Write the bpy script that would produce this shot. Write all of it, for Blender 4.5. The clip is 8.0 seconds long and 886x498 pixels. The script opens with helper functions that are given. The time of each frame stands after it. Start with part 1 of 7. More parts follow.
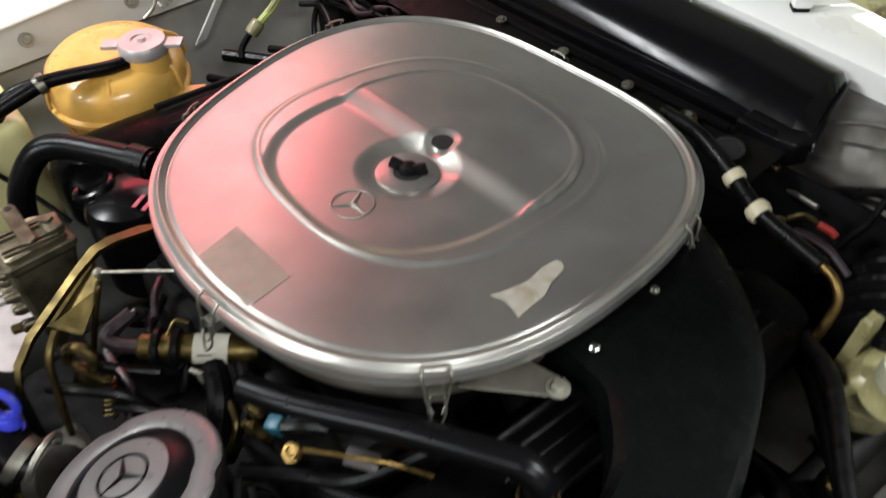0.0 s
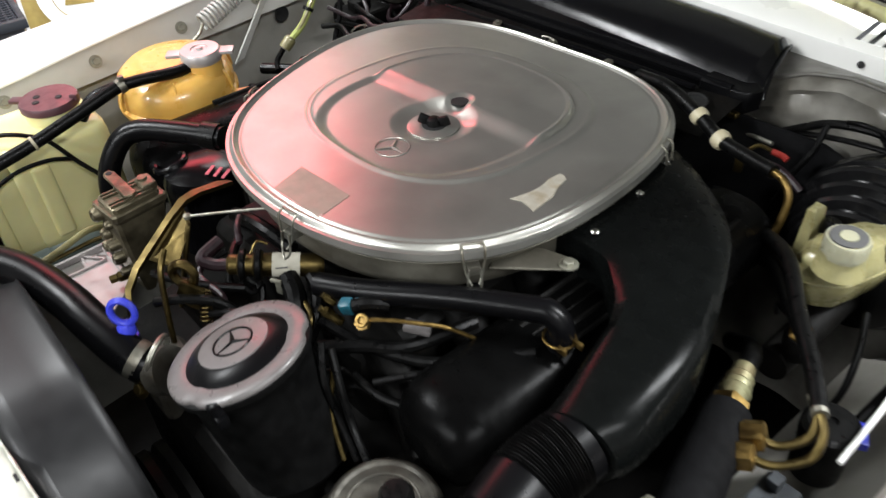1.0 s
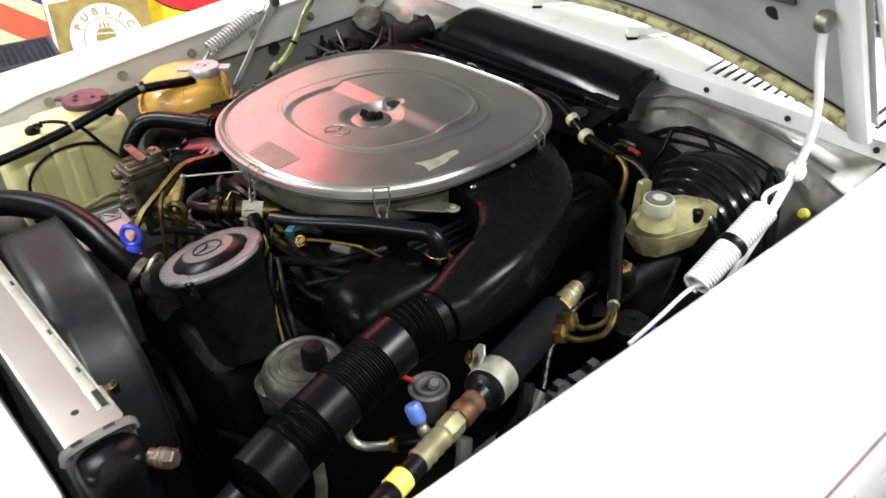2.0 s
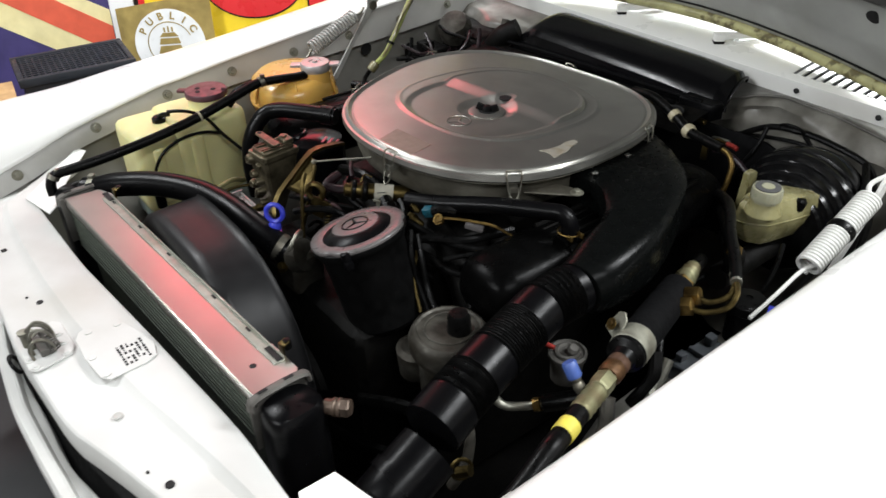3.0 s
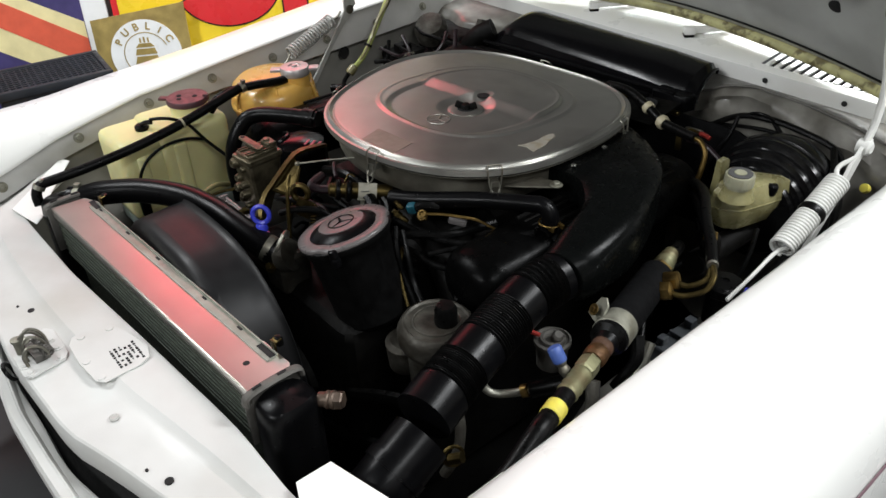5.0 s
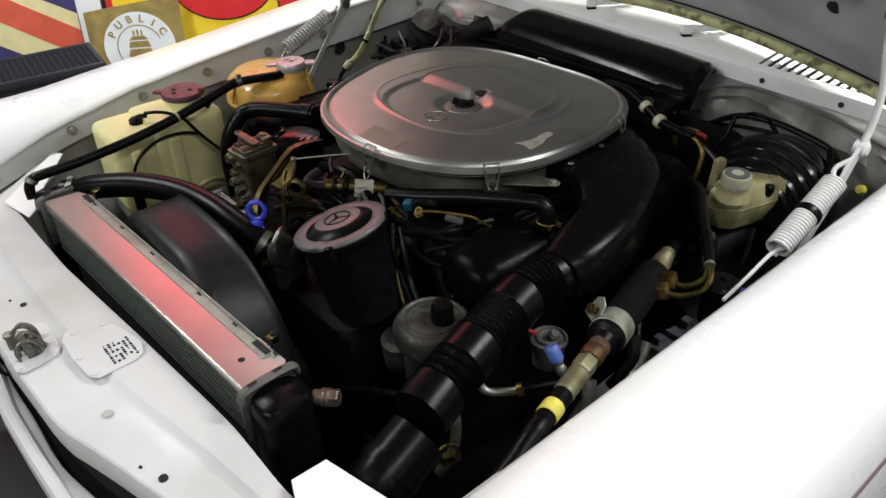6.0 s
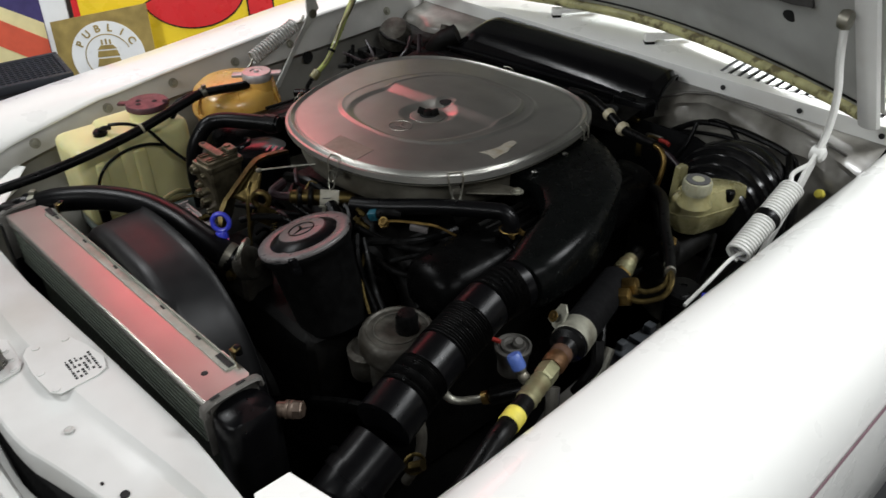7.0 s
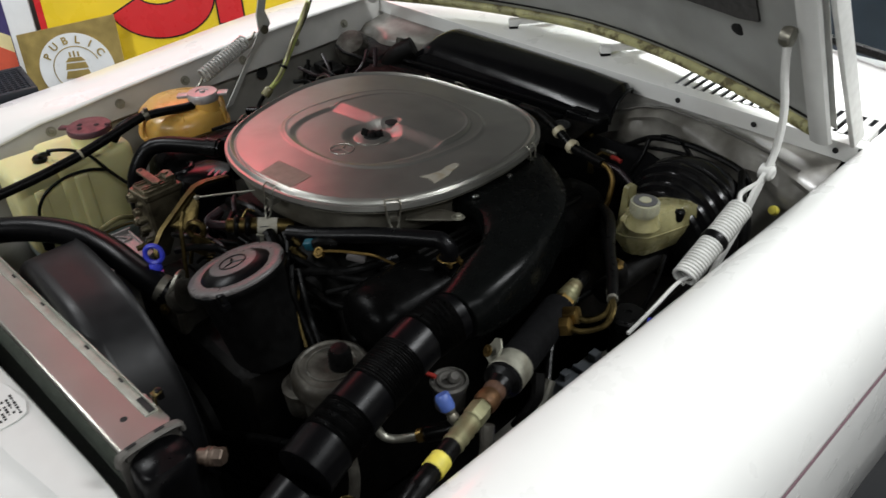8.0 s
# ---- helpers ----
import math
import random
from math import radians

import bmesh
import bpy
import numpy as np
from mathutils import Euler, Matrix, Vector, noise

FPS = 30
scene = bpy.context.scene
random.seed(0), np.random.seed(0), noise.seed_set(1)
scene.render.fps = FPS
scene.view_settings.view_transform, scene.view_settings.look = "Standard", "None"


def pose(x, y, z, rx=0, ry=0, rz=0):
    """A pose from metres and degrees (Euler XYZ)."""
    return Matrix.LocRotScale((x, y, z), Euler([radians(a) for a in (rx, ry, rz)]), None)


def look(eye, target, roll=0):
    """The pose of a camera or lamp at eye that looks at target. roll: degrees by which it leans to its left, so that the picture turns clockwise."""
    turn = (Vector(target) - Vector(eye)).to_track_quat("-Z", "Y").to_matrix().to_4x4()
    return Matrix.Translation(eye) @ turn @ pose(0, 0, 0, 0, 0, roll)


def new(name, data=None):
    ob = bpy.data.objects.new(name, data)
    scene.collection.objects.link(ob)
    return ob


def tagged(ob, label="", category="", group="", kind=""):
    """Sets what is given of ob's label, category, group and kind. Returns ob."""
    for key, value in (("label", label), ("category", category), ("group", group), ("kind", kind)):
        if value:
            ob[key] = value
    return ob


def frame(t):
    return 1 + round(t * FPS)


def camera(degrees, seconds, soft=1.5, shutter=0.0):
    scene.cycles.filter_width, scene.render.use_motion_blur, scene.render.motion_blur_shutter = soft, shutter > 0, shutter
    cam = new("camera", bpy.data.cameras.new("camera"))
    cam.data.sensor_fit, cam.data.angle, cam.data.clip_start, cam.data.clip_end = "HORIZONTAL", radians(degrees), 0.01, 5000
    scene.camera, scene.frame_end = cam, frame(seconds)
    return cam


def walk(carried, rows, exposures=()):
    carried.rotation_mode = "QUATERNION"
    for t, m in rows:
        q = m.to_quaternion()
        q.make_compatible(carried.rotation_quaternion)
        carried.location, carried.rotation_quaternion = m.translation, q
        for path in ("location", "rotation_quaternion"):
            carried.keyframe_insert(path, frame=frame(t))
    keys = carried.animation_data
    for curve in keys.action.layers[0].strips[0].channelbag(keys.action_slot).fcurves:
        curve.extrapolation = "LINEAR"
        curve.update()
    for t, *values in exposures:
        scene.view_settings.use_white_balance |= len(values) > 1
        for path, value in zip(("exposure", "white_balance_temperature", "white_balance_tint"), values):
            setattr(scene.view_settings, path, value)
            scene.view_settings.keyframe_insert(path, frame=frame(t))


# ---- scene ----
cam = camera(59.0, 8.0, shutter=0.5)
PATH = [
    (0, (0.5439, -0.4352, 1.4039), (-0.5703, 0.4412, -0.0069), -0.46),
    (0.5, (0.6129, -0.5388, 1.3868), (-0.5216, 0.3799, 0.0196), -2.42),
    (1, (0.7035, -0.6138, 1.4100), (-0.4904, 0.3418, 0.1210), -3.55),
    (1.2, (0.7632, -0.6328, 1.4198), (-0.4414, 0.3264, 0.1435), -3.39),
    (2.3, (1.1052, -0.7955, 1.4852), (-0.2155, 0.2121, 0.3713), -2.38),
    (2.5, (1.0892, -0.8368, 1.4871), (-0.2380, 0.1752, 0.3850), -3.50),
    (3, (1.0300, -0.9475, 1.4821), (-0.2876, 0.0560, 0.3611), -1.27),
    (3.5, (1.0421, -0.9687, 1.4856), (-0.2912, 0.0297, 0.3785), -1.90),
    (4, (1.0537, -0.9712, 1.4833), (-0.2722, 0.0372, 0.3764), -2.85),
    (4.5, (1.0551, -0.9700, 1.4871), (-0.2503, 0.0622, 0.3778), -2.94),
    (6, (1.0438, -0.9725, 1.4863), (-0.2319, 0.0811, 0.3626), -1.48),
    (6.5, (1.0516, -0.9756, 1.4906), (-0.2157, 0.0922, 0.3709), -0.96),
    (7, (1.0589, -0.9567, 1.4944), (-0.1860, 0.1432, 0.3806), -1.19),
    (7.5, (1.0579, -0.9138, 1.5035), (-0.1713, 0.1948, 0.3809), -1.60),
    (8, (1.0776, -0.8508, 1.5124), (-0.1579, 0.2539, 0.3930), -2.10),
]
walk(cam, [(t, look(eye, target, roll)) for t, eye, target, roll in PATH],
     [(0.0, 0.62), (0.5, 0.6), (1.0, 0.85), (2.3, 0.75), (2.6, 0.6), (3.0, 0.08), (3.5, 0.0), (4.7, -0.12), (5.8, -0.32), (7.0, -0.48), (8.0, -0.57)])

# ---- world, lamps, exposure ----
world = bpy.data.worlds.new("garage_world")
scene.world = world
world.use_nodes = True
world.node_tree.nodes["Background"].inputs[0].default_value = (0.9, 0.95, 1.0, 1)
world.node_tree.nodes["Background"].inputs[1].default_value = 0.002


def area_lamp(name, eye, target, sx, sy, watts, colour=(1, 1, 1)):
    data = bpy.data.lights.new(name, "AREA")
    data.shape, data.size, data.size_y, data.energy, data.color = "RECTANGLE", sx, sy, watts, colour
    ob = new(name, data)
    ob.matrix_world = look(eye, target)
    return ob


area_lamp("unseen_ceiling_lamp", (2.4, -1.0, 3.0), (2.4, -1.0, 0), 0.35, 1.4, 56, (0.96, 0.985, 1.0))
area_lamp("unseen_ceiling_lamp", (1.9, 1.2, 3.0), (1.7, 1.0, 0), 0.35, 1.4, 150, (0.96, 0.985, 1.0))
area_lamp("unseen_ceiling_lamp", (0.1, -3.5, 2.75), (0.0, 0.0, 0.8), 1.6, 0.4, 66, (0.96, 0.985, 1.0))
area_lamp("unseen_ceiling_lamp", (-1.75, -1.25, 3.0), (-2.35, -0.1, 0.3), 0.35, 1.4, 108, (0.96, 0.985, 1.0))
area_lamp("unseen_ceiling_lamp", (-1.9, 1.15, 3.04), (-1.9, 1.1, 0), 1.2, 1.4, 24, (0.96, 0.985, 1.0))
# Unseen lamp added behind the hood to brighten the cowl and far fender.
area_lamp("unseen_ceiling_lamp", (-0.8, 3.0, 3.0), (-0.6, 2.2, 0), 1.4, 0.4, 215, (0.96, 0.985, 1.0))
# Added fill light, aimed at the air cleaner lid to brighten it.
area_lamp("lid_fill_lamp", (-1.72, 1.42, 2.62), (0.1, -0.05, 0.9), 1.3, 0.6, 8, (0.98, 1.0, 0.97))
area_lamp("red_neon_lamp", (-2.68, 0.62, 2.38), (-1.8, 0.2, 2.08), 1.15, 0.65, 18, (1.0, 0.06, 0.09))


# ---- materials ----
def mat(name, col, rough=0.5, metal=0.0, vary=0.25, scale=30.0, bump=0.0, bscale=200.0, coat=0.0, trans=0.0, sss=0.0,
        dirt=None, dscale=8.0, dlo=0.5, dhi=0.7, rvary=0.12, ior=1.45, spec=0.5):
    m = bpy.data.materials.new(name)
    m.use_nodes = True
    nt = m.node_tree
    b = nt.nodes["Principled BSDF"]
    b.inputs["Metallic"].default_value = metal
    b.inputs["Coat Weight"].default_value = coat
    b.inputs["Coat Roughness"].default_value = 0.08
    b.inputs["Transmission Weight"].default_value = trans
    b.inputs["Subsurface Weight"].default_value = sss
    b.inputs["Subsurface Radius"].default_value = (0.03, 0.02, 0.01)
    b.inputs["IOR"].default_value = ior
    b.inputs["Specular IOR Level"].default_value = spec
    tc = nt.nodes.new("ShaderNodeTexCoord")

    def noisy(sc, detail=5.0):
        n = nt.nodes.new("ShaderNodeTexNoise")
        n.inputs["Scale"].default_value, n.inputs["Detail"].default_value = sc, detail
        nt.links.new(tc.outputs["Object"], n.inputs["Vector"])
        return n

    def ramp(src, lo, hi, clo, chi):
        r = nt.nodes.new("ShaderNodeMapRange")
        r.inputs[1].default_value, r.inputs[2].default_value, r.inputs[3].default_value, r.inputs[4].default_value = lo, hi, clo, chi
        nt.links.new(src, r.inputs[0])
        return r.outputs[0]

    def mix(fac, a, c):
        x = nt.nodes.new("ShaderNodeMix")
        x.data_type = "RGBA"
        nt.links.new(fac, x.inputs[0])
        for k, v in ((6, a), (7, c)):
            if isinstance(v, tuple):
                x.inputs[k].default_value = (*v[:3], 1)
            else:
                nt.links.new(v, x.inputs[k])
        return x.outputs[2]

    n1 = noisy(scale)
    c = mix(ramp(n1.outputs[0], 0.35, 0.65, 0, 1), tuple(v * (1 - vary) for v in col), tuple(min(1, v * (1 + vary * 0.6)) for v in col))
    if dirt:
        n2 = noisy(dscale, 8.0)
        c = mix(ramp(n2.outputs[0], dlo, dhi, 0, 0.85), c, dirt)
    nt.links.new(c, b.inputs["Base Color"])
    n3 = noisy(scale * 2.3)
    nt.links.new(ramp(n3.outputs[0], 0.3, 0.7, max(0.02, rough - rvary), min(1, rough + rvary)), b.inputs["Roughness"])
    if bump:
        n4 = noisy(bscale)
        bp = nt.nodes.new("ShaderNodeBump")
        bp.inputs["Strength"].default_value, bp.inputs["Distance"].default_value = bump, 0.001
        nt.links.new(n4.outputs[0], bp.inputs["Height"])
        nt.links.new(bp.outputs[0], b.inputs["Normal"])
    return m


M = {
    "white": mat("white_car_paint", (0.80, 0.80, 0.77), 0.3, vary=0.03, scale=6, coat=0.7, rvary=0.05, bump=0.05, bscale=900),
    # Darker copy of the white paint: shade put into its colour, plus dirt.
    "white_shaded": mat("shaded_white_paint", (0.53, 0.53, 0.51), 0.52, vary=0.06, scale=9, coat=0.04, bump=0.1, bscale=400, dirt=(0.42, 0.40, 0.36), dscale=5, dlo=0.55, dhi=0.85),
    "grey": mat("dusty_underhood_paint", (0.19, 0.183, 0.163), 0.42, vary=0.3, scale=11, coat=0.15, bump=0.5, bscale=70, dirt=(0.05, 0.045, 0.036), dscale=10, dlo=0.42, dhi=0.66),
    "lid": mat("dull_stamped_aluminium", (0.37, 0.365, 0.335), 0.34, metal=0.80, vary=0.08, scale=9, bump=0.10, bscale=600, dirt=(0.27, 0.265, 0.24), dscale=7, dlo=0.5, dhi=0.75, rvary=0.05),
    "lidworn": mat("label_shadow_aluminium", (0.26, 0.23, 0.19), 0.55, metal=0.4, vary=0.08, scale=40),
    "cast": mat("dirty_cast_aluminium", (0.065, 0.061, 0.051), 0.55, metal=0.5, vary=0.4, scale=45, bump=0.7, bscale=160, dirt=(0.018, 0.014, 0.009), dscale=26, dlo=0.42, dhi=0.64),
    "alu": mat("wavy_radiator_aluminium", (0.60, 0.585, 0.54), 0.29, metal=1.0, vary=0.05, scale=9, bump=0.02, bscale=8, rvary=0.012),
    "steel": mat("zinc_plated_steel", (0.27, 0.265, 0.225), 0.45, metal=0.9, vary=0.25, scale=60, bump=0.15, bscale=300, dirt=(0.09, 0.07, 0.045), dscale=30, dlo=0.46, dhi=0.74),
    "bright": mat("bright_wire_steel", (0.58, 0.58, 0.55), 0.25, metal=1.0, vary=0.1, scale=80),
    "gold": mat("yellow_passivated_steel", (0.125, 0.092, 0.034), 0.42, metal=1.0, vary=0.4, scale=50, bump=0.25, bscale=200, dirt=(0.02, 0.016, 0.009), dscale=25, dlo=0.40, dhi=0.66),
    "brass": mat("brass_fitting", (0.27, 0.18, 0.06), 0.42, metal=1.0, vary=0.35, scale=50, bump=0.3, bscale=220, dirt=(0.03, 0.016, 0.008), dscale=30, dlo=0.40, dhi=0.70),
    "copper": mat("dull_copper_union", (0.085, 0.042, 0.016), 0.55, metal=0.6, vary=0.4, scale=70, bump=0.3, bscale=240, dirt=(0.025, 0.012, 0.007), dscale=40, dlo=0.45, dhi=0.7),
    "crimpmetal": mat("yellowed_zinc_fitting", (0.17, 0.165, 0.09), 0.55, metal=0.55, vary=0.25, scale=60, bump=0.2, bscale=230, dirt=(0.12, 0.09, 0.045), dscale=28, dlo=0.42, dhi=0.72),
    "capclear": mat("clear_yellowed_cap_plastic", (0.24, 0.235, 0.165), 0.35, vary=0.1, scale=40, sss=0.15, coat=0.2),
    "sensor": mat("tarnished_bronze_fitting", (0.075, 0.055, 0.042), 0.45, metal=0.6, vary=0.35, scale=60, bump=0.3, bscale=260, dirt=(0.09, 0.06, 0.04), dscale=40, dlo=0.45, dhi=0.7),
    "rust": mat("rusty_iron", (0.06, 0.028, 0.014), 0.75, metal=0.2, vary=0.4, scale=60, bump=0.5, bscale=260),
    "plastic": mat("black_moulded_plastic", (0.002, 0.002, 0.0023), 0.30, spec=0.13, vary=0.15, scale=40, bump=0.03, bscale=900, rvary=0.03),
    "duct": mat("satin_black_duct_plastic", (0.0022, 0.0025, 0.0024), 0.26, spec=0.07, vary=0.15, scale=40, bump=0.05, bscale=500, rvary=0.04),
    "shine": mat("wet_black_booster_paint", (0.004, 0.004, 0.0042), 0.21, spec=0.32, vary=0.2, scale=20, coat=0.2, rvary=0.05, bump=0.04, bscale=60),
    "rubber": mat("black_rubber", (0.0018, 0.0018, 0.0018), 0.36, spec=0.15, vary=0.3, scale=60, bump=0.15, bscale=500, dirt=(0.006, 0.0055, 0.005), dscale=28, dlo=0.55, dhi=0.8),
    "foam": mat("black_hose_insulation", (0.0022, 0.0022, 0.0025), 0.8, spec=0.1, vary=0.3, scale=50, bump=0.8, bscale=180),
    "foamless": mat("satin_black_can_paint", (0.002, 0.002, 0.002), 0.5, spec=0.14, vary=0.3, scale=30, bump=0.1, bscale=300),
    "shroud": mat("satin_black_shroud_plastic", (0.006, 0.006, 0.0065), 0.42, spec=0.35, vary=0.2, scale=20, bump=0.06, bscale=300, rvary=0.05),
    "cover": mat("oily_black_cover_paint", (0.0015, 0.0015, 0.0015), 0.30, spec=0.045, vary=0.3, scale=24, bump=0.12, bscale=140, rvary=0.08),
    "gloss": mat("black_gloss_paint", (0.003, 0.003, 0.0034), 0.20, spec=0.20, vary=0.2, scale=20, coat=0.0, rvary=0.05, bump=0.02, bscale=60),
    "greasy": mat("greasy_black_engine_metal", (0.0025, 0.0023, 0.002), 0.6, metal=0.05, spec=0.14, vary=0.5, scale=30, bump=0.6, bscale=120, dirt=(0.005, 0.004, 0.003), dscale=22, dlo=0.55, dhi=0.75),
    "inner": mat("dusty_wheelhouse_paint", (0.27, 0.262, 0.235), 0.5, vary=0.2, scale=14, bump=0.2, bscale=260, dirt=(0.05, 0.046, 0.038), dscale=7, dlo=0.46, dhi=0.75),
    "pan2": mat("stained_aluminium_pan", (0.15, 0.142, 0.115), 0.6, metal=0.5, vary=0.3, scale=25, bump=0.3, bscale=200, dirt=(0.055, 0.048, 0.034), dscale=10, dlo=0.42, dhi=0.72),
    "capmetal": mat("pale_pressed_metal_cap", (0.42, 0.39, 0.38), 0.42, metal=0.5, vary=0.1, scale=40, bump=0.1, bscale=300),
    "actu": mat("grimy_diecast_alloy", (0.13, 0.112, 0.072), 0.42, metal=0.7, vary=0.35, scale=45, bump=0.7, bscale=160, dirt=(0.035, 0.028, 0.017), dscale=30, dlo=0.45, dhi=0.66),
    # White flange paint greyed to hold the shade on its inward face, plus dirt.
    "strip": mat("shade_grey_white_flange", (0.44, 0.435, 0.41), 0.42, vary=0.08, scale=12, coat=0.1, bump=0.15, bscale=300, dirt=(0.28, 0.27, 0.24), dscale=7, dlo=0.5, dhi=0.8),
    "zinc": mat("matt_zinc_bracket", (0.25, 0.246, 0.20), 0.58, metal=0.7, vary=0.2, scale=60, bump=0.25, bscale=230, dirt=(0.10, 0.083, 0.05), dscale=24, dlo=0.44, dhi=0.78),
    "railzinc": mat("pale_green_zinc_rail", (0.33, 0.335, 0.29), 0.5, metal=0.6, vary=0.15, scale=40, bump=0.1, bscale=200, dirt=(0.2, 0.195, 0.15), dscale=20, dlo=0.5, dhi=0.8),
    "pan": mat("dull_grimy_pan", (0.115, 0.11, 0.10), 0.62, metal=0.45, vary=0.25, scale=25, bump=0.3, bscale=200, dirt=(0.035, 0.03, 0.024), dscale=12, dlo=0.45, dhi=0.75),
    "block": mat("dark_grey_plastic", (0.045, 0.05, 0.056), 0.45, vary=0.2, scale=30),
    "nutblack": mat("satin_black_nut", (0.003, 0.003, 0.003), 0.5, spec=0.15, vary=0.2),
    "fin": mat("dark_green_radiator_fins", (0.055, 0.065, 0.05), 0.55, metal=0.5, vary=0.3, scale=80, bump=0.5, bscale=900),
    "washer": mat("aged_translucent_plastic", (0.66, 0.615, 0.31), 0.4, vary=0.08, scale=8, sss=0.4, bump=0.1, bscale=120, dirt=(0.46, 0.42, 0.2), dscale=6, dlo=0.48, dhi=0.85),
    "fluid": mat("blue_washer_fluid_seen_through_plastic", (0.30, 0.36, 0.33), 0.4, vary=0.08, scale=8, sss=0.2),
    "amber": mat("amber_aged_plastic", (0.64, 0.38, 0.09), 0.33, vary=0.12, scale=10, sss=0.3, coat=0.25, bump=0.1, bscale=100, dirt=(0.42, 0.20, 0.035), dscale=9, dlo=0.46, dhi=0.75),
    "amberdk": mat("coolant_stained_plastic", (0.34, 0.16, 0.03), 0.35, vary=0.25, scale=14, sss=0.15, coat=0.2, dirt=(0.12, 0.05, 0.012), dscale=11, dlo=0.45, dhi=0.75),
    "resin": mat("yellowed_reservoir_plastic", (0.235, 0.215, 0.105), 0.3, vary=0.16, scale=24, sss=0.12, coat=0.3, bump=0.1, bscale=200, dirt=(0.085, 0.075, 0.03), dscale=18, dlo=0.44, dhi=0.70),
    "cream": mat("cream_plastic", (0.36, 0.325, 0.22), 0.42, vary=0.12, scale=40, dirt=(0.2, 0.17, 0.11), dscale=40, dlo=0.5, dhi=0.8),
    "capred": mat("maroon_plastic_cap", (0.075, 0.03, 0.036), 0.42, vary=0.15, scale=30),
    "capgrey": mat("weathered_grey_cap", (0.095, 0.088, 0.086), 0.36, metal=0.0, vary=0.12, scale=40, bump=0.1, bscale=300, dirt=(0.06, 0.057, 0.054), dscale=20, dlo=0.52, dhi=0.8),
    "blue": mat("blue_plastic", (0.03, 0.04, 0.42), 0.35, vary=0.12, scale=40),
    "blue2": mat("light_blue_plastic_cap", (0.045, 0.085, 0.27), 0.4, vary=0.15, scale=60),
    "cyan": mat("teal_connector_plastic", (0.008, 0.07, 0.10), 0.4, vary=0.2, scale=60, dirt=(0.01, 0.015, 0.016), dscale=60, dlo=0.45, dhi=0.65),
    "red": mat("red_plastic", (0.22, 0.018, 0.013), 0.4, vary=0.12, scale=60),
    "yellow": mat("yellow_tape", (0.58, 0.50, 0.07), 0.5, vary=0.15, scale=50, dirt=(0.35, 0.30, 0.08), dscale=60, dlo=0.5, dhi=0.75),
    "pinline": mat("dull_red_pinstripe", (0.20, 0.12, 0.14), 0.4, vary=0.1, scale=20),
    "green": mat("green_yellow_wire", (0.36, 0.41, 0.11), 0.4, vary=0.25, scale=50),
    "violet": mat("dark_violet_wire", (0.012, 0.005, 0.007), 0.4, vary=0.2, scale=50),
    "paper": mat("torn_paper_label", (0.32, 0.305, 0.25), 0.85, vary=0.14, scale=60, bump=0.3, bscale=300, dirt=(0.20, 0.165, 0.10), dscale=40, dlo=0.48, dhi=0.66),
    "ink": mat("dark_print", (0.05, 0.05, 0.05), 0.7, vary=0.1),
    "pinkink": mat("faded_red_print", (0.50, 0.10, 0.13), 0.6, vary=0.1),
    "pad": mat("dark_hood_insulation", (0.055, 0.053, 0.05), 0.95, vary=0.25, scale=60, bump=0.9, bscale=250),
    "gum": mat("yellowed_seam_sealer", (0.38, 0.36, 0.17), 0.5, vary=0.3, scale=22, bump=0.6, bscale=60, dirt=(0.06, 0.042, 0.012), dscale=30, dlo=0.50, dhi=0.60),
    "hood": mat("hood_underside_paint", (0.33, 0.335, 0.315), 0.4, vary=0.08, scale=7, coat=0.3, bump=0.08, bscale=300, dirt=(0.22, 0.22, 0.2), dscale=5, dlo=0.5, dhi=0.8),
    # Near black that paints the shade in holes and gaps; also on black screws.
    "dark": mat("dark_cavity", (0.008, 0.008, 0.008), 0.8, vary=0.2),
    "floor": mat("sealed_dark_floor", (0.012, 0.0125, 0.014), 0.5, vary=0.25, scale=3, bump=0.2, bscale=60, dirt=(0.02, 0.02, 0.02), dscale=2, dlo=0.5, dhi=0.8),
    "wall": mat("painted_garage_wall", (0.34, 0.34, 0.33), 0.8, vary=0.05, scale=2, bump=0.2, bscale=40),
    "ceil": mat("painted_ceiling", (0.12, 0.12, 0.12), 0.9, vary=0.05, scale=2),
    "flagblue": mat("faded_navy_print", (0.045, 0.035, 0.13), 0.6, vary=0.15, scale=12),
    "flagcream": mat("faded_cream_print", (0.72, 0.64, 0.34), 0.6, vary=0.12, scale=10, dirt=(0.6, 0.5, 0.22), dscale=4, dlo=0.5, dhi=0.8),
    "flagred": mat("faded_red_print_board", (0.62, 0.10, 0.05), 0.6, vary=0.12, scale=12),
    "signyellow": mat("yellow_enamel", (0.83, 0.60, 0.03), 0.3, vary=0.05, scale=5, coat=0.4),
    "signred": mat("red_enamel", (0.62, 0.025, 0.03), 0.3, vary=0.06, scale=5, coat=0.4),
    "signblack": mat("black_enamel", (0.012, 0.012, 0.012), 0.3, vary=0.1, coat=0.4),
    "signwhite": mat("white_enamel", (0.78, 0.80, 0.80), 0.35, vary=0.05, scale=8, coat=0.3),
    "olive": mat("aged_brass_plate", (0.40, 0.30, 0.10), 0.45, metal=0.35, vary=0.22, scale=14, dirt=(0.2, 0.14, 0.05), dscale=9, dlo=0.5, dhi=0.8),
    "crate": mat("dark_slate_crate", (0.016, 0.019, 0.024), 0.5, vary=0.2, scale=14),
    "wood": mat("pale_wood", (0.42, 0.28, 0.13), 0.6, vary=0.25, scale=18, bump=0.3, bscale=90),
    "slate": mat("slate_blue_panel", (0.10, 0.12, 0.15), 0.6, vary=0.12, scale=5),
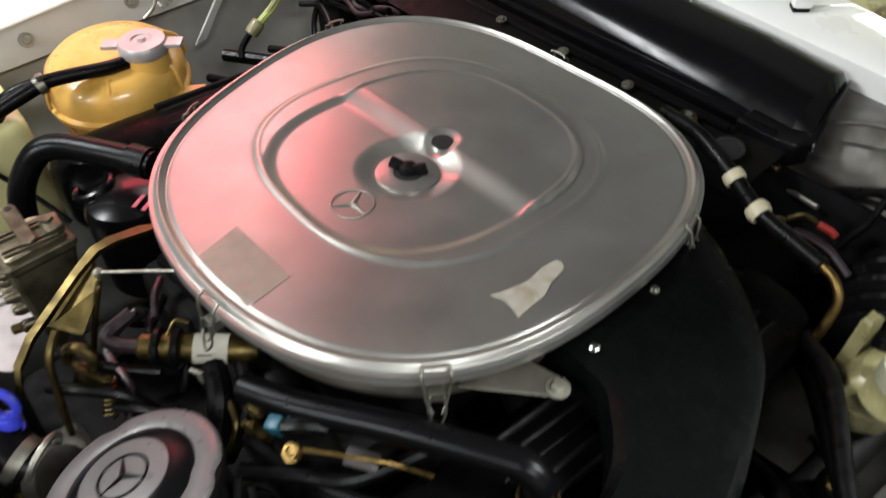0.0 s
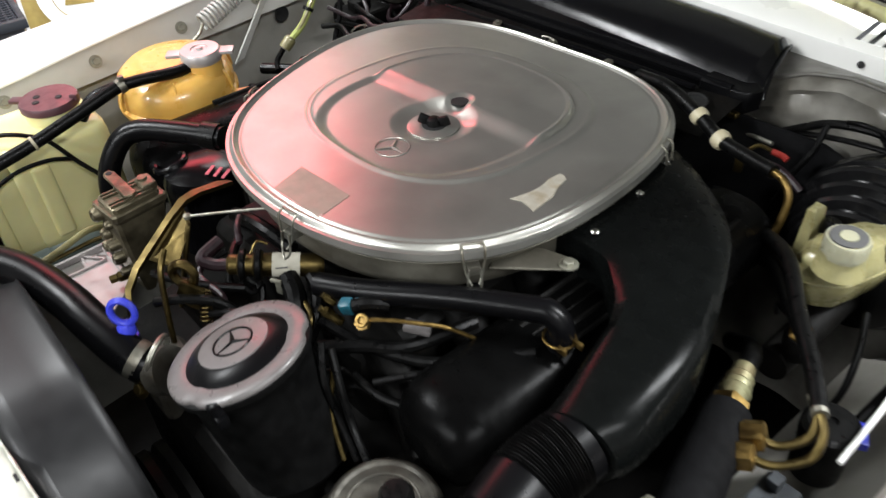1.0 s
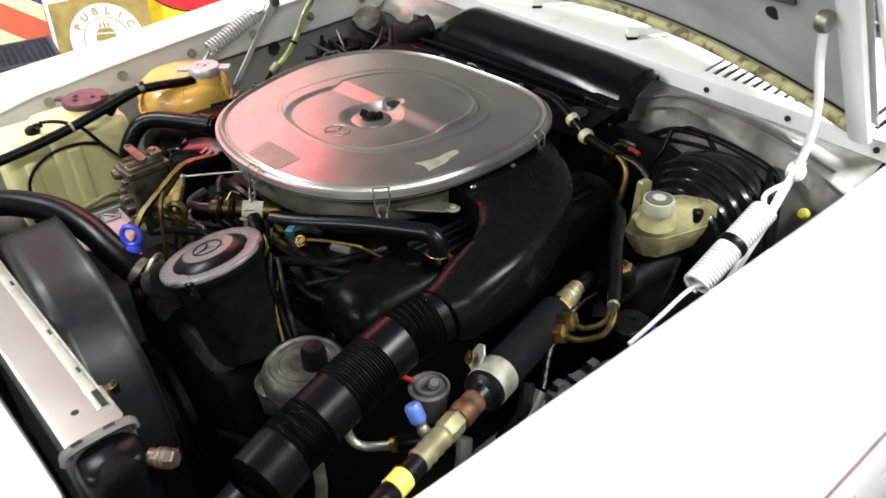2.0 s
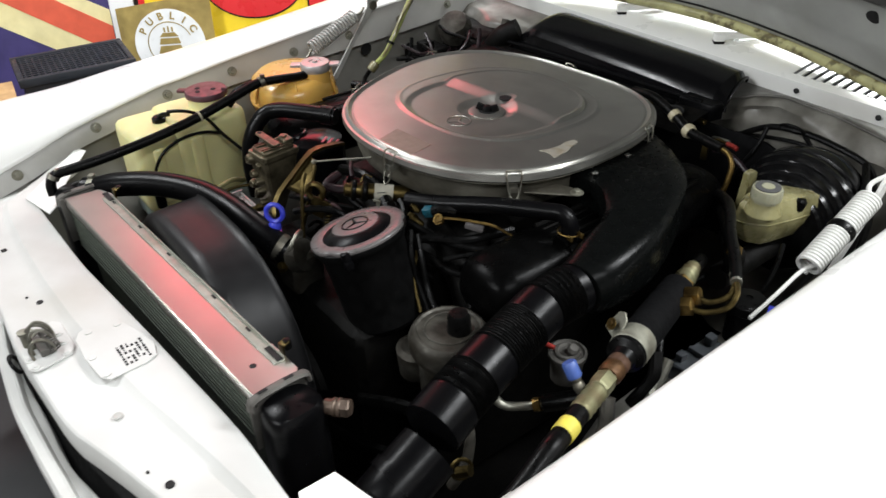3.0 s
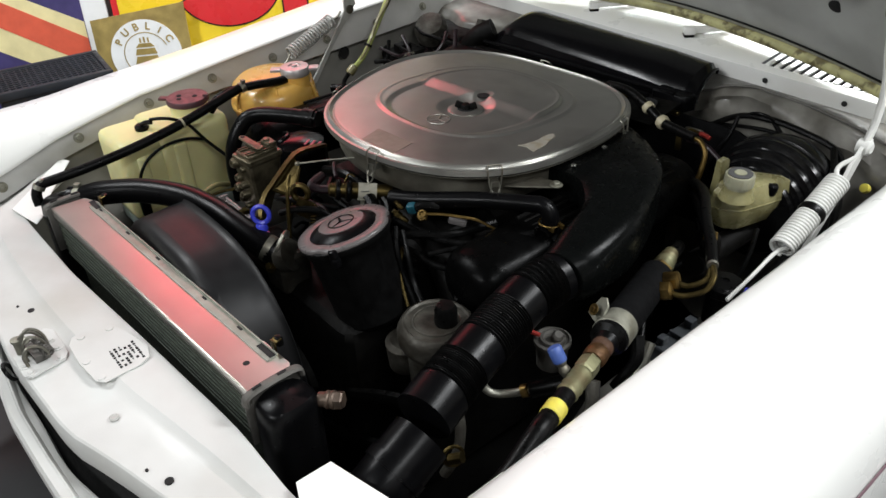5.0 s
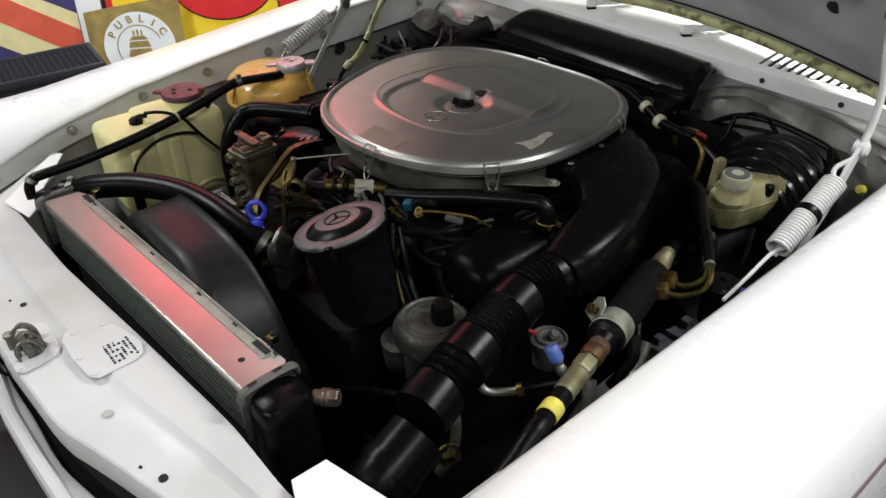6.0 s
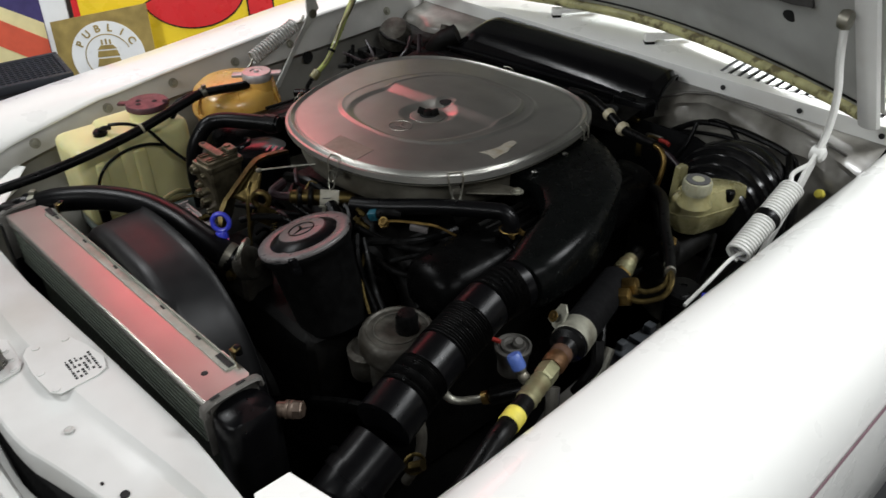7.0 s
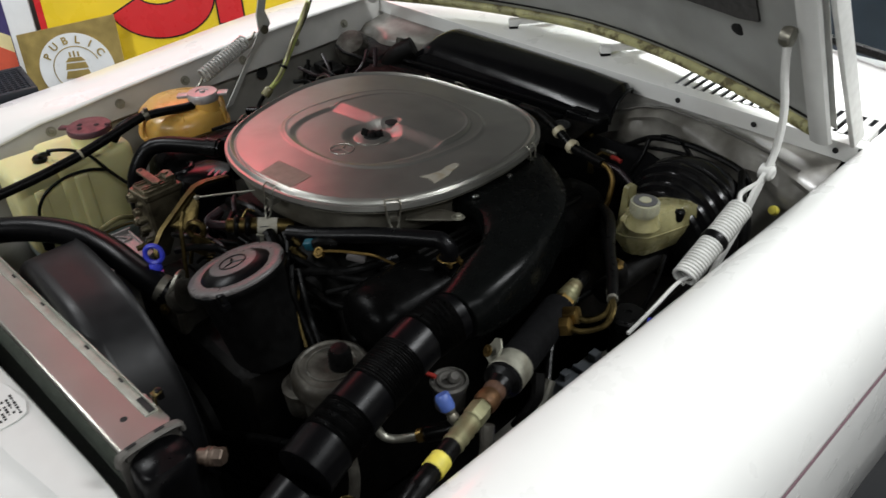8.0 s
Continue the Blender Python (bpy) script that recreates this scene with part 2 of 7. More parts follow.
    "glass": mat("tinted_windscreen", (0.55, 0.65, 0.66), 0.03, vary=0.02, trans=1.0, rvary=0.01),
    "springw": mat("white_sprayed_spring", (0.50, 0.50, 0.475), 0.4, vary=0.08, scale=50, bump=0.2, bscale=400),
    "springg": mat("grey_sprayed_spring", (0.36, 0.36, 0.34), 0.4, vary=0.12, scale=50, bump=0.2, bscale=400),
}


# ---- shape helpers ----
BASE = {}


def V(p):
    return np.array(p, float)


def thing(name, at, label, category, group="", kind=""):
    ob = new(name)
    ob.empty_display_size = 0.05
    ob.location = at
    BASE[ob] = V(at)
    return tagged(ob, label, category, group, kind)


def join(*geos):
    vs, fs = [], []
    for v, f in geos:
        k = len(vs)
        vs += [tuple(p) for p in v]
        fs += [tuple(i + k for i in q) for q in f]
    return vs, fs


def make_mesh(name, geo, material, base, sharp=35):
    me = bpy.data.meshes.new(name)
    me.from_pydata([tuple(V(p) - base) for p in geo[0]], [], geo[1])
    me.validate()
    me.update()
    if sharp:
        me.shade_smooth()
        me.set_sharp_from_angle(angle=radians(sharp))
    me.materials.append(M[material] if isinstance(material, str) else material)
    return me


def part(name, geo, material, parent, label="", sharp=35):
    ob = new(name, make_mesh(name, geo, material, BASE[parent], sharp))
    ob.parent = parent
    BASE[ob] = BASE[parent]
    return tagged(ob, label) if label else ob


def solo(name, geo, material, label, category="", group="", kind="", sharp=35):
    c = np.mean(np.array(geo[0]), axis=0)
    lo = np.min(np.array(geo[0]), axis=0)
    base = V((c[0], c[1], lo[2]))
    ob = new(name, make_mesh(name, geo, material, base, sharp))
    ob.location = base
    BASE[ob] = base
    return tagged(ob, label, category, group, kind)


def smooth_path(pts, steps=6):
    p = [V(q) for q in pts]
    if len(p) < 3:
        return [p[0] + (p[-1] - p[0]) * k / steps for k in range(steps + 1)]
    p = [2 * p[0] - p[1]] + p + [2 * p[-1] - p[-2]]
    out = []
    for i in range(1, len(p) - 2):
        a, b, c, e = p[i - 1], p[i], p[i + 1], p[i + 2]
        for k in range(steps):
            t = k / steps
            out.append(0.5 * ((2 * b) + (c - a) * t + (2 * a - 5 * b + 4 * c - e) * t * t + (3 * b - a - 3 * c + e) * t ** 3))
    out.append(p[-2])
    return out


def frames_along(path):
    tang = []
    for i in range(len(path)):
        a, b = path[max(0, i - 1)], path[min(len(path) - 1, i + 1)]
        tang.append((b - a) / (np.linalg.norm(b - a) + 1e-12))
    up = V((0, 0, 1)) if abs(tang[0][2]) < 0.9 else V((1, 0, 0))
    n = np.cross(tang[0], up)
    n /= np.linalg.norm(n)
    out = []
    for t in tang:
        n = n - t * (n @ t)
        n /= np.linalg.norm(n)
        out.append((n, np.cross(t, n), t))
    return out


def loft(rings, caps=True, closed=True):
    n = len(rings[0])
    vs = [tuple(p) for r in rings for p in r]
    fs = []
    for i in range(len(rings) - 1):
        for j in range(n if closed else n - 1):
            k = (j + 1) % n
            fs.append((i * n + j, i * n + k, (i + 1) * n + k, (i + 1) * n + j))
    if caps and closed:
        fs.append(tuple(range(n - 1, -1, -1)))
        fs.append(tuple(range((len(rings) - 1) * n, len(rings) * n)))
    return vs, fs


def tube(pts, r, n=12, steps=6, rfun=None, flat=1.0):
    path = smooth_path(pts, steps)
    rings = []
    for i, (p, (a, b, _)) in enumerate(zip(path, frames_along(path))):
        rr = r * (rfun(i / (len(path) - 1)) if rfun else 1)
        rings.append([p + rr * (math.cos(t) * a + flat * math.sin(t) * b) for t in (2 * math.pi * k / n for k in range(n))])
    return loft(rings)


def axes_for(axis):
    w = V(axis) / np.linalg.norm(axis)
    u = np.cross(w, (0, 1, 0) if abs(w[1]) < 0.9 else (1, 0, 0))
    u /= np.linalg.norm(u)
    return u, np.cross(w, u), w


def lathe(profile, at, axis=(0, 0, 1), n=28, rfun=None):
    u, v, w = axes_for(axis)
    rings = []
    for r, h in profile:
        rings.append([V(at) + w * h + max(r, 1e-5) * (rfun(t) if rfun else 1) * (math.cos(t) * u + math.sin(t) * v) for t in (2 * math.pi * k / n for k in range(n))])
    return loft(rings)


def ring(at, axis, R, r, n=28, m=8, a0=0.0, a1=2 * math.pi):
    u, v, w = axes_for(axis)
    full = abs(a1 - a0 - 2 * math.pi) < 1e-6
    rings = []
    for i in range(n + 1):
        t = a0 + (a1 - a0) * i / n
        d = math.cos(t) * u + math.sin(t) * v
        rings.append([V(at) + d * (R + r * math.cos(q)) + w * r * math.sin(q) for q in (2 * math.pi * k / m for k in range(m))])
    return loft(rings, caps=not full)


def box(c, s, bevel=0.0, rot=None, seg=2):
    bm = bmesh.new()
    bmesh.ops.create_cube(bm, size=1)
    for q in bm.verts:
        q.co = Vector((q.co.x * s[0], q.co.y * s[1], q.co.z * s[2]))
    if bevel:
        bmesh.ops.bevel(bm, geom=bm.edges[:], offset=min(bevel, 0.49 * min(s)), segments=seg, affect="EDGES", profile=0.6)
    m = Matrix.Translation(c) @ (Euler([radians(a) for a in rot]).to_matrix().to_4x4() if rot else Matrix())
    bm.transform(m)
    bm.verts.index_update()
    geo = [tuple(q.co) for q in bm.verts], [tuple(q.index for q in f.verts) for f in bm.faces]
    bm.free()
    return geo


def slab(poly, z0, z1, bevel=0.0, m=None):
    """A plate with the outline poly, from z0 to z1, moved by m."""
    bm = bmesh.new()
    low = [bm.verts.new((x, y, z0)) for x, y in poly]
    f = bm.faces.new(low)
    if f.normal.z == 0:
        f.normal_update()
    up = bmesh.ops.extrude_face_region(bm, geom=[f])
    bmesh.ops.translate(bm, verts=[q for q in up["geom"] if isinstance(q, bmesh.types.BMVert)], vec=(0, 0, z1 - z0))
    bmesh.ops.recalc_face_normals(bm, faces=bm.faces[:])
    if bevel:
        bmesh.ops.bevel(bm, geom=bm.edges[:], offset=bevel, segments=1, affect="EDGES")
    if m is not None:
        bm.transform(m)
    bm.verts.index_update()
    geo = [tuple(q.co) for q in bm.verts], [tuple(q.index for q in f.verts) for f in bm.faces]
    bm.free()
    return geo


def sheet(fn, us, vs, thick=0.0, way=(0, 0, -1)):
    """A surface fn(u, v), with a thickness towards way."""
    nu, nv = len(us), len(vs)
    top = [V(fn(u, v)) for u in us for v in vs]
    fs = [(i * nv + j, (i + 1) * nv + j, (i + 1) * nv + j + 1, i * nv + j + 1) for i in range(nu - 1) for j in range(nv - 1)]
    if not thick:
        return top, fs
    k = nu * nv
    low = [p + V(way) * thick for p in top]
    fs += [(a + k, d + k, c + k, b + k) for a, b, c, d in fs]
    edge = [i * nv for i in range(nu)] + [(nu - 1) * nv + j for j in range(1, nv)] + [i * nv + nv - 1 for i in range(nu - 2, -1, -1)] + [j for j in range(nv - 2, 0, -1)]
    for i in range(len(edge)):
        a, b = edge[i], edge[(i + 1) % len(edge)]
        fs.append((b, a, a + k, b + k))
    return top + low, fs


def lin(a, b, n):
    return [a + (b - a) * i / (n - 1) for i in range(n)]


def interp(x, xs, ys):
    return float(np.interp(x, xs, ys))


def sstep(a, b, x):
    t = min(1, max(0, (x - a) / (b - a)))
    return t * t * (3 - 2 * t)


def bolt(at, axis=(0, 0, 1), r=0.006, h=0.004, washer=True):
    g = [lathe([(r, 0), (r, h * 0.8), (r * 0.85, h)], at, axis, 6)]
    if washer:
        g.append(lathe([(r * 1.7, -0.0005), (r * 1.7, 0.0012), (0, 0.0012)], at, axis, 14))
    return join(*g)


def disc_hole(at, axis, r):
    return lathe([(r * 1.15, 0.0), (r, 0.0008), (r * 0.9, 0.0002), (0, 0.0002)], at, axis, 16)


def coil(a, b, R, r, turns, n=16, m=6):
    a, b = V(a), V(b)
    u, v, w = axes_for(b - a)
    ln = np.linalg.norm(b - a)
    path = [a + w * ln * i / (turns * n) + R * (math.cos(2 * math.pi * i / n) * u + math.sin(2 * math.pi * i / n) * v) for i in range(int(turns * n) + 1)]
    rings = []
    for p, (c, d, _) in zip(path, frames_along(path)):
        rings.append([p + r * (math.cos(t) * c + math.sin(t) * d) for t in (2 * math.pi * k / m for k in range(m))])
    return loft(rings)

# ---- the garage ----
WU, WN = V((math.cos(radians(61)), math.sin(radians(61)), 0)), V((math.sin(radians(61)), -math.cos(radians(61)), 0))
W0 = V((-2.65, 0.28, 0.0)) - 0.34 * WN


def room(s, d, z):
    return W0 + WU * s + WN * d + V((0, 0, z))


def room_box(s0, s1, d0, d1, z0, z1):
    c = room((s0 + s1) / 2, (d0 + d1) / 2, (z0 + z1) / 2)
    return box(c, (s1 - s0, d1 - d0, z1 - z0), rot=(0, 0, 61))


solo("ground", box((0.5, 0.3, -0.05), (14, 14, 0.1)), "floor", "dark sealed concrete garage floor", "floor", kind="structure")
solo("wall_north", room_box(-4.2, 5.2, -0.12, 0.0, 0, 3.1), "wall", "pale painted garage wall behind the signs", "wall", kind="structure")
solo("wall_south", room_box(-4.2, 5.2, 6.6, 6.72, 0, 3.1), "wall", "pale painted garage wall", "wall", kind="structure")
solo("wall_west", room_box(-4.32, -4.2, -0.12, 6.72, 0, 3.1), "wall", "pale painted garage wall", "wall", kind="structure")
solo("wall_east", room_box(5.2, 5.32, -0.12, 6.72, 0, 3.1), "wall", "pale painted garage wall", "wall", kind="structure")
solo("ceiling", room_box(-4.32, 5.32, -0.12, 6.72, 3.1, 3.2), "ceil", "plain painted garage ceiling", "ceiling", kind="structure")

# boards that lean on the wall: local s along the wall, h up the board
LEAN = radians(8)
BUP = V((0, 0, 1)) * math.cos(LEAN) - WN * math.sin(LEAN)
BNO = V((0, 0, 1)) * math.sin(LEAN) + WN * math.cos(LEAN)


def board_m(back):
    o = V((-2.65, 0.28, 0.35)) - back * WN - BUP * 0.35
    return Matrix(((WU[0], BUP[0], BNO[0], o[0]), (WU[1], BUP[1], BNO[1], o[1]), (WU[2], BUP[2], BNO[2], o[2]), (0, 0, 0, 1)))


def plate(poly, back, t0, t1, bevel=0.0):
    return slab(poly, t0, t1, bevel, board_m(back))


def rect(x0, x1, y0, y1):
    return [(x0, y0), (x1, y0), (x1, y1), (x0, y1)]


flag = thing("flag_board", tuple(V((-2.95, -0.25, 0))), "leaning board printed with a faded blue, cream and red flag", "sign")
part("board", plate(rect(-1.5, -0.175, 0.0, 1.0), 0.085, -0.018, 0.0), "signwhite", flag)
part("blue_field", plate(rect(-1.5, -0.285, 0.0, 0.95), 0.085, 0.001, 0.003), "flagblue", flag, "navy blue printed field")


part("cream_band", plate([(-1.10, 0.50), (-0.287, 0.055), (-0.287, 0.375), (-1.10, 0.80)], 0.085, 0.0035, 0.005), "flagcream", flag, "faded cream diagonal band")
part("red_band", plate([(-1.10, 0.64), (-0.287, 0.165), (-0.287, 0.300), (-1.10, 0.765)], 0.085, 0.0055, 0.007), "flagred", flag, "faded red diagonal band")

big = thing("enamel_sign", tuple(V((-2.45, 0.75, 0))), "large yellow enamel sign with red black-edged letters", "sign")
part("panel", plate(rect(-0.121, 1.9, 0.0, 1.1), 0.08, -0.018, 0.0), "signyellow", big)
part("red_border", plate(rect(-0.150, -0.122, 0.0, 1.1), 0.08, -0.018, 0.002), "signred", big, "narrow red border strip")


def letter_s(grow):
    """The bowl and spine of a wide letter, as one outline."""
    w = 0.074 + grow
    cx, cy, rx, ry = 0.395, 0.485, 0.165, 0.112
    mid = [(cx + rx * math.cos(t) * 1.02, cy + ry * math.sin(t)) for t in lin(radians(196), radians(378), 30)]
    mid += [(0.47, 0.60), (0.38, 0.655), (0.29, 0.70), (0.23, 0.77), (0.25, 0.87), (0.34, 0.91), (0.44, 0.90), (0.53, 0.85)]
    p = [V(q) for q in mid]
    left, right = [], []
    for i in range(len(p)):
        a, b = p[max(0, i - 1)], p[min(len(p) - 1, i + 1)]
        t = (b - a) / np.linalg.norm(b - a)
        n = V((-t[1], t[0]))
        q = p[i] - t * grow if i == 0 else p[i]
        left.append(tuple(q + n * w))
        right.append(tuple(q - n * w))
    return left, right


def ribbon(lr, back, t0, t1):
    left, right = lr
    vs = [(x, y, z) for z in (t0, t1) for side in (left, right) for x, y in side]
    n = len(left)
    fs = []
    for i in range(n - 1):
        fs += [(2 * n + i, 2 * n + i + 1, 3 * n + i + 1, 3 * n + i), (i, n + i, n + i + 1, i + 1), (i, i + 1, 2 * n + i + 1, 2 * n + i), (n + i, 3 * n + i, 3 * n + i + 1, n + i + 1)]
    fs += [(0, 2 * n, 3 * n, n), (n - 1, 2 * n - 1, 4 * n - 1, 3 * n - 1)]
    m = board_m(back)
    return [tuple(m @ Vector(v)) for v in vs], fs


part("letter_edge", ribbon(letter_s(0.007), 0.08, 0.0005, 0.003), "signblack", big, "black outline of the letter")
part("letter", ribbon(letter_s(0.0), 0.08, 0.0035, 0.006), "signred", big, "red letter S")
part("letter_edge", plate(rect(0.638, 0.766, 0.330, 0.95), 0.08, 0.0005, 0.003), "signblack", big, "black outline of the letter")
part("letter", plate(rect(0.646, 0.758, 0.338, 0.942), 0.08, 0.0035, 0.006), "signred", big, "red letter stem")

pub = thing("public_telephone_sign", tuple(V((-2.65, 0.28, 0))), "aged brass plate with a round white public telephone sign", "sign")
part("plate", plate([(-0.245, 0.0), (0.185, 0.0), (0.187, 0.448), (-0.243, 0.398)], 0.0, -0.006, 0.0, 0.001), "olive", pub)
CIRC = (-0.022, 0.224)


def circle_poly(r, n=48):
    return [(CIRC[0] + r * math.cos(2 * math.pi * k / n), CIRC[1] + r * math.sin(2 * math.pi * k / n)) for k in range(n)]


part("white_disc", plate(circle_poly(0.162), 0.0, 0.0005, 0.0022), "signwhite", pub, "round white enamel disc")


def thin_ring(r, w, t0, t1, a0=0, a1=360, n=48):
    left = [(CIRC[0] + (r + w) * math.cos(t), CIRC[1] + (r + w) * math.sin(t)) for t in lin(radians(a0), radians(a1), n)]
    right = [(CIRC[0] + (r - w) * math.cos(t), CIRC[1] + (r - w) * math.sin(t)) for t in lin(radians(a0), radians(a1), n)]
    return ribbon((left, right), 0.0, t0, t1)


part("inner_ring", thin_ring(0.102, 0.0022, 0.0025, 0.0035, 20, 350), "olive", pub, "thin brass ring")
EX, EY = CIRC[0] - 0.005, CIRC[1] - 0.222
part("emblem", join(*[plate([(x + EX, y + EY) for x, y in poly], 0.0, 0.0025, 0.004) for poly in (
    [(-0.055, 0.18), (0.062, 0.18), (0.05, 0.215), (-0.043, 0.215)], [(-0.046, 0.222), (0.053, 0.222), (0.045, 0.25), (-0.038, 0.25)],
    [(-0.04, 0.256), (0.047, 0.256), (0.03, 0.275), (-0.023, 0.275)], rect(-0.018, -0.01, 0.278, 0.30), rect(0.0, 0.008, 0.278, 0.304), rect(0.018, 0.026, 0.278, 0.30))]), "olive", pub, "plain brass-coloured emblem")


def glyph(ch, size, m, name, material, parent, label):
    cu = bpy.data.curves.new("glyph", "FONT")
    cu.body, cu.size, cu.extrude, cu.offset = ch, size, 0.0008, 0.0012
    cu.align_x = "CENTER"
    ob = bpy.data.objects.new("glyph", cu)
    me = bpy.data.meshes.new_from_object(ob)
    geo = [tuple(m @ q.co) for q in me.vertices], [tuple(f.vertices) for f in me.polygons]
    bpy.data.objects.remove(ob)
    bpy.data.meshes.remove(me)
    return part(name, geo, material, parent, label, sharp=0)


for k, ch in enumerate("PUBLIC"):
    a = radians(150 - 24 * k)
    m = board_m(0.0) @ Matrix.Translation((CIRC[0] + 0.117 * math.cos(a), CIRC[1] + 0.117 * math.sin(a), 0.0035)) @ Matrix.Rotation(a - math.pi / 2, 4, "Z")
    glyph(ch, 0.046, m, "letter", "olive", pub, f"brass-coloured letter {ch}")

crate = thing("plastic_crate", (-2.33, -0.25, 0), "dark slate plastic crate with a perforated lid", "crate")
CU, CN = V((math.cos(radians(83)), math.sin(radians(83)), 0)), V((math.sin(radians(83)), -math.cos(radians(83)), 0))


def crate_box(s0, s1, d0, d1, z0, z1, bev=0.0):
    c = V((-2.33, -0.262, -0.012)) + CU * (s0 + s1) / 2 + CN * (d0 + d1) / 2
    return box((c[0], c[1], (z0 + z1) / 2), (s1 - s0, d1 - d0, z1 - z0), bev, (0, 0, 83))


part("body", crate_box(-0.205, 0.205, -0.135, 0.135, 0.012, 0.335, 0.008), "crate", crate)
part("lid_rim", join(crate_box(-0.22, 0.22, 0.128, 0.15, 0.335, 0.368, 0.004), crate_box(-0.22, 0.22, -0.15, -0.128, 0.335, 0.368, 0.004),
                     crate_box(-0.22, -0.198, -0.128, 0.128, 0.335, 0.368, 0.004), crate_box(0.198, 0.22, -0.128, 0.128, 0.335, 0.368, 0.004)), "crate", crate)
for k in range(17):
    part("lattice_bar", crate_box(-0.190 + k * 0.0235, -0.183 + k * 0.0235, -0.128, 0.128, 0.342, 0.362), "crate", crate)
for k in range(11):
    part("lattice_bar", crate_box(-0.198, 0.198, -0.120 + k * 0.0235, -0.113 + k * 0.0235, 0.344, 0.364), "crate", crate)
part("front_rib", crate_box(-0.19, 0.19, 0.134, 0.141, 0.27, 0.282, 0.002), "crate", crate)
solo("wooden_box", join(box((-2.14, -0.70, 0.165), (0.29, 0.32, 0.33), 0.006, (0, 0, -8)), box((-2.14, -0.70, 0.345), (0.31, 0.34, 0.02), 0.004, (0, 0, -8))), "wood", "pale wooden box beside the crate", "box")
solo("slate_panel", box((0.1, 2.95, 1.0), (1.6, 0.05, 2.0), 0.01, (0, 0, 8)), "slate", "slate blue panel standing behind the car", "panel")

# ---- the car's body ----
car = thing("car", (0, 0, 0), "white classic roadster with its hood open", "car")

LIPY = [-1.05, -0.85, -0.76, -0.64, -0.45, -0.24, -0.07, 0.17, 0.30, 0.60, 1.0]
LIPZ = [0.665, 0.732, 0.752, 0.784, 0.816, 0.830, 0.838, 0.851, 0.857, 0.876, 0.895]
CRNY = [-1.05, -0.785, -0.61, -0.48, -0.27, -0.12, 0.12, 0.30, 0.60, 1.0]
CRNZ = [0.79, 0.826, 0.827, 0.838, 0.850, 0.863, 0.884, 0.892, 0.899, 0.905]


def lip_z(y):
    return interp(y, LIPY, LIPZ)


def crown_z(y):
    return interp(y, CRNY, CRNZ)


def far_lip(y):
    return min(lip_z(y) + interp(y, [-1.0, -0.8, -0.4, -0.1, 0.3, 1.0], [0.0, 0.012, 0.013, 0.028, 0.030, 0.008]), crown_z(y) - 0.003)


def gut_z(y):
    return lip_z(y) - interp(y, [-0.8, -0.6, -0.3, 0.2], [0.018, 0.016, 0.024, 0.036])


def lip_x(y):
    return interp(y, [-1.05, -0.85, -0.76, -0.64, -0.45, -0.2, 0.2, 1.0], [0.58, 0.600, 0.612, 0.628, 0.645, 0.652, 0.660, 0.668])


FPROF = [(0.0, -0.014), (0.0, -0.003), (0.03, 0.0), (0.12, 0.0), (0.35, 0.0), (0.65, 0.0), (1.0, 0.0), (0.80, -0.006), (0.835, -0.022), (0.852, -0.040), (0.866, -0.062), (0.880, -0.095), (0.890, -0.145), (0.896, -0.24), (0.894, -0.38), (0.884, -0.55)]


def fender(side):
    ys = lin(-1.05, 1.0, 42)

    def fn(y, k):
        a, dz = FPROF[k]
        if k == 0 and side < 0:
            dz = -0.005
        if k < 7:
            lz = lip_z(y) if side > 0 else far_lip(y)
            x, z = lip_x(y) + a * (0.725 - lip_x(y)), lz + (crown_z(y) - lz) * (1 - (1 - a) ** 2.2) + dz
        else:
            x, z = a, crown_z(y) + dz
        tuck = interp(y, [-1.05, -0.95, -0.8], [0.06, 0.02, 0.0])
        return (side * (x - tuck * (x > 0.72)), y, z)
    return sheet(fn, ys, range(len(FPROF)), 0.0015, (-side * 0.6, 0, -0.8))



def arch(y):
    """How far the wheelhouse rises over the front wheel."""
    return sstep(-0.42, -0.22, y) * (1 - sstep(0.22, 0.40, y))


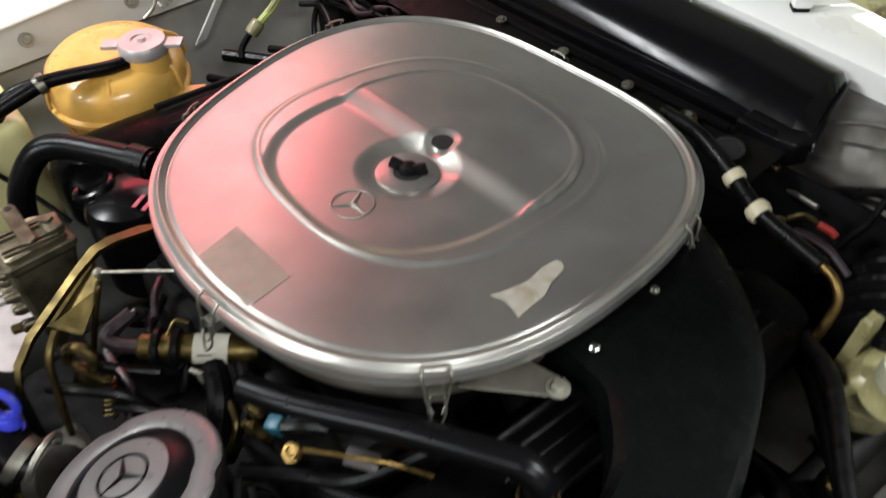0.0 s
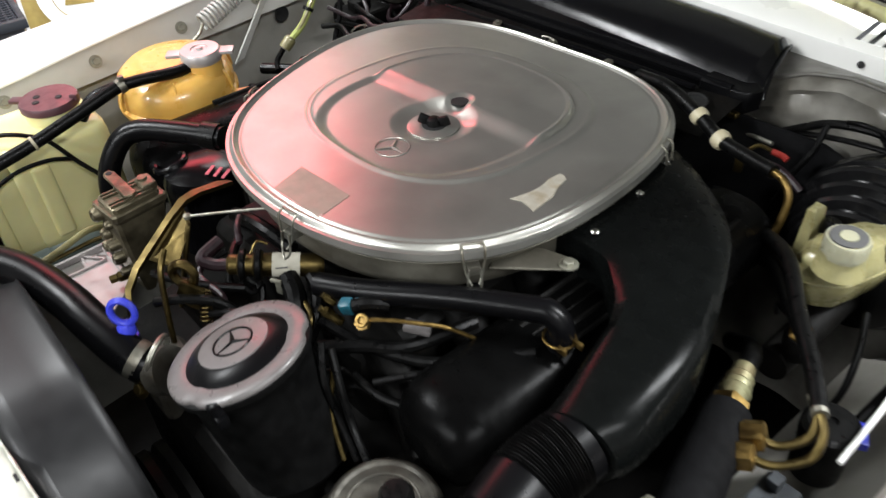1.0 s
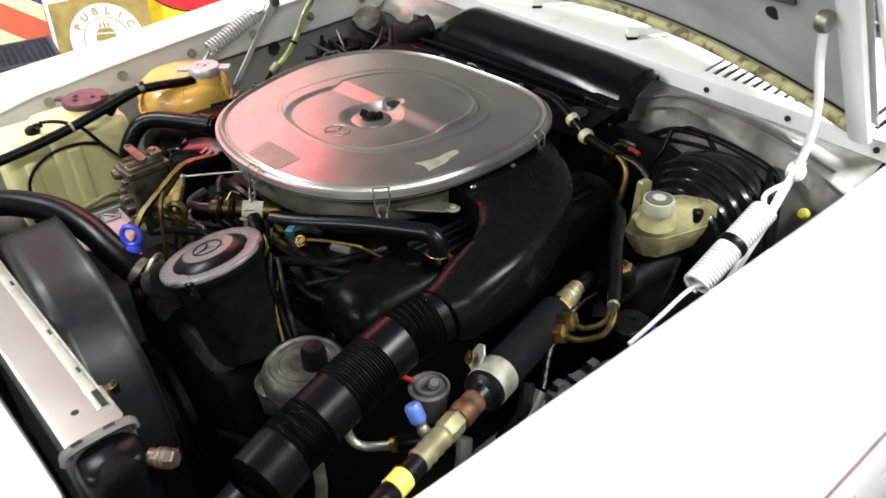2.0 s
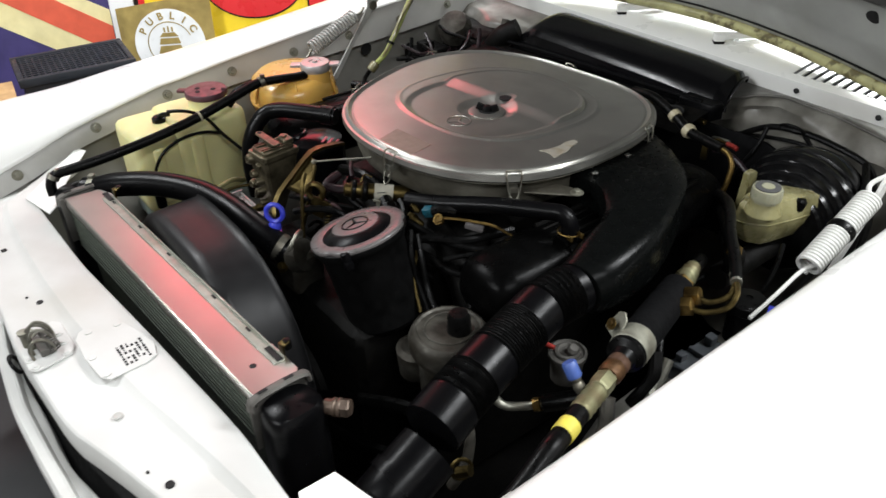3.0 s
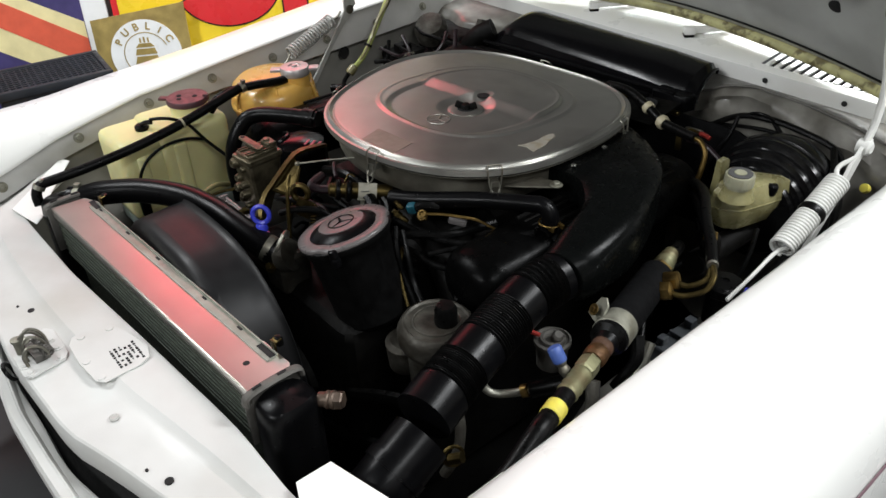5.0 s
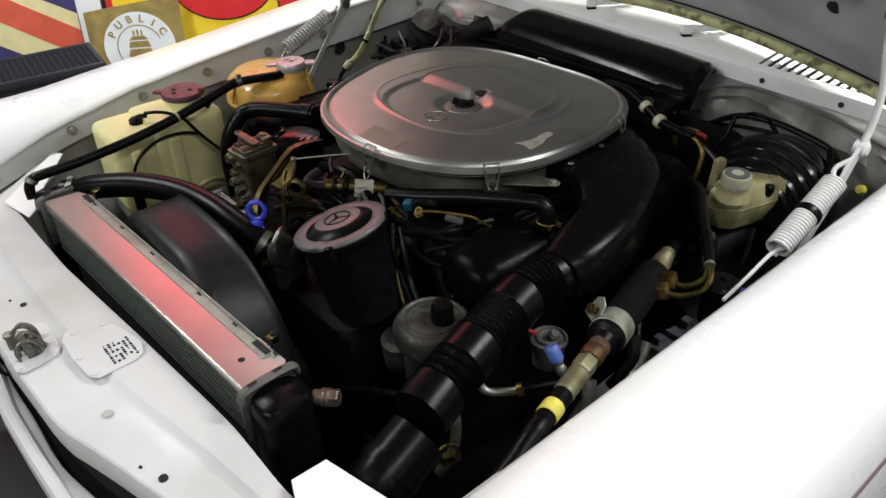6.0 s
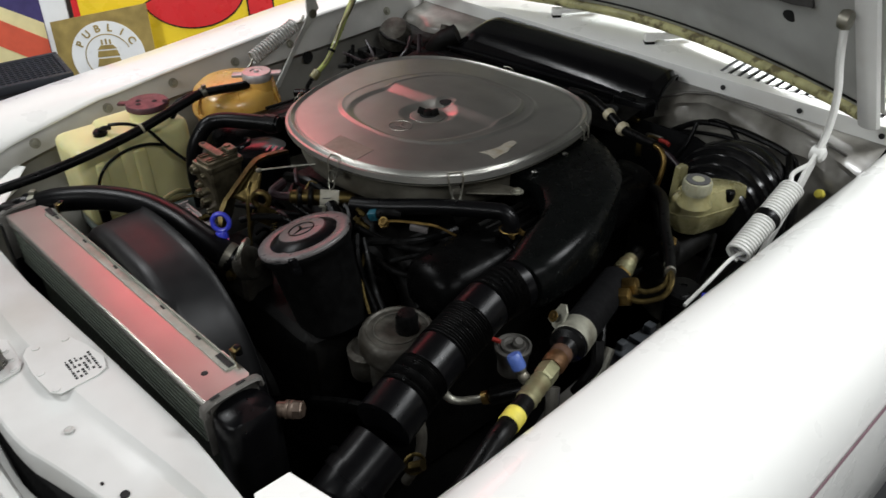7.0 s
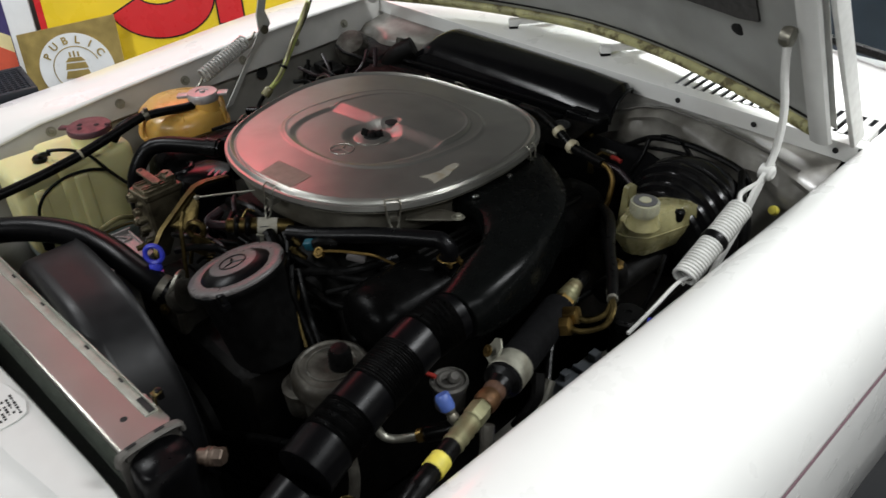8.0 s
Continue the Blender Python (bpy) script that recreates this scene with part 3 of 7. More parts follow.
for side, nm in ((1, "near"), (-1, "far")):
    f = part("fender", fender(side), "white", car, "white painted front fender", 60)
    part("pinstripe", sheet(lambda y, k: (side * (0.8905 + 0.0012 * k), y, crown_z(y) - 0.137 - 0.006 * k), lin(-0.9, 1.0, 30), range(2), 0.0008, (side * 0.97, 0, 0.2)), "pinline", f, "thin dark pinstripe")
    # bolted gutter strip along the hood opening, its shade put into the grey
    g = part("gutter_strip", sheet(lambda y, k: (side * (lip_x(y) - [-0.003, 0.004, 0.008, 0.011, 0.004][k]), y, [(lip_z(y) if side > 0 else far_lip(y)) - 0.008, gut_z(y) + 0.010, gut_z(y) - 0.004, gut_z(y) - 0.018, gut_z(y) - 0.020][k]), lin(-0.90, 0.50, 40), range(5), 0.0015, (side * 0.9, 0, -0.3)), "strip", car, "bolted inner flange of the fender, its white greyed for shade", 50)
    for y in (-0.778, -0.603, -0.435, -0.275, -0.11, 0.05, 0.21, 0.37) if side < 0 else ():
        part("bolt", bolt((side * (lip_x(y) - 0.0055), y, gut_z(y) + 0.005 + 0.008 * sstep(-0.5, -0.2, y)), (-side * 0.93, 0, 0.36), 0.0066, 0.006), "zinc", g)
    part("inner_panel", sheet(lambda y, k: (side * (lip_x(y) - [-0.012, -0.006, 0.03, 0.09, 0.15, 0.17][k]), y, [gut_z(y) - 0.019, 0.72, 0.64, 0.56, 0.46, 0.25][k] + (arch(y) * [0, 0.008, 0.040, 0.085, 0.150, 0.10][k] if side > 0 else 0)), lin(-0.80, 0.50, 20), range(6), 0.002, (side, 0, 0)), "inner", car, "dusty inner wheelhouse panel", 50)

for y, z, r in ((-0.014, 0.806, 0.012), (0.099, 0.778, 0.014), (0.235, 0.75, 0.012)):
    part("panel_hole", disc_hole((-0.653, y, z), (1, 0, 0.05), r), "dark", car, "dark round hole in the inner panel")

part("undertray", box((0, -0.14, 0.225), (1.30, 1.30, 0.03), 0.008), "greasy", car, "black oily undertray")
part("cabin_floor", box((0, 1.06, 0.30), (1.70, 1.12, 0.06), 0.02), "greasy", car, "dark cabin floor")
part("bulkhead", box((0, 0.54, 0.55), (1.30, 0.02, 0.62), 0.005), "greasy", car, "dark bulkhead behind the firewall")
# front cross panel
PPROF = [(0.0, 0.70), (0.0005, 0.734), (0.02, 0.7405), (0.20, 0.7425), (0.36, 0.7432), (0.44, 0.7425), (0.50, 0.7370), (0.56, 0.7335), (0.78, 0.7325), (0.968, 0.7312), (0.988, 0.7290), (1.0, 0.7235), (1.0, 0.69)]


def panel_in(x):
    return interp(x, [-0.64, -0.62, -0.577, -0.50, -0.44, -0.19, 0.06, 0.27, 0.33, 0.45, 0.64], [-0.650, -0.660, -0.706, -0.774, -0.779, -0.773, -0.751, -0.735, -0.732, -0.735, -0.72])


def panel_out(x):
    return interp(x, [-0.64, -0.45, -0.316, -0.143, -0.05, 0.03, 0.13, 0.176, 0.275, 0.351, 0.5, 0.64], [-0.83, -0.885, -0.905, -0.916, -0.920, -0.915, -0.909, -0.902, -0.873, -0.853, -0.81, -0.76])


def panel_pt(x, k):
    f, z = PPROF[k]
    if 0.3 < f < 0.7:
        f += interp(x, [-0.4, 0.0, 0.3, 0.45], [0.04, 0.0, -0.05, -0.12])
    dent = 0.004 * math.exp(-((x - 0.16) / 0.04) ** 2) * sstep(0.5, 0.8, f)
    return (x, panel_in(x) + f * (panel_out(x) - panel_in(x)), z + (0.014 * sstep(0.47, 0.62, x) if x > 0 else -0.032 * sstep(0.46, 0.62, -x) * sstep(0.0, 0.5, f)) - dent)


pan = part("front_panel", sheet(panel_pt, lin(-0.64, 0.64, 65), range(len(PPROF)), 0.002, (0, 0.3, -0.9)), "white_shaded", car, "white painted cross panel over the grille", 24)
for x, y, r in ((0.337, -0.836, 0.006), (-0.331, -0.867, 0.005), (-0.136, -0.859, 0.0055), (-0.162, -0.872, 0.0022), (0.302, -0.85, 0.002)):
    part("panel_hole", lathe([(r, -0.004), (r * 0.95, 0.0010), (0, 0.0010)], (x, y, 0.7335), (0, -0.03, 1), 14), "dark", pan)
part("rubber_stop", lathe([(0.0065, 0), (0.0065, 0.002), (0.0045, 0.003), (0.0025, 0.002), (0, 0.002)], (0.187, -0.847, 0.7333), (0, 0, 1), 16), "strip", pan)
pl = part("access_plate", slab([(0.010, -0.845), (-0.006, -0.836), (-0.013, -0.800), (-0.002, -0.780), (0.045, -0.765), (0.090, -0.757), (0.114, -0.764), (0.122, -0.780), (0.125, -0.832), (0.112, -0.842), (0.060, -0.847)], 0.7432, 0.7452, 0.0006), "white_shaded", pan, "painted cover plate with a punched grid")
for i in range(8):
    for j in range(6):
        if (i * 5 + j * 3) % 7 not in (2, 5) or j in (0, 5):
            part("punched_hole", box((0.066 + i * 0.0062, -0.804 + j * 0.0066, 0.7455), (0.0046 if (i + j) % 3 else 0.0034, 0.0016 if (i + 2 * j) % 4 == 0 else 0.0036, 0.0008)), "dark", pl)
for x, y in ((0.004, -0.825), (0.012, -0.785), (0.112, -0.833), (0.065, -0.838)):
    part("screw", lathe([(0.0055, 0), (0.0055, 0.0012), (0.004, 0.0016), (0, 0.0012)], (x, y, 0.7452), (0, 0, 1), 14), "white_shaded", pl)
# hood latch
la = thing("hood_latch", (-0.01, -0.885, 0.733), "worn steel hood latch bolted on a white base plate", "latch")
part("base_plate", slab([(-0.046, -0.908), (-0.036, -0.915), (0.022, -0.915), (0.032, -0.906), (0.024, -0.856), (0.010, -0.848), (-0.060, -0.848), (-0.072, -0.858), (-0.062, -0.880)], 0.733, 0.7365, 0.0008), "white_shaded", la)
for x, h, w in ((-0.030, 0.032, 0.0), (-0.020, 0.042, 0.004), (-0.006, 0.038, 0.0), (0.006, 0.030, -0.003)):
    part("hook", tube([(x, -0.900 + w, 0.737), (x - 0.001, -0.901 + w, 0.737 + h * 0.6), (x, -0.892 + w, 0.737 + h), (x + 0.001, -0.880 + w, 0.737 + h * 0.92), (x, -0.872 + w, 0.737 + h * 0.55), (x, -0.870 + w, 0.738)], 0.0024, 8, 5), "steel", la, "bent steel hook")
part("catch_plate", loft([[(-0.034 + a, -0.885 + b, z) for a, b in ((0, -0.009), (0.042, -0.007), (0.042, 0.009), (0, 0.008))] for z in (0.737, 0.7475)]), "pan", la, "greasy catch plate")
part("spring", coil((-0.030, -0.876, 0.750), (0.010, -0.872, 0.748), 0.007, 0.0016, 7, 12, 6), "pan", la, "steel coil spring")
part("pin", tube([(-0.040, -0.882, 0.745), (0.014, -0.876, 0.745)], 0.003, 8), "pan", la)
part("lever", box((-0.044, -0.892, 0.748), (0.018, 0.012, 0.003), 0.001, (20, 10, 20)), "zinc", la)
part("post", lathe([(0.006, 0), (0.006, 0.02), (0.008, 0.022), (0.008, 0.026), (0, 0.027)], (-0.034, -0.902, 0.7365), (0, 0, 1), 14), "zinc", la)
for x, y in ((-0.033, -0.860), (0.018, -0.862), (0.022, -0.905), (0.002, -0.908), (-0.008, -0.858)):
    part("bolt", bolt((x, y, 0.7366), (0, 0, 1), 0.004, 0.003), "white_shaded", la)
# latch pull ring and nose
solo("rubber_ring", ring((-0.045, -0.925, 0.706), (0.2, 0.9, 0.4), 0.014, 0.0033, 20, 8), "rubber", "black rubber pull ring under the hood latch", "ring")


def nose_y(x):
    return interp(x, [-0.64, -0.40, -0.253, -0.126, 0.026, 0.141, 0.244, 0.40, 0.62], [-0.84, -0.900, -0.925, -0.943, -0.954, -0.951, -0.946, -0.93, -0.88])


def nose_gap(x):
    return interp(x, [-0.6, -0.1, 0.05, 0.15, 0.30, 0.6], [0.004, 0.004, 0.008, 0.016, 0.030, 0.045])


def nose_pt(x, k):
    """From the shelf behind the grille out over the rolled rim and down."""
    outer = nose_y(x)
    inner = max(panel_out(x) - nose_gap(x), outer + 0.021)
    y = [inner + 0.004, inner, inner - 0.003, outer + 0.020, outer + 0.018, outer + 0.015, outer + 0.004, outer, outer - 0.001, outer + 0.006, outer + 0.02][k]
    return (x, y, [0.63, 0.668, 0.671, 0.673, 0.681, 0.686, 0.687, 0.682, 0.66, 0.56, 0.38][k])


part("nose", sheet(nose_pt, lin(-0.60, 0.62, 60), range(11), 0.003, (0, 0.9, -0.3)), "white_shaded", car, "white nose panel with a rolled rim above the bumper", 30)
# The gap's shade is a near-black sheet set inside it.
part("nose_gap", sheet(lambda x, k: (x, panel_out(x) + 0.012 - 0.012 * k, 0.690 - 0.06 * k), lin(-0.55, 0.55, 20), range(3), 0.003, (0, 1, 0)), "dark", car, "near-black sheet for the shade in the gap behind the grille")
part("corner_flap", slab([(0.461, -0.729), (0.462, -0.681), (0.60, -0.650), (0.625, -0.70), (0.60, -0.79), (0.50, -0.745)], 0.755, 0.7575, 0.0008), "white", car, "folded white panel corner")

part("corner_lip", slab([(-0.625, -0.652), (-0.560, -0.712), (-0.470, -0.792), (-0.380, -0.773), (-0.400, -0.755), (-0.470, -0.722), (-0.550, -0.672), (-0.600, -0.640)], 0.7455, 0.7480, 0.001), "white", car, "folded white panel corner")

# firewall and cowl
def ridge_z(x):
    return interp(x, [-0.64, -0.3, 0.12, 0.21, 0.265, 0.32, 0.425, 0.53, 0.60, 0.64], [0.83, 0.82, 0.80, 0.828, 0.855, 0.868, 0.864, 0.850, 0.832, 0.81])


FIREROWS = [(0.497, 0.0), (0.482, 0.25), (0.465, 0.55), (0.448, 0.85), (0.435, 1.0), (0.428, 0.97), (0.420, 0.90), (0.418, 0.80), (0.412, 0.68), (0.416, 0.52), (0.420, 0.36), (0.42, 0.15), (0.40, -0.6), (0.32, -3.0)]


def fire_fn(x, k):
    y, f = FIREROWS[k]
    top = ridge_z(x)
    z = 0.843 + (top - 0.843) * f if k < 5 else top - (1 - f) * 0.12
    rough_y = 0.009 * math.sin(19 * x + 1.1 * k) * math.sin(37 * x - 0.9 * k) + 0.012 * math.exp(-((x - 0.30 - 0.02 * k) / 0.05) ** 2) - 0.010 * math.exp(-((x - 0.47 + 0.015 * k) / 0.045) ** 2)
    w = sstep(3, 6, k)
    bulge = 0.022 * math.exp(-((x - 0.36) / 0.12) ** 2) + 0.02 * math.exp(-((x + 0.5) / 0.1) ** 2)
    return (x, y - (bulge + rough_y) * w, z + 0.003 * math.sin(23 * x + k) * w)


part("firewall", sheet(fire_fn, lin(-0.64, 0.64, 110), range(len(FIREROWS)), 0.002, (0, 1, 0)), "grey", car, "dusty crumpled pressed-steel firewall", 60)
# Added black sheet that darkens the lower part of the firewall.
part("firewall_dark_sheet", sheet(lambda x, k: (x, 0.352 - 0.012 * math.sin(9 * x) - 0.012 * k, 0.806 - 0.05 * k - 0.03 * sstep(0.33, 0.42, x)), lin(0.10, 0.43, 16), range(5), 0.006, (0, 1, 0)), "foam", car, "black sheet added to darken the lower firewall", 60)
part("firewall_seam", tube([(x, 0.431 - 0.003, ridge_z(x) + 0.0015) for x in lin(0.20, 0.60, 14)], 0.0028, 8, 3), "pan", car, "dark seam along the firewall edge")
part("cowl_face", sheet(lambda x, k: (x, [0.497, 0.500, 0.503][k], [0.842, 0.866, 0.873][k]), lin(-0.66, 0.66, 40), range(3), 0.002, (0, 1, 0)), "white_shaded", car, "painted front edge of the cowl")


def cowl_fn(x, k):
    return (x, [0.503, 0.515, 0.56, 0.62, 0.72, 0.85][k], [0.873, 0.878, 0.884, 0.890, 0.900, 0.905][k])


part("cowl", join(sheet(cowl_fn, lin(-0.70, 0.272, 30), range(6), 0.0015), sheet(lambda x, k: cowl_fn(x, k + 2) if k else (x, 0.603, 0.8883), lin(0.272, 0.72, 14), range(4), 0.0015),
                  sheet(lambda x, k: (x, [0.503, 0.513, 0.524][k], [0.873, 0.8772, 0.8793][k]), lin(0.272, 0.72, 14), range(3), 0.0015)), "white", car, "white cowl panel under the windscreen", 50)
for k in range(22):
    x = 0.2865 + k * 0.0205
    part("vent_slat", box((x, 0.5635, 0.8830), (0.0112, 0.0820, 0.004), 0.0012, (5.7, 0, 0)), "white", car, "slim white vent slat")
part("vent_well", sheet(lambda x, k: (x, 0.515 + 0.095 * k, 0.862), lin(0.268, 0.73, 4), range(2), 0.002), "dark", car, "dark well under the vent")
for x in (-0.245, -0.075, 0.302, 0.468, 0.625):
    part("cowl_bolt", lathe([(0.0055, 0), (0.0055, 0.002), (0, 0.003)], (x, 0.4975, 0.858), (0, -1, 0), 12), "dark", car, "black cowl screw")


def washer_nozzle(x):
    t = thing("washer_nozzle", (x, 0.553, 0.883), "white washer nozzle with a long tapered arm on the cowl", "nozzle", "washer nozzles")
    part("body", box((x, 0.553, 0.896), (0.026, 0.023, 0.017), 0.005, (0, 0, 48)), "white", t)
    d, n = V((0.64, 0.76, 0.02)), V((-0.76, 0.64, 0.0))
    part("arm", loft([[V((x, 0.553, 0.898)) + d * q + n * a * w + V((0, 0, b * h)) for a, b in ((-1, -1), (1, -1), (1, 0.6), (0.5, 1), (-0.5, 1), (-1, 0.6))] for q, w, h in ((0.010, 0.008, 0.0065), (0.05, 0.0075, 0.006), (0.10, 0.006, 0.0045), (0.125, 0.004, 0.002))]), "white", t, "long tapered white arm")
    part("base", box((x, 0.552, 0.8855), (0.022, 0.020, 0.006), 0.001, (0, 0, 48)), "rubber", t, "dark rubber base")


washer_nozzle(-0.203)
washer_nozzle(0.074)

# windscreen and its frame
part("windscreen", sheet(lambda x, k: (x, 0.90 + 0.30 * k - 0.08 * (x / 0.6) ** 2, 0.93 + 0.34 * k), lin(-0.62, 0.62, 20), range(2), 0.004, (0, 0.7, -0.6)), "glass", car, "tinted windscreen glass")
part("screen_seal", tube([(x, 0.893 - 0.08 * (x / 0.6) ** 2, 0.925) for x in lin(-0.64, 0.64, 9)], 0.010, 8), "rubber", car, "black windscreen seal")

# open hood
HA = radians(57)


def hood_pt(x, s, off=0.0):
    e = 0.612 - 0.155 * (abs(x) / 0.6) ** 1.7
    return (x, e - s * math.cos(HA) - off * math.sin(HA), 0.906 - 0.006 * (abs(x) / 0.62) ** 2 + s * math.sin(HA) - off * math.cos(HA))


hood = thing("hood", (0, 0.655, 0.90), "white car hood propped open, underside with dark insulation", "hood")
part("outer_skin", sheet(lambda s, x: hood_pt(x, s, -0.022), lin(0.0, 1.25, 14), lin(-0.63, 0.63, 25), 0.0015, (0, 0.5, 0.3)), "white", hood, "white outer skin", 60)
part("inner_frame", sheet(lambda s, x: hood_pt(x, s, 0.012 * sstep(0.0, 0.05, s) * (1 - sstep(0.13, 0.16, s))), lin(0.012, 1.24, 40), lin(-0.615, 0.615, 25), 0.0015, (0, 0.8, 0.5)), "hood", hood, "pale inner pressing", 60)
part("insulation_pad", sheet(lambda s, x: hood_pt(x, s + 0.02 * (x / 0.5) ** 2, 0.012 - 0.006 * sstep(0.46, 0.5, abs(x))), lin(0.21, 1.1, 24), lin(-0.5, 0.5, 25), 0.01, (0, 0.8, 0.5)), "pad", hood, "dark felt insulation pad", 60)
part("seam_sealer", tube([hood_pt(x, 0.018, 0.006) for x in lin(-0.6, 0.6, 19)], 0.019, 10, 4, flat=0.7), "gum", hood, "yellowed sealer along the rear edge", 60)
part("rear_seal", tube([hood_pt(x, 0.05, 0.010) for x in lin(-0.6, 0.6, 19)], 0.004, 8, 3), "rubber", hood, "thin black seal")
part("hood_hole", lathe([(0.015, 0), (0.012, 0.001), (0, 0.001)], hood_pt(0.443, 0.182, 0.0015), (0, -math.sin(HA), -math.cos(HA)), 18), "dark", hood, "dark oval hole")
for side in (1, -1):
    part("side_flange", tube([hood_pt(side * 0.615, s, 0.01) for s in lin(0.0, 1.2, 8)], 0.02, 10, 3, flat=0.5), "white_shaded", hood, "white side flange")

# ---- hood hinges with their springs ----
def hinge(side, mcoil, mlink):
    x = side * 0.60
    t = thing("counterbalance", (x, 0.05, 0.74), ("white" if side > 0 else "grey") + " sprayed hood hinge with a long coil spring", "hood hinge", "hood hinges")
    if side > 0:
        a, b, c = (x, 0.074, 0.785), (x, 0.222, 0.847), (x, 0.262, 0.876)
        part("coil_spring", coil(a, b, 0.0175, 0.0032, 27), mcoil, t, "white sprayed coil spring")
        part("spring_hook", tube([b, (x - 0.012, 0.238, 0.862), c], 0.004, 8), mlink, t)
        part("rod", tube([(x + 0.012, 0.085, 0.790), (x, 0.060, 0.784), (x, 0.0, 0.770), (x, -0.065, 0.756)], 0.0032, 8), mlink, t, "thin white rod")
        part("band", lathe([(0.0215, -0.006), (0.0225, 0), (0.0215, 0.006)], V(a) * 0.48 + V(b) * 0.52, V(b) - V(a), 20), "rubber", t, "black rubber band")
        part("link", loft([[V((x + dx, y, z)) + V((0, k[0], k[1])) for dx, k in ((-0.002, (-w, 0)), (0.004, (-w, 0)), (0.004, (w, 0)), (-0.002, (w, 0)))] for y, z, w in ((0.16, 0.745, 0.010), (0.225, 0.81, 0.011), (0.268, 0.872, 0.014), (0.296, 0.895, 0.013))]), mlink, t, "flat painted link")
        part("strut", tube([(x, 0.288, 0.886), (x, 0.306, 0.93), (x, 0.302, 0.99), (x - 0.004, 0.285, 1.05), (x - 0.006, 0.272, 1.11)], 0.0085, 10, flat=0.7), mlink, t, "painted strut up to the hood")
        part("pivot", lathe([(0.014, -0.008), (0.016, 0), (0.014, 0.008)], (x - 0.006, 0.271, 1.115), (1, 0, 0), 16), "steel", t)
        part("pivot", lathe([(0.013, -0.01), (0.013, 0.008), (0.008, 0.012)], (x, 0.290, 0.886), (1, 0, 0), 16), mlink, t)
        part("bracket", box((x + 0.045, 0.415, 1.02), (0.010, 0.036, 0.46), 0.004, (36, -1.5, 0)), mlink, t, "flat hood side bracket")
        part("foot", box((x + 0.05, 0.545, 0.872), (0.03, 0.05, 0.022), 0.005, (20, 0, 0)), mlink, t)
    else:
        a, b = (x, -0.087, 0.836), (x, 0.040, 0.890)
        part("coil_spring", coil(a, b, 0.0155, 0.0028, 17), mcoil, t, "grey sprayed coil spring")
        part("spring_hook", tube([b, (x, 0.055, 0.892), (x, 0.068, 0.905)], 0.003, 8), "steel", t)
        part("spring_hook", tube([a, (x, -0.097, 0.822), (x, -0.112, 0.812)], 0.003, 8), "steel", t)
        part("link", loft([[V((x + dx, y, z)) + V((0, k, 0.3 * k)) for dx, k in ((-0.002, -w), (0.003, -w), (0.003, w), (-0.002, w))] for y, z, w in ((-0.035, 0.745, 0.010), (0.03, 0.83, 0.008), (0.075, 0.885, 0.012), (0.095, 0.91, 0.017), (0.090, 0.945, 0.012), (0.105, 0.99, 0.012))]), mlink, t, "flat grey link")
        part("strut", tube([(x, 0.105, 0.985), (x, 0.15, 1.05), (x, 0.30, 1.11)], 0.008, 10, flat=0.6), mlink, t)
        part("pivot", lathe([(0.011, -0.006), (0.011, 0.006)], (x, 0.092, 0.905), (1, 0, 0), 14), "steel", t)


hinge(1, "springw", "springw")
hinge(-1, "springg", "springg")

# ---- air cleaner ----
LC = (-0.001, -0.034)


def rim_r(t):
    """The rim's radius about LC: a rounded square, fuller towards one corner."""
    return (0.2915 + 0.0047 * math.cos(2 * t) - 0.0116 * math.sin(2 * t) - 0.0049 * math.cos(3 * t) + 0.0099 * math.sin(3 * t)
            - 0.0091 * math.cos(4 * t) - 0.0063 * math.sin(4 * t))


def se_r(x, y, cx, cy, a, b, p):
    return (abs((x - cx) / a) ** p + abs((y - cy) / b) ** p) ** (1 / p)


def lid_z(x, y):
    rho = math.hypot(x - LC[0], y - LC[1]) / rim_r(math.atan2(y - LC[1], x - LC[0]))
    z = 0.8815 + 0.0055 * (1 - rho * rho)
    z += 0.0034 * math.exp(-((rho - 0.966) / 0.0085) ** 2) - 0.0022 * math.exp(-((rho - 0.940) / 0.008) ** 2)
    z -= 0.0022 * sstep(0.975, 0.985, rho)
    bead = se_r(x, y, -0.001, -0.026, 0.181, 0.178, 2.6)
    z += 0.0022 * (1 - sstep(0.945, 1.0, bead)) + 0.0012 * math.exp(-((bead - 0.960) / 0.020) ** 2)
    shape = se_r(x, y, 0.006, -0.038, 0.149, 0.164, 2.6)
    back = sstep(-0.019, 0.015, y + 0.0275 - 0.069 * x)
    z += 0.0052 * back * (1 - sstep(0.965, 1.0, shape)) + 0.0016 * back * math.exp(-((shape - 0.955) / 0.016) ** 2)
    z -= 0.0042 * (1 - back) * (1 - sstep(0.90, 1.0, shape))
    well = math.hypot(x - 0.018, y + 0.068) / 0.053
    z -= 0.0065 * (1 - sstep(0.62, 1.10, well))
    return z - 0.0035 * (1 - sstep(0.010, 0.022, math.hypot(x - 0.009, y + 0.014)))


def rim_pt(t, k=1.0):
    r = rim_r(t) * k
    return LC[0] + r * math.cos(t), LC[1] + r * math.sin(t)


NT = 300
ac = thing("air_cleaner", (0, -0.05, 0.80), "round-cornered dull aluminium air cleaner housing on the engine", "air cleaner")
rads = [0.0] + lin(0.012, 0.90, 150) + lin(0.905, 1.0, 44)
rings = []
for r in rads[1:]:
    rings.append([(x, y, lid_z(x, y)) for x, y in (rim_pt(2 * math.pi * k / NT, r) for k in range(NT))])
rings.append([(x, y, 0.8705) for x, y in (rim_pt(2 * math.pi * k / NT, 1.002) for k in range(NT))])
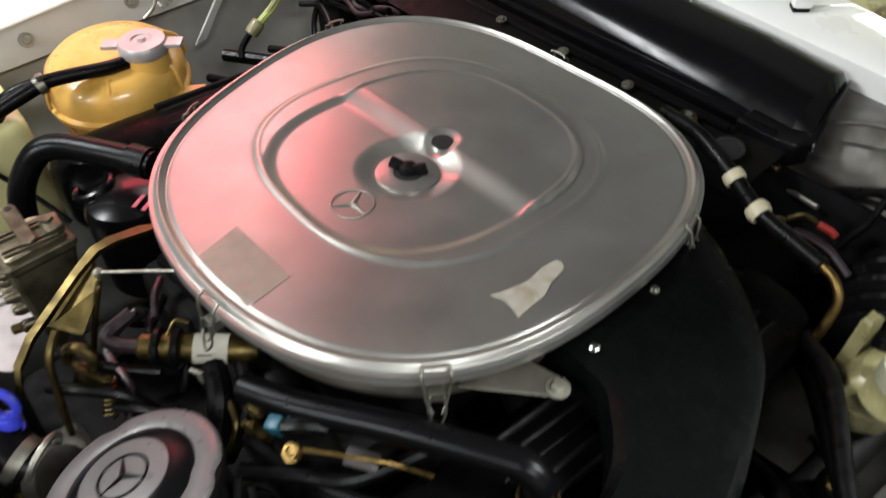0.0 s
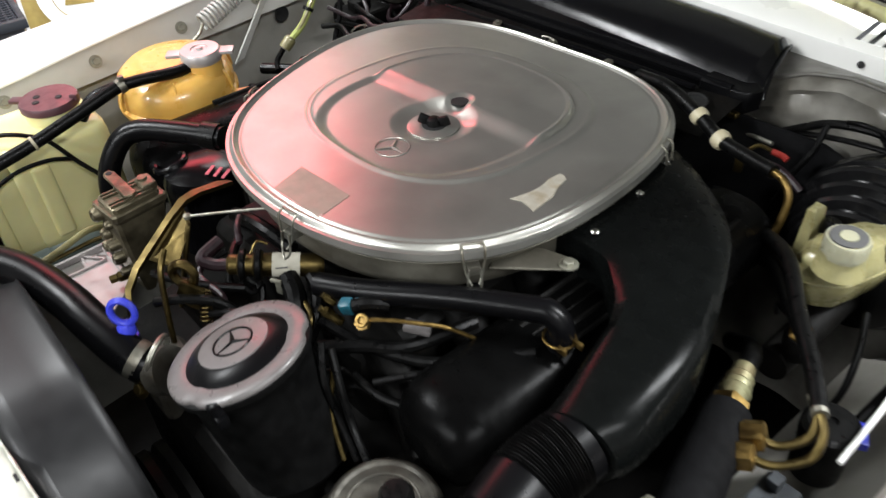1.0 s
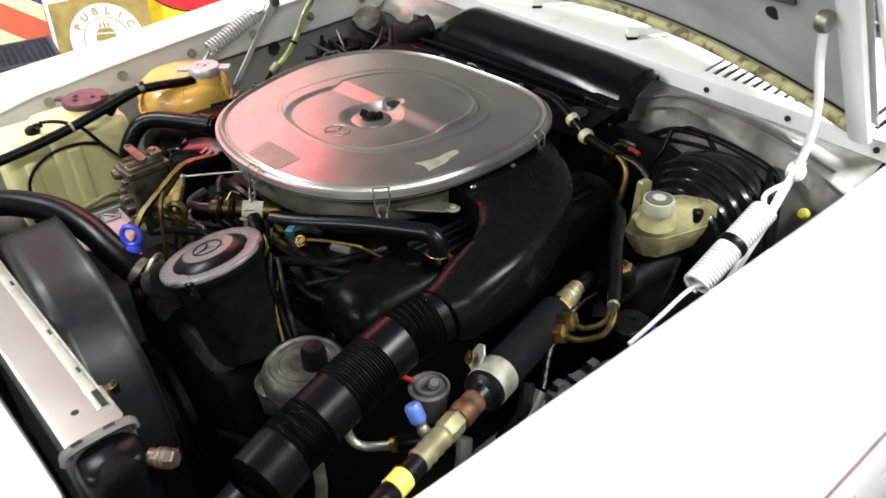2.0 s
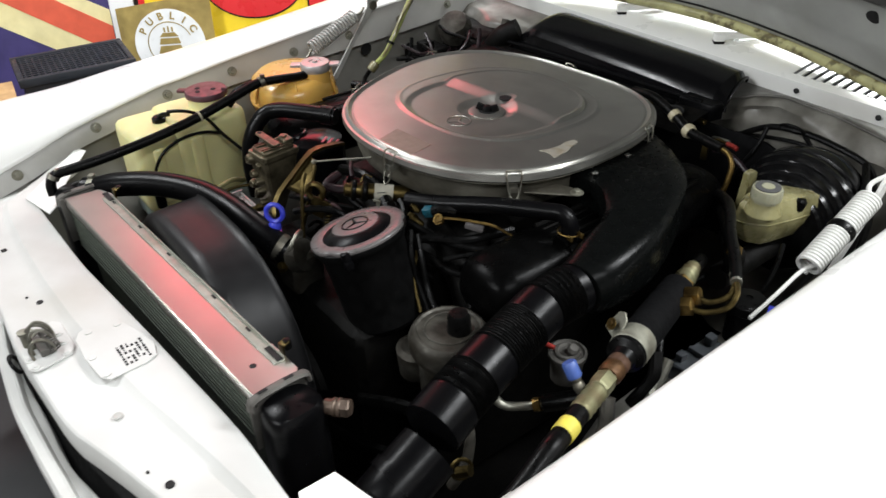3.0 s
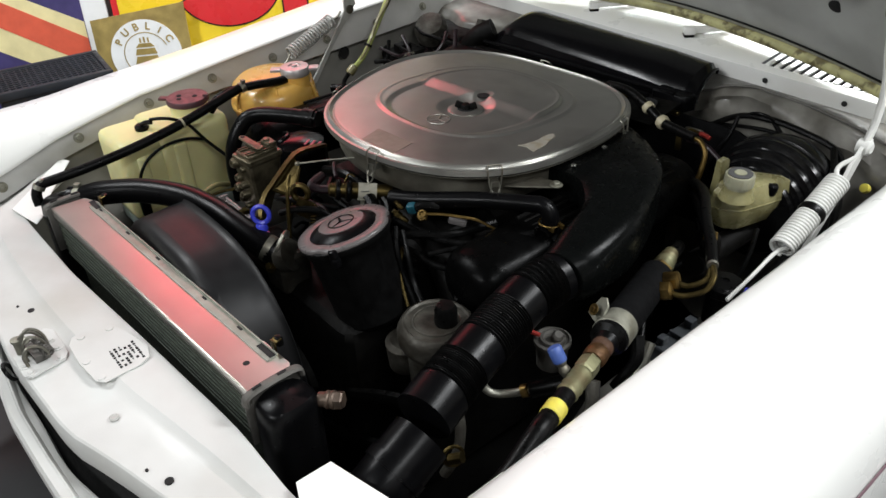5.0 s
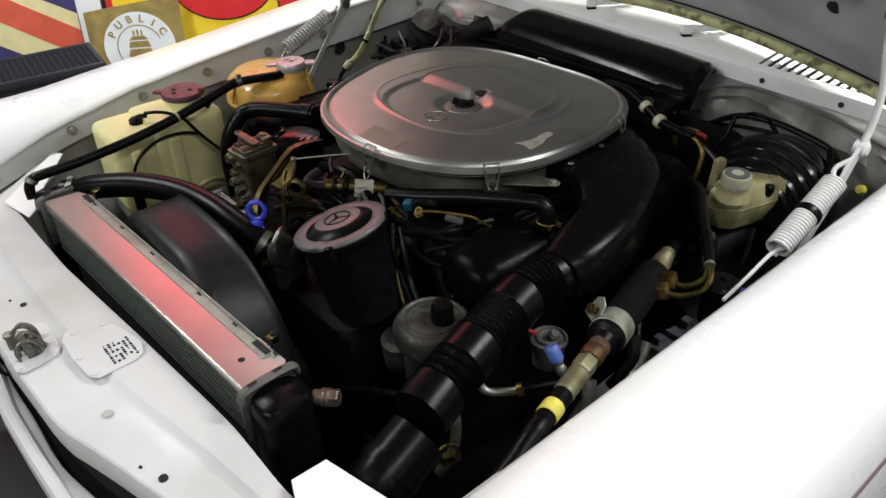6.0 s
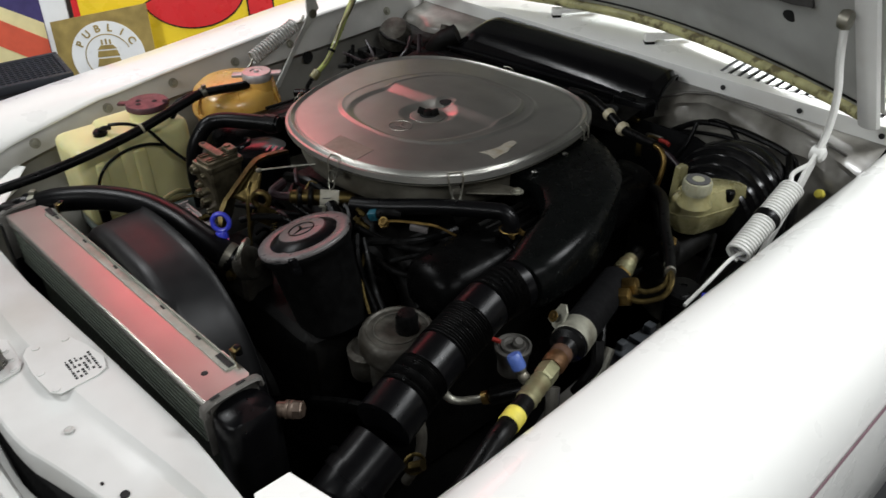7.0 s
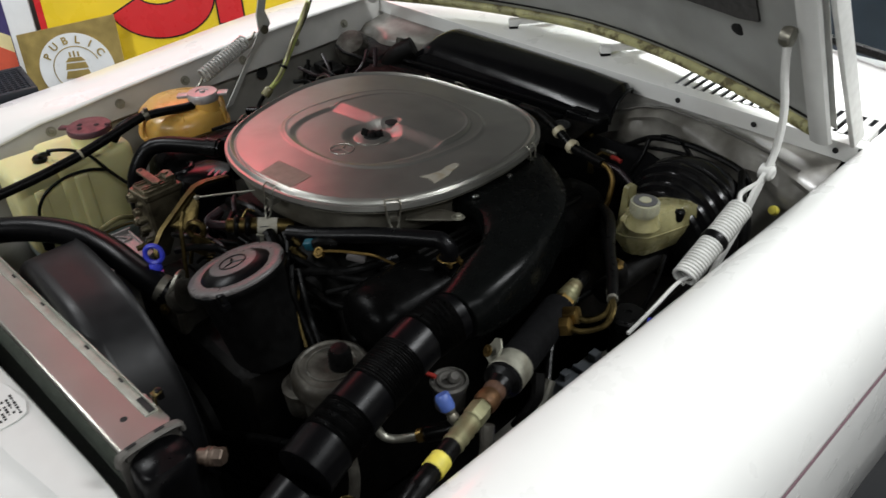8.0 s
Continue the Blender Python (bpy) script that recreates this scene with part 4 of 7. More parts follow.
rings.append([(x, y, 0.8685) for x, y in (rim_pt(2 * math.pi * k / NT, 0.96) for k in range(NT))])
lid = part("lid", loft(rings), "lid", ac, "stamped aluminium lid with a raised rear panel", 32)
pan_rings = []
for r, z in ((0.985, 0.8672), (0.992, 0.8655), (0.985, 0.8635), (0.94, 0.8625), (0.925, 0.858), (0.922, 0.846), (0.918, 0.826), (0.90, 0.812), (0.86, 0.804), (0.5, 0.798), (0.1, 0.797)):
    pan_rings.append([(x, y, z) for x, y in (rim_pt(2 * math.pi * k / 96, r) for k in range(96))])
part("lower_pan", loft(pan_rings), "pan2", ac, "dirty aluminium lower pan", 50)
part("rim_gasket", loft([[(x, y, z) for x, y in (rim_pt(2 * math.pi * k / 96, r) for k in range(96))] for r, z in ((0.985, 0.871), (0.998, 0.869), (0.985, 0.865))]), "rubber", ac, "dark gasket under the lid")
part("vent_hole", lathe([(0.0125, -0.002), (0.0123, 0.0006), (0.0, 0.0006)], (0.009, -0.014, lid_z(0.009, -0.014)), (0, 0, 1), 22), "dark", lid, "dark vent opening")
wz = lid_z(0.019, -0.069)
part("washer", lathe([(0.034, 0.0), (0.034, 0.0015), (0.031, 0.0025), (0, 0.0025)], (0.019, -0.069, wz), (0, 0, 1), 32), "lid", lid, "flat round washer")
part("nut_hole", lathe([(0.0165, 0.0), (0.0160, 0.0032), (0.0, 0.0030)], (0.020, -0.069, wz), (0, 0, 1), 24), "dark", lid, "dark hole round the stud")
nut = part("wing_nut", join(lathe([(0.010, 0), (0.009, 0.008), (0.006, 0.010), (0, 0.010)], (0.020, -0.069, wz + 0.003), (0, 0, 1), 16),
                            box((0.009, -0.076, wz + 0.009), (0.016, 0.006, 0.014), 0.003, (0, 20, 35)), box((0.031, -0.062, wz + 0.009), (0.016, 0.006, 0.014), 0.003, (0, -20, 35))), "nutblack", lid, "black wing nut")


def emblem(c, n, R, h, material, parent, spin=0.0):
    u, v, w = axes_for(n)
    geos = [ring(c, n, R, h, 36, 6)]
    for k in range(3):
        a = spin + 2 * math.pi * k / 3
        d = math.cos(a) * u + math.sin(a) * v
        e = np.cross(w, d)
        c0 = V(c)
        geos.append(loft([[c0 + e * 0.15 * R + w * 0, c0 + w * h * 1.3, c0 - e * 0.15 * R, c0 - w * h], [c0 + d * R * 0.97 + e * 0.02 * R, c0 + d * R * 0.97 + w * h * 0.5, c0 + d * R * 0.97 - e * 0.02 * R, c0 + d * R * 0.97 - w * h]]))
    part("emblem", join(*geos), material, parent)


emblem((0.033, -0.147, lid_z(0.033, -0.147) + 0.0009), (0.02, -0.02, 1), 0.0215, 0.0008, "lid", lid, radians(62))


def film(poly, material, name, label, lift=0.0008):
    """A thin sheet that follows the lid's surface."""
    xs, ys = [p[0] for p in poly], [p[1] for p in poly]
    cx, cy = sum(xs) / len(xs), sum(ys) / len(ys)
    rr = []
    for f in lin(0.02, 1.0, 10):
        pts = []
        for i in range(len(poly)):
            a, b = poly[i], poly[(i + 1) % len(poly)]
            for k in range(6):
                x, y = a[0] + (b[0] - a[0]) * k / 6, a[1] + (b[1] - a[1]) * k / 6
                pts.append((cx + (x - cx) * f, cy + (y - cy) * f))
        rr.append([(x, y, lid_z(x, y) + lift) for x, y in pts])
    rr.append([(x, y, z - lift * 0.8) for x, y, z in rr[-1]])
    part(name, loft(rr), material, lid, label)


film([(0.009, -0.300), (-0.006, -0.253), (0.084, -0.247), (0.094, -0.295)], "lidworn", "label_mark", "dull square where a label was", 0.0006)
film([(0.211, -0.121), (0.215, -0.108), (0.217, -0.094), (0.218, -0.082), (0.213, -0.062), (0.214, -0.044), (0.220, -0.042), (0.227, -0.047), (0.232, -0.068), (0.240, -0.083), (0.242, -0.102), (0.245, -0.119), (0.232, -0.116), (0.224, -0.115), (0.218, -0.118)], "paper", "torn_label", "torn remains of a cream paper label", 0.0009)


def clip(t):
    x, y = rim_pt(t)
    x2, y2 = rim_pt(t + 0.01)
    tg = V((x2 - x, y2 - y, 0))
    tg /= np.linalg.norm(tg)
    no = V((tg[1], -tg[0], 0))
    c = V((x, y, 0))

    def q(a, o, z):
        return c + tg * a + no * o + V((0, 0, z + 0.0075))
    g = part("clip", join(tube([q(-0.011, -0.004, 0.880), q(-0.012, 0.004, 0.873), q(-0.009, 0.006, 0.85), q(-0.004, 0.012, 0.838)], 0.0014, 6, 4), tube([q(0.011, -0.004, 0.880), q(0.012, 0.004, 0.873), q(0.009, 0.006, 0.85), q(0.004, 0.012, 0.838)], 0.0014, 6, 4),
                          tube([q(-0.011, -0.003, 0.8805), q(0.0, -0.002, 0.8815), q(0.011, -0.003, 0.8805)], 0.0014, 6, 3),
                          tube([q(-0.006, 0.008, 0.856), q(-0.007, 0.010, 0.835), q(0.0, 0.014, 0.824), q(0.007, 0.010, 0.835), q(0.006, 0.008, 0.856)], 0.0014, 6, 4)), "steel", ac, "plated wire clip")
    part("clip_plate", loft([[q(a, o, z) for a, o in ((-0.007, -0.012), (0.007, -0.012), (0.007, 0.006), (-0.007, 0.006))] for z in (0.846, 0.856)]), "steel", g)


for tx, ty in ((0.070, -0.325), (0.240, -0.205), (-0.21, -0.19), (-0.275, 0.04), (-0.06, 0.24), (0.26, 0.10)):
    clip(math.atan2(ty - LC[1], tx - LC[0]))
part("mounting_ear", slab([(0.225, -0.150), (0.246, -0.186), (0.300, -0.132), (0.309, -0.120), (0.306, -0.112), (0.296, -0.108), (0.262, -0.118)], 0.840, 0.843, 0.001), "pan2", ac, "aluminium mounting ear")
part("ear_bolt", bolt((0.300, -0.120, 0.843), (0, 0, 1), 0.0065, 0.006), "zinc", ac, "plated bolt")

# the whole housing leans back and towards the far side with the engine
ac.matrix_basis = Matrix.Translation((LC[0], LC[1], 0.871)) @ Euler((-0.044, -0.020, 0)).to_matrix().to_4x4() @ Matrix.Translation((0 - LC[0], -0.05 - LC[1], 0.80 - 0.871))

# ---- intake duct and its corrugated hose ----
duct = thing("intake_duct", (0.42, -0.1, 0.78), "black moulded intake duct from the air cleaner", "duct")


def rsec(p0, p1, top, bot, sq, n=28, tilt=0.0):
    """A rounded section between the plan points p0 and p1."""
    a, b = V((p0[0], p0[1], 0)), V((p1[0], p1[1], 0))
    c, h = (a + b) / 2, (b - a) / 2
    out = []
    for k in range(n):
        t = 2 * math.pi * k / n
        cs, sn = math.cos(t), math.sin(t)
        q = (abs(cs) ** sq + abs(sn) ** sq) ** (-1 / sq)
        out.append(c + h * cs * q + V((0, 0, (top + bot) / 2 + (top - bot) / 2 * sn * q + tilt * cs * q)))
    return out


DUCT = [[V(p) for p in sec] for sec in ([rsec((0.225, -0.095), (0.20, 0.155), 0.862, 0.795, 9, tilt=-0.006), rsec((0.275, -0.096), (0.262, 0.134), 0.866, 0.79, 9, tilt=-0.006), rsec((0.325, -0.098), (0.340, 0.088), 0.869, 0.785, 9, tilt=-0.006), rsec((0.352, -0.116), (0.398, 0.030), 0.873, 0.782, 9, tilt=-0.004),
                    rsec((0.376, -0.140), (0.440, -0.046), 0.875, 0.78, 8, tilt=-0.002), rsec((0.390, -0.165), (0.464, -0.100), 0.874, 0.778, 7), rsec((0.396, -0.190), (0.478, -0.142), 0.872, 0.776, 5.5), rsec((0.401, -0.222), (0.486, -0.190), 0.867, 0.774, 3.8), rsec((0.404, -0.252), (0.490, -0.236), 0.860, 0.773, 2.6), rsec((0.405, -0.274), (0.484, -0.260), 0.855, 0.774, 2.0)])]
columns = [smooth_path([sec[k] for sec in DUCT], 6) for k in range(len(DUCT[0]))]
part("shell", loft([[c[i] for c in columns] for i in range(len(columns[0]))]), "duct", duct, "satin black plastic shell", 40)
part("seam", loft([rsec((0.4005, -0.237), (0.4885, -0.217), 0.8615, 0.7705, 2.7), rsec((0.4005, -0.240), (0.4890, -0.220), 0.8612, 0.7705, 2.6)]), "rubber", duct, "thin joint line")
for x, y in ((0.287, -0.079), (0.272, 0.017), (0.250, 0.095)):
    part("rivet", lathe([(0.005, 0), (0.005, 0.0015), (0.003, 0.003), (0, 0.003)], (x + 0.012, y, 0.8660 + 0.06 * (0.03 - y)), (0, 0, 1), 12), "bright", duct, "bright rivet")
HOSE = [(0.441, -0.262, 0.814), (0.438, -0.32, 0.808), (0.451, -0.39, 0.799), (0.468, -0.47, 0.787), (0.484, -0.532, 0.779)]
hose = thing("intake_hose", (0.47, -0.45, 0.73), "black corrugated intake hose with smooth sleeves", "hose")


path = smooth_path(HOSE, 170)


def hose_piece(a, b, r, ribs=0):
    k0, k1 = int(a * (len(path) - 1)), int(b * (len(path) - 1))
    seg = path[k0:k1 + 1]
    out = []
    for i, (p, (u, v, _)) in enumerate(zip(seg, frames_along(seg))):
        rr = r + (0.0016 * math.cos(2 * math.pi * ribs * i / (len(seg) - 1)) if ribs else 0)
        out.append([p + rr * (math.cos(t) * u + math.sin(t) * v) for t in (2 * math.pi * k / 28 for k in range(28))])
    return loft(out)


for a, b, ribs in ((0.0, 0.06, 0), (0.06, 0.28, 18), (0.28, 0.43, 0), (0.43, 0.63, 16), (0.63, 0.77, 0), (0.77, 0.95, 14), (0.95, 1.0, 0)):
    part("corrugated_section" if ribs else "sleeve", hose_piece(a, b, 0.0375 if ribs else 0.0380, ribs), "rubber" if ribs else "plastic", hose, "finely ribbed rubber section" if ribs else "smooth black sleeve", 70)
end = thing("intake_elbow", (0.49, -0.63, 0.68), "black plastic intake elbow behind the radiator", "hose")
part("cup", tube([(0.482, -0.522, 0.7805), (0.493, -0.562, 0.773)], 0.0395, 28, 4), "plastic", end)
part("elbow", tube([(0.499, -0.572, 0.748), (0.503, -0.605, 0.735), (0.506, -0.645, 0.715), (0.503, -0.70, 0.66)], 0.040, 28, 6), "plastic", end)
part("collar", tube([(0.5035, -0.612, 0.732), (0.5045, -0.625, 0.7262)], 0.0425, 28, 3), "plastic", end)

# ---- radiator ----
rad = thing("radiator", (0, -0.70, 0.30), "aluminium radiator with black plastic end tanks", "radiator")
part("top_plate", slab([(-0.348, -0.738), (0.322, -0.738), (0.325, -0.700), (0.322, -0.678), (0.31, -0.668), (0.245, -0.668), (0.240, -0.673), (-0.27, -0.673), (-0.275, -0.668), (-0.31, -0.668), (-0.34, -0.68)], 0.7835, 0.7855, 0.0006), "alu", rad, "bare aluminium top plate")
part("plate_fold", join(box((-0.012, -0.738, 0.776), (0.668, 0.002, 0.016), 0.0006), box((-0.012, -0.673, 0.780), (0.50, 0.002, 0.014), 0.0006)), "alu", rad)
part("rear_rail", join(box((-0.006, -0.6815, 0.7866), (0.585, 0.015, 0.002), 0.0008), box((-0.006, -0.6735, 0.7885), (0.585, 0.002, 0.006), 0.0006)), "railzinc", rad, "greenish zinc rail on the plate")
for x in (-0.27, -0.16, -0.05, 0.10, 0.20):
    part("slot", box((x, -0.6785, 0.7880), (0.011, 0.0035, 0.0008)), "dark", rad)
part("slot", lathe([(0.005, 0), (0.004, 0.0006), (0, 0.0004)], (0.268, -0.710, 0.7855), (0, 0, 1), 12), "dark", rad)
for k in range(9):
    part("radiator_tube", box((-0.012, -0.729, 0.771 - k * 0.0098), (0.655, 0.018, 0.0050), 0.0015), "fin", rad, "dark green radiator tube")
part("core", box((-0.012, -0.70, 0.54), (0.64, 0.045, 0.47)), "fin", rad, "finned core")
for sgn, x in ((1, 0.352), (-1, -0.386)):
    tk = part("end_tank", loft([[(x + a * f, -0.705 + b * f, z) for a, b in ((math.cos(t) * 0.034 * (abs(math.cos(t)) ** 3 + abs(math.sin(t)) ** 3) ** (-1 / 3), math.sin(t) * 0.040 * (abs(math.cos(t)) ** 3 + abs(math.sin(t)) ** 3) ** (-1 / 3)) for t in (2 * math.pi * k / 24 for k in range(24)))] for z, f in ((0.30, 0.95), (0.70, 1.0), (0.755, 1.0), (0.772, 0.94), (0.779, 0.8), (0.780, 0.1))]), "plastic", rad, "black plastic end tank", 50)
    part("crimp_strip", join(box((x - sgn * 0.034, -0.705, 0.74), (0.005, 0.084, 0.09), 0.002), tube([(x - sgn * 0.028, -0.748, 0.772), (x - sgn * 0.028, -0.742, 0.785), (x - sgn * 0.028, -0.705, 0.788), (x - sgn * 0.028, -0.668, 0.785), (x - sgn * 0.028, -0.662, 0.772)], 0.0045, 8, flat=1.6)), "pan", tk, "crimped metal edge")
    for y in (-0.728, -0.690):
        part("crimp_slot", box((x - sgn * 0.028, y, 0.7925), (0.004, 0.013, 0.0012)), "dark", tk)
SD = V((0.80, 0.58, 0.10))
part("sensor", join(lathe([(0.0105, 0), (0.0105, 0.010), (0.0125, 0.011), (0.0125, 0.014), (0.0110, 0.016), (0.0125, 0.018), (0.0125, 0.021), (0.0110, 0.023)], (0.372, -0.669, 0.762), SD, 20), lathe([(0.0118, 0.022), (0.0122, 0.024), (0.0122, 0.032), (0.0100, 0.034), (0, 0.034)], (0.372, -0.669, 0.762), SD, 6)), "sensor", rad, "tarnished ribbed hex fitting")
for x in (-0.292, 0.272):
    cl = part("retaining_clip", join(box((x, -0.668, 0.791), (0.012, 0.003, 0.020), 0.001), box((x, -0.663, 0.800), (0.013, 0.012, 0.003), 0.001, (20, 0, 0))), "gold", rad, "dull plated retaining clip")
    part("clip_rubber", box((x, -0.659, 0.796), (0.010, 0.010, 0.016), 0.003), "rubber", cl)
    part("clip_slot", box((x - 0.004, -0.678, 0.7884), (0.034, 0.010, 0.001)), "dark", rad)

rad.matrix_basis = Matrix.Translation((-0.2, -0.7, 0)) @ Matrix.Rotation(radians(3.2), 4, "Z") @ Matrix.Translation((0.2, 0.7, 0)) @ Matrix.Translation((0, -0.70, 0.30))

# fan shroud
sh = thing("fan_shroud", (0.0, -0.6, 0.3), "black plastic fan shroud behind the radiator", "shroud")
def shroud_pt(t, k):
    """Rows from the closed front face over a rounded rim and the deep hump to the flared rear edge."""
    f, y = [(0.50, -0.664), (0.80, -0.663), (0.93, -0.661), (0.975, -0.656), (0.995, -0.648), (1.0, -0.638), (1.004, -0.605), (1.008, -0.580), (1.02, -0.571), (1.035, -0.568)][k]
    c, w = math.cos(t), math.sin(t)
    q = (abs(c) ** 2.8 + abs(w) ** 2.8) ** (-1 / 2.8)
    x, z = -0.050 + 0.240 * q * c * f, 0.55 + 0.262 * q * w * f
    return (x, y, z - 0.10 * max(0.0, x - 0.02))


part("front_pan", sheet(shroud_pt, lin(radians(-20), radians(200), 72), range(6), 0.003, (0, 0.5, -0.8)), "shroud", sh, "", 60)
part("fan_ring", sheet(lambda t, k: shroud_pt(t, k + 5), lin(radians(-20), radians(200), 72), range(5), 0.003, (0, 0.5, -0.8)), "shroud", sh, "deep black fan ring with a flared edge", 60)

# ---- expansion tank, washer tank and their hoses ----
ex = thing("expansion_tank", (-0.485, -0.205, 0.736), "amber plastic coolant expansion tank", "tank")
XC = (-0.485, -0.203, -0.014)
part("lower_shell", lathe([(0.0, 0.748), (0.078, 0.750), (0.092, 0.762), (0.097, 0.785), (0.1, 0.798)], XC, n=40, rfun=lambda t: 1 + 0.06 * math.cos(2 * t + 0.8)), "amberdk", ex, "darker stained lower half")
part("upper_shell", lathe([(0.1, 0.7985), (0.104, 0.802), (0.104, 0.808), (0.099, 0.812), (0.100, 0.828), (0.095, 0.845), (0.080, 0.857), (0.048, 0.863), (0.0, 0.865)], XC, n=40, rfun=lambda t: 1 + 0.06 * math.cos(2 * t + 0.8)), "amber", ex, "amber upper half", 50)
for a in (-0.4, 0.6, 1.6, -1.4):
    part("rib", tube([(XC[0] + r * math.cos(a), XC[1] + r * math.sin(a), z + XC[2]) for r, z in ((0.102, 0.815), (0.101, 0.828), (0.095, 0.846), (0.078, 0.859))], 0.003, 6), "amber", ex)
part("neck", lathe([(0.031, 0.84), (0.030, 0.876)], (-0.431, -0.172, -0.016), n=24), "amber", ex)
cp = part("cap", lathe([(0.031, 0.872), (0.0325, 0.875), (0.0325, 0.886), (0.030, 0.890), (0.014, 0.891), (0.013, 0.889), (0.006, 0.889), (0.005, 0.893), (0, 0.893)], (-0.431, -0.172, -0.016), n=32), "capmetal", ex, "pressed metal pressure cap")
part("cap_ear", box((-0.407, -0.138, 0.868), (0.022, 0.022, 0.006), 0.002, (0, 0, 52)), "capmetal", cp)
part("cap_ear", box((-0.455, -0.206, 0.868), (0.022, 0.022, 0.006), 0.002, (0, 0, 52)), "capmetal", cp)
part("tab", slab([(-0.42, -0.14), (-0.405, -0.155), (-0.378, -0.128), (-0.378, -0.112), (-0.39, -0.106), (-0.405, -0.112)], 0.783, 0.796, 0.003), "amber", ex, "moulded mounting tab")
part("tab_hole", lathe([(0.006, 0), (0.005, 0.001), (0, 0.001)], (-0.388, -0.120, 0.796), n=14), "dark", ex)

wt = thing("washer_tank", (-0.50, -0.47, 0.58), "yellowed translucent washer fluid tank", "tank")


def rbox(x0, x1, y0, y1, z0, z1, bev):
    return box(((x0 + x1) / 2, (y0 + y1) / 2, (z0 + z1) / 2), (x1 - x0, y1 - y0, z1 - z0), bev, seg=3)


part("front_body", rbox(-0.585, -0.450, -0.578, -0.478, 0.63, 0.807, 0.022), "washer", wt, "pale yellow front half", 50)
part("rear_body", rbox(-0.585, -0.446, -0.500, -0.338, 0.63, 0.815, 0.022), "washer", wt, "pale yellow rear half", 50)
part("rib", join(rbox(-0.465, -0.442, -0.47, -0.44, 0.65, 0.78, 0.008), rbox(-0.468, -0.445, -0.548, -0.525, 0.65, 0.775, 0.008)), "washer", wt, "", 50)
part("fluid_level", join(rbox(-0.58, -0.4475, -0.492, -0.346, 0.590, 0.645, 0.014), rbox(-0.58, -0.4515, -0.570, -0.485, 0.590, 0.645, 0.014)), "fluid", wt, "bluish fluid in the foot of the tank", 50)
part("filler_neck", lathe([(0.042, 0.81), (0.040, 0.845), (0.038, 0.85)], (-0.510, -0.394, -0.013), n=28), "washer", wt)
wc = part("cap", join(lathe([(0.041, 0.846), (0.044, 0.848), (0.044, 0.856), (0.042, 0.859), (0.0, 0.860)], (-0.510, -0.394, -0.013), n=32), box((-0.545, -0.427, 0.840), (0.03, 0.016, 0.006), 0.002, (0, 0, 45)), box((-0.482, -0.364, 0.845), (0.012, 0.008, 0.012), 0.002, (0, 0, 45))), "capred", wt, "maroon plastic filler cap")
for x, y in ((-0.522, -0.405), (-0.505, -0.412), (-0.498, -0.380)):
    part("cap_hole", lathe([(0.0055, 0), (0.0045, 0.0008), (0, 0.0006)], (x, y - 0.002, 0.8472), n=12), "dark", wc)
pp = part("pump_cap", lathe([(0.014, 0.816), (0.014, 0.828), (0.010, 0.832), (0.0, 0.833)], (-0.505, -0.505, -0.013), n=18), "rubber", wt, "black rubber grommet")
part("spout", tube([(-0.505, -0.505, 0.817), (-0.488, -0.500, 0.826), (-0.476, -0.492, 0.829)], 0.005, 8), "rubber", pp)


def line_thing(name, pts, r, material, label, category="hose", n=10, steps=8):
    return solo(name, tube(pts, r, n, steps), material, label, category)


line_thing("washer_line", [(-0.478, -0.493, 0.834), (-0.462, -0.475, 0.836), (-0.448, -0.455, 0.832), (-0.440, -0.43, 0.815), (-0.425, -0.405, 0.775), (-0.40, -0.375, 0.735), (-0.36, -0.35, 0.70)], 0.0035, "rubber", "thin black washer line over the yellow tank")
line_thing("washer_wire", [(-0.436, -0.405, 0.775), (-0.438, -0.44, 0.787), (-0.438, -0.485, 0.788), (-0.440, -0.525, 0.772), (-0.442, -0.548, 0.745), (-0.444, -0.556, 0.715)], 0.0032, "rubber", "thin black wire down to the washer pump", "cable")
solo("washer_pump", join(box((-0.446, -0.556, 0.700), (0.020, 0.022, 0.034), 0.005), lathe([(0.010, 0), (0.011, 0.04)], (-0.446, -0.556, 0.65))), "rubber", "black washer pump plugged in the tank", "pump")
hs = thing("overflow_hose", (-0.40, -0.45, 0.80), "black rubber overflow hose across the washer tank", "hose")
part("hose", tube([(-0.408, -0.305, 0.874), (-0.407, -0.335, 0.868), (-0.404, -0.40, 0.852), (-0.402, -0.47, 0.836), (-0.400, -0.56, 0.822), (-0.402, -0.65, 0.812), (-0.41, -0.71, 0.806), (-0.418, -0.738, 0.800), (-0.418, -0.75, 0.785), (-0.412, -0.752, 0.765)], 0.0095, 14), "rubber", hs)
part("clamp", join(lathe([(0.0115, -0.005), (0.0115, 0.005)], (-0.407, -0.312, 0.8725), (0, 1, 0.25), 18), box((-0.402, -0.311, 0.886), (0.008, 0.009, 0.008), 0.002)), "steel", hs, "small screw clamp")
part("clamp", join(lathe([(0.0115, -0.004), (0.0115, 0.004)], (-0.418, -0.742, 0.797), (0, 0.6, 0.8), 18), box((-0.414, -0.735, 0.810), (0.007, 0.008, 0.007), 0.002)), "steel", hs, "small screw clamp")
part("cable_tie", lathe([(0.0108, -0.002), (0.0108, 0.002)], (-0.4025, -0.455, 0.839), (0, 1, 0.2), 16), "cream", hs, "white cable tie")
h2 = thing("filler_hose", (-0.45, -0.28, 0.84), "black hose from the expansion tank neck", "hose")
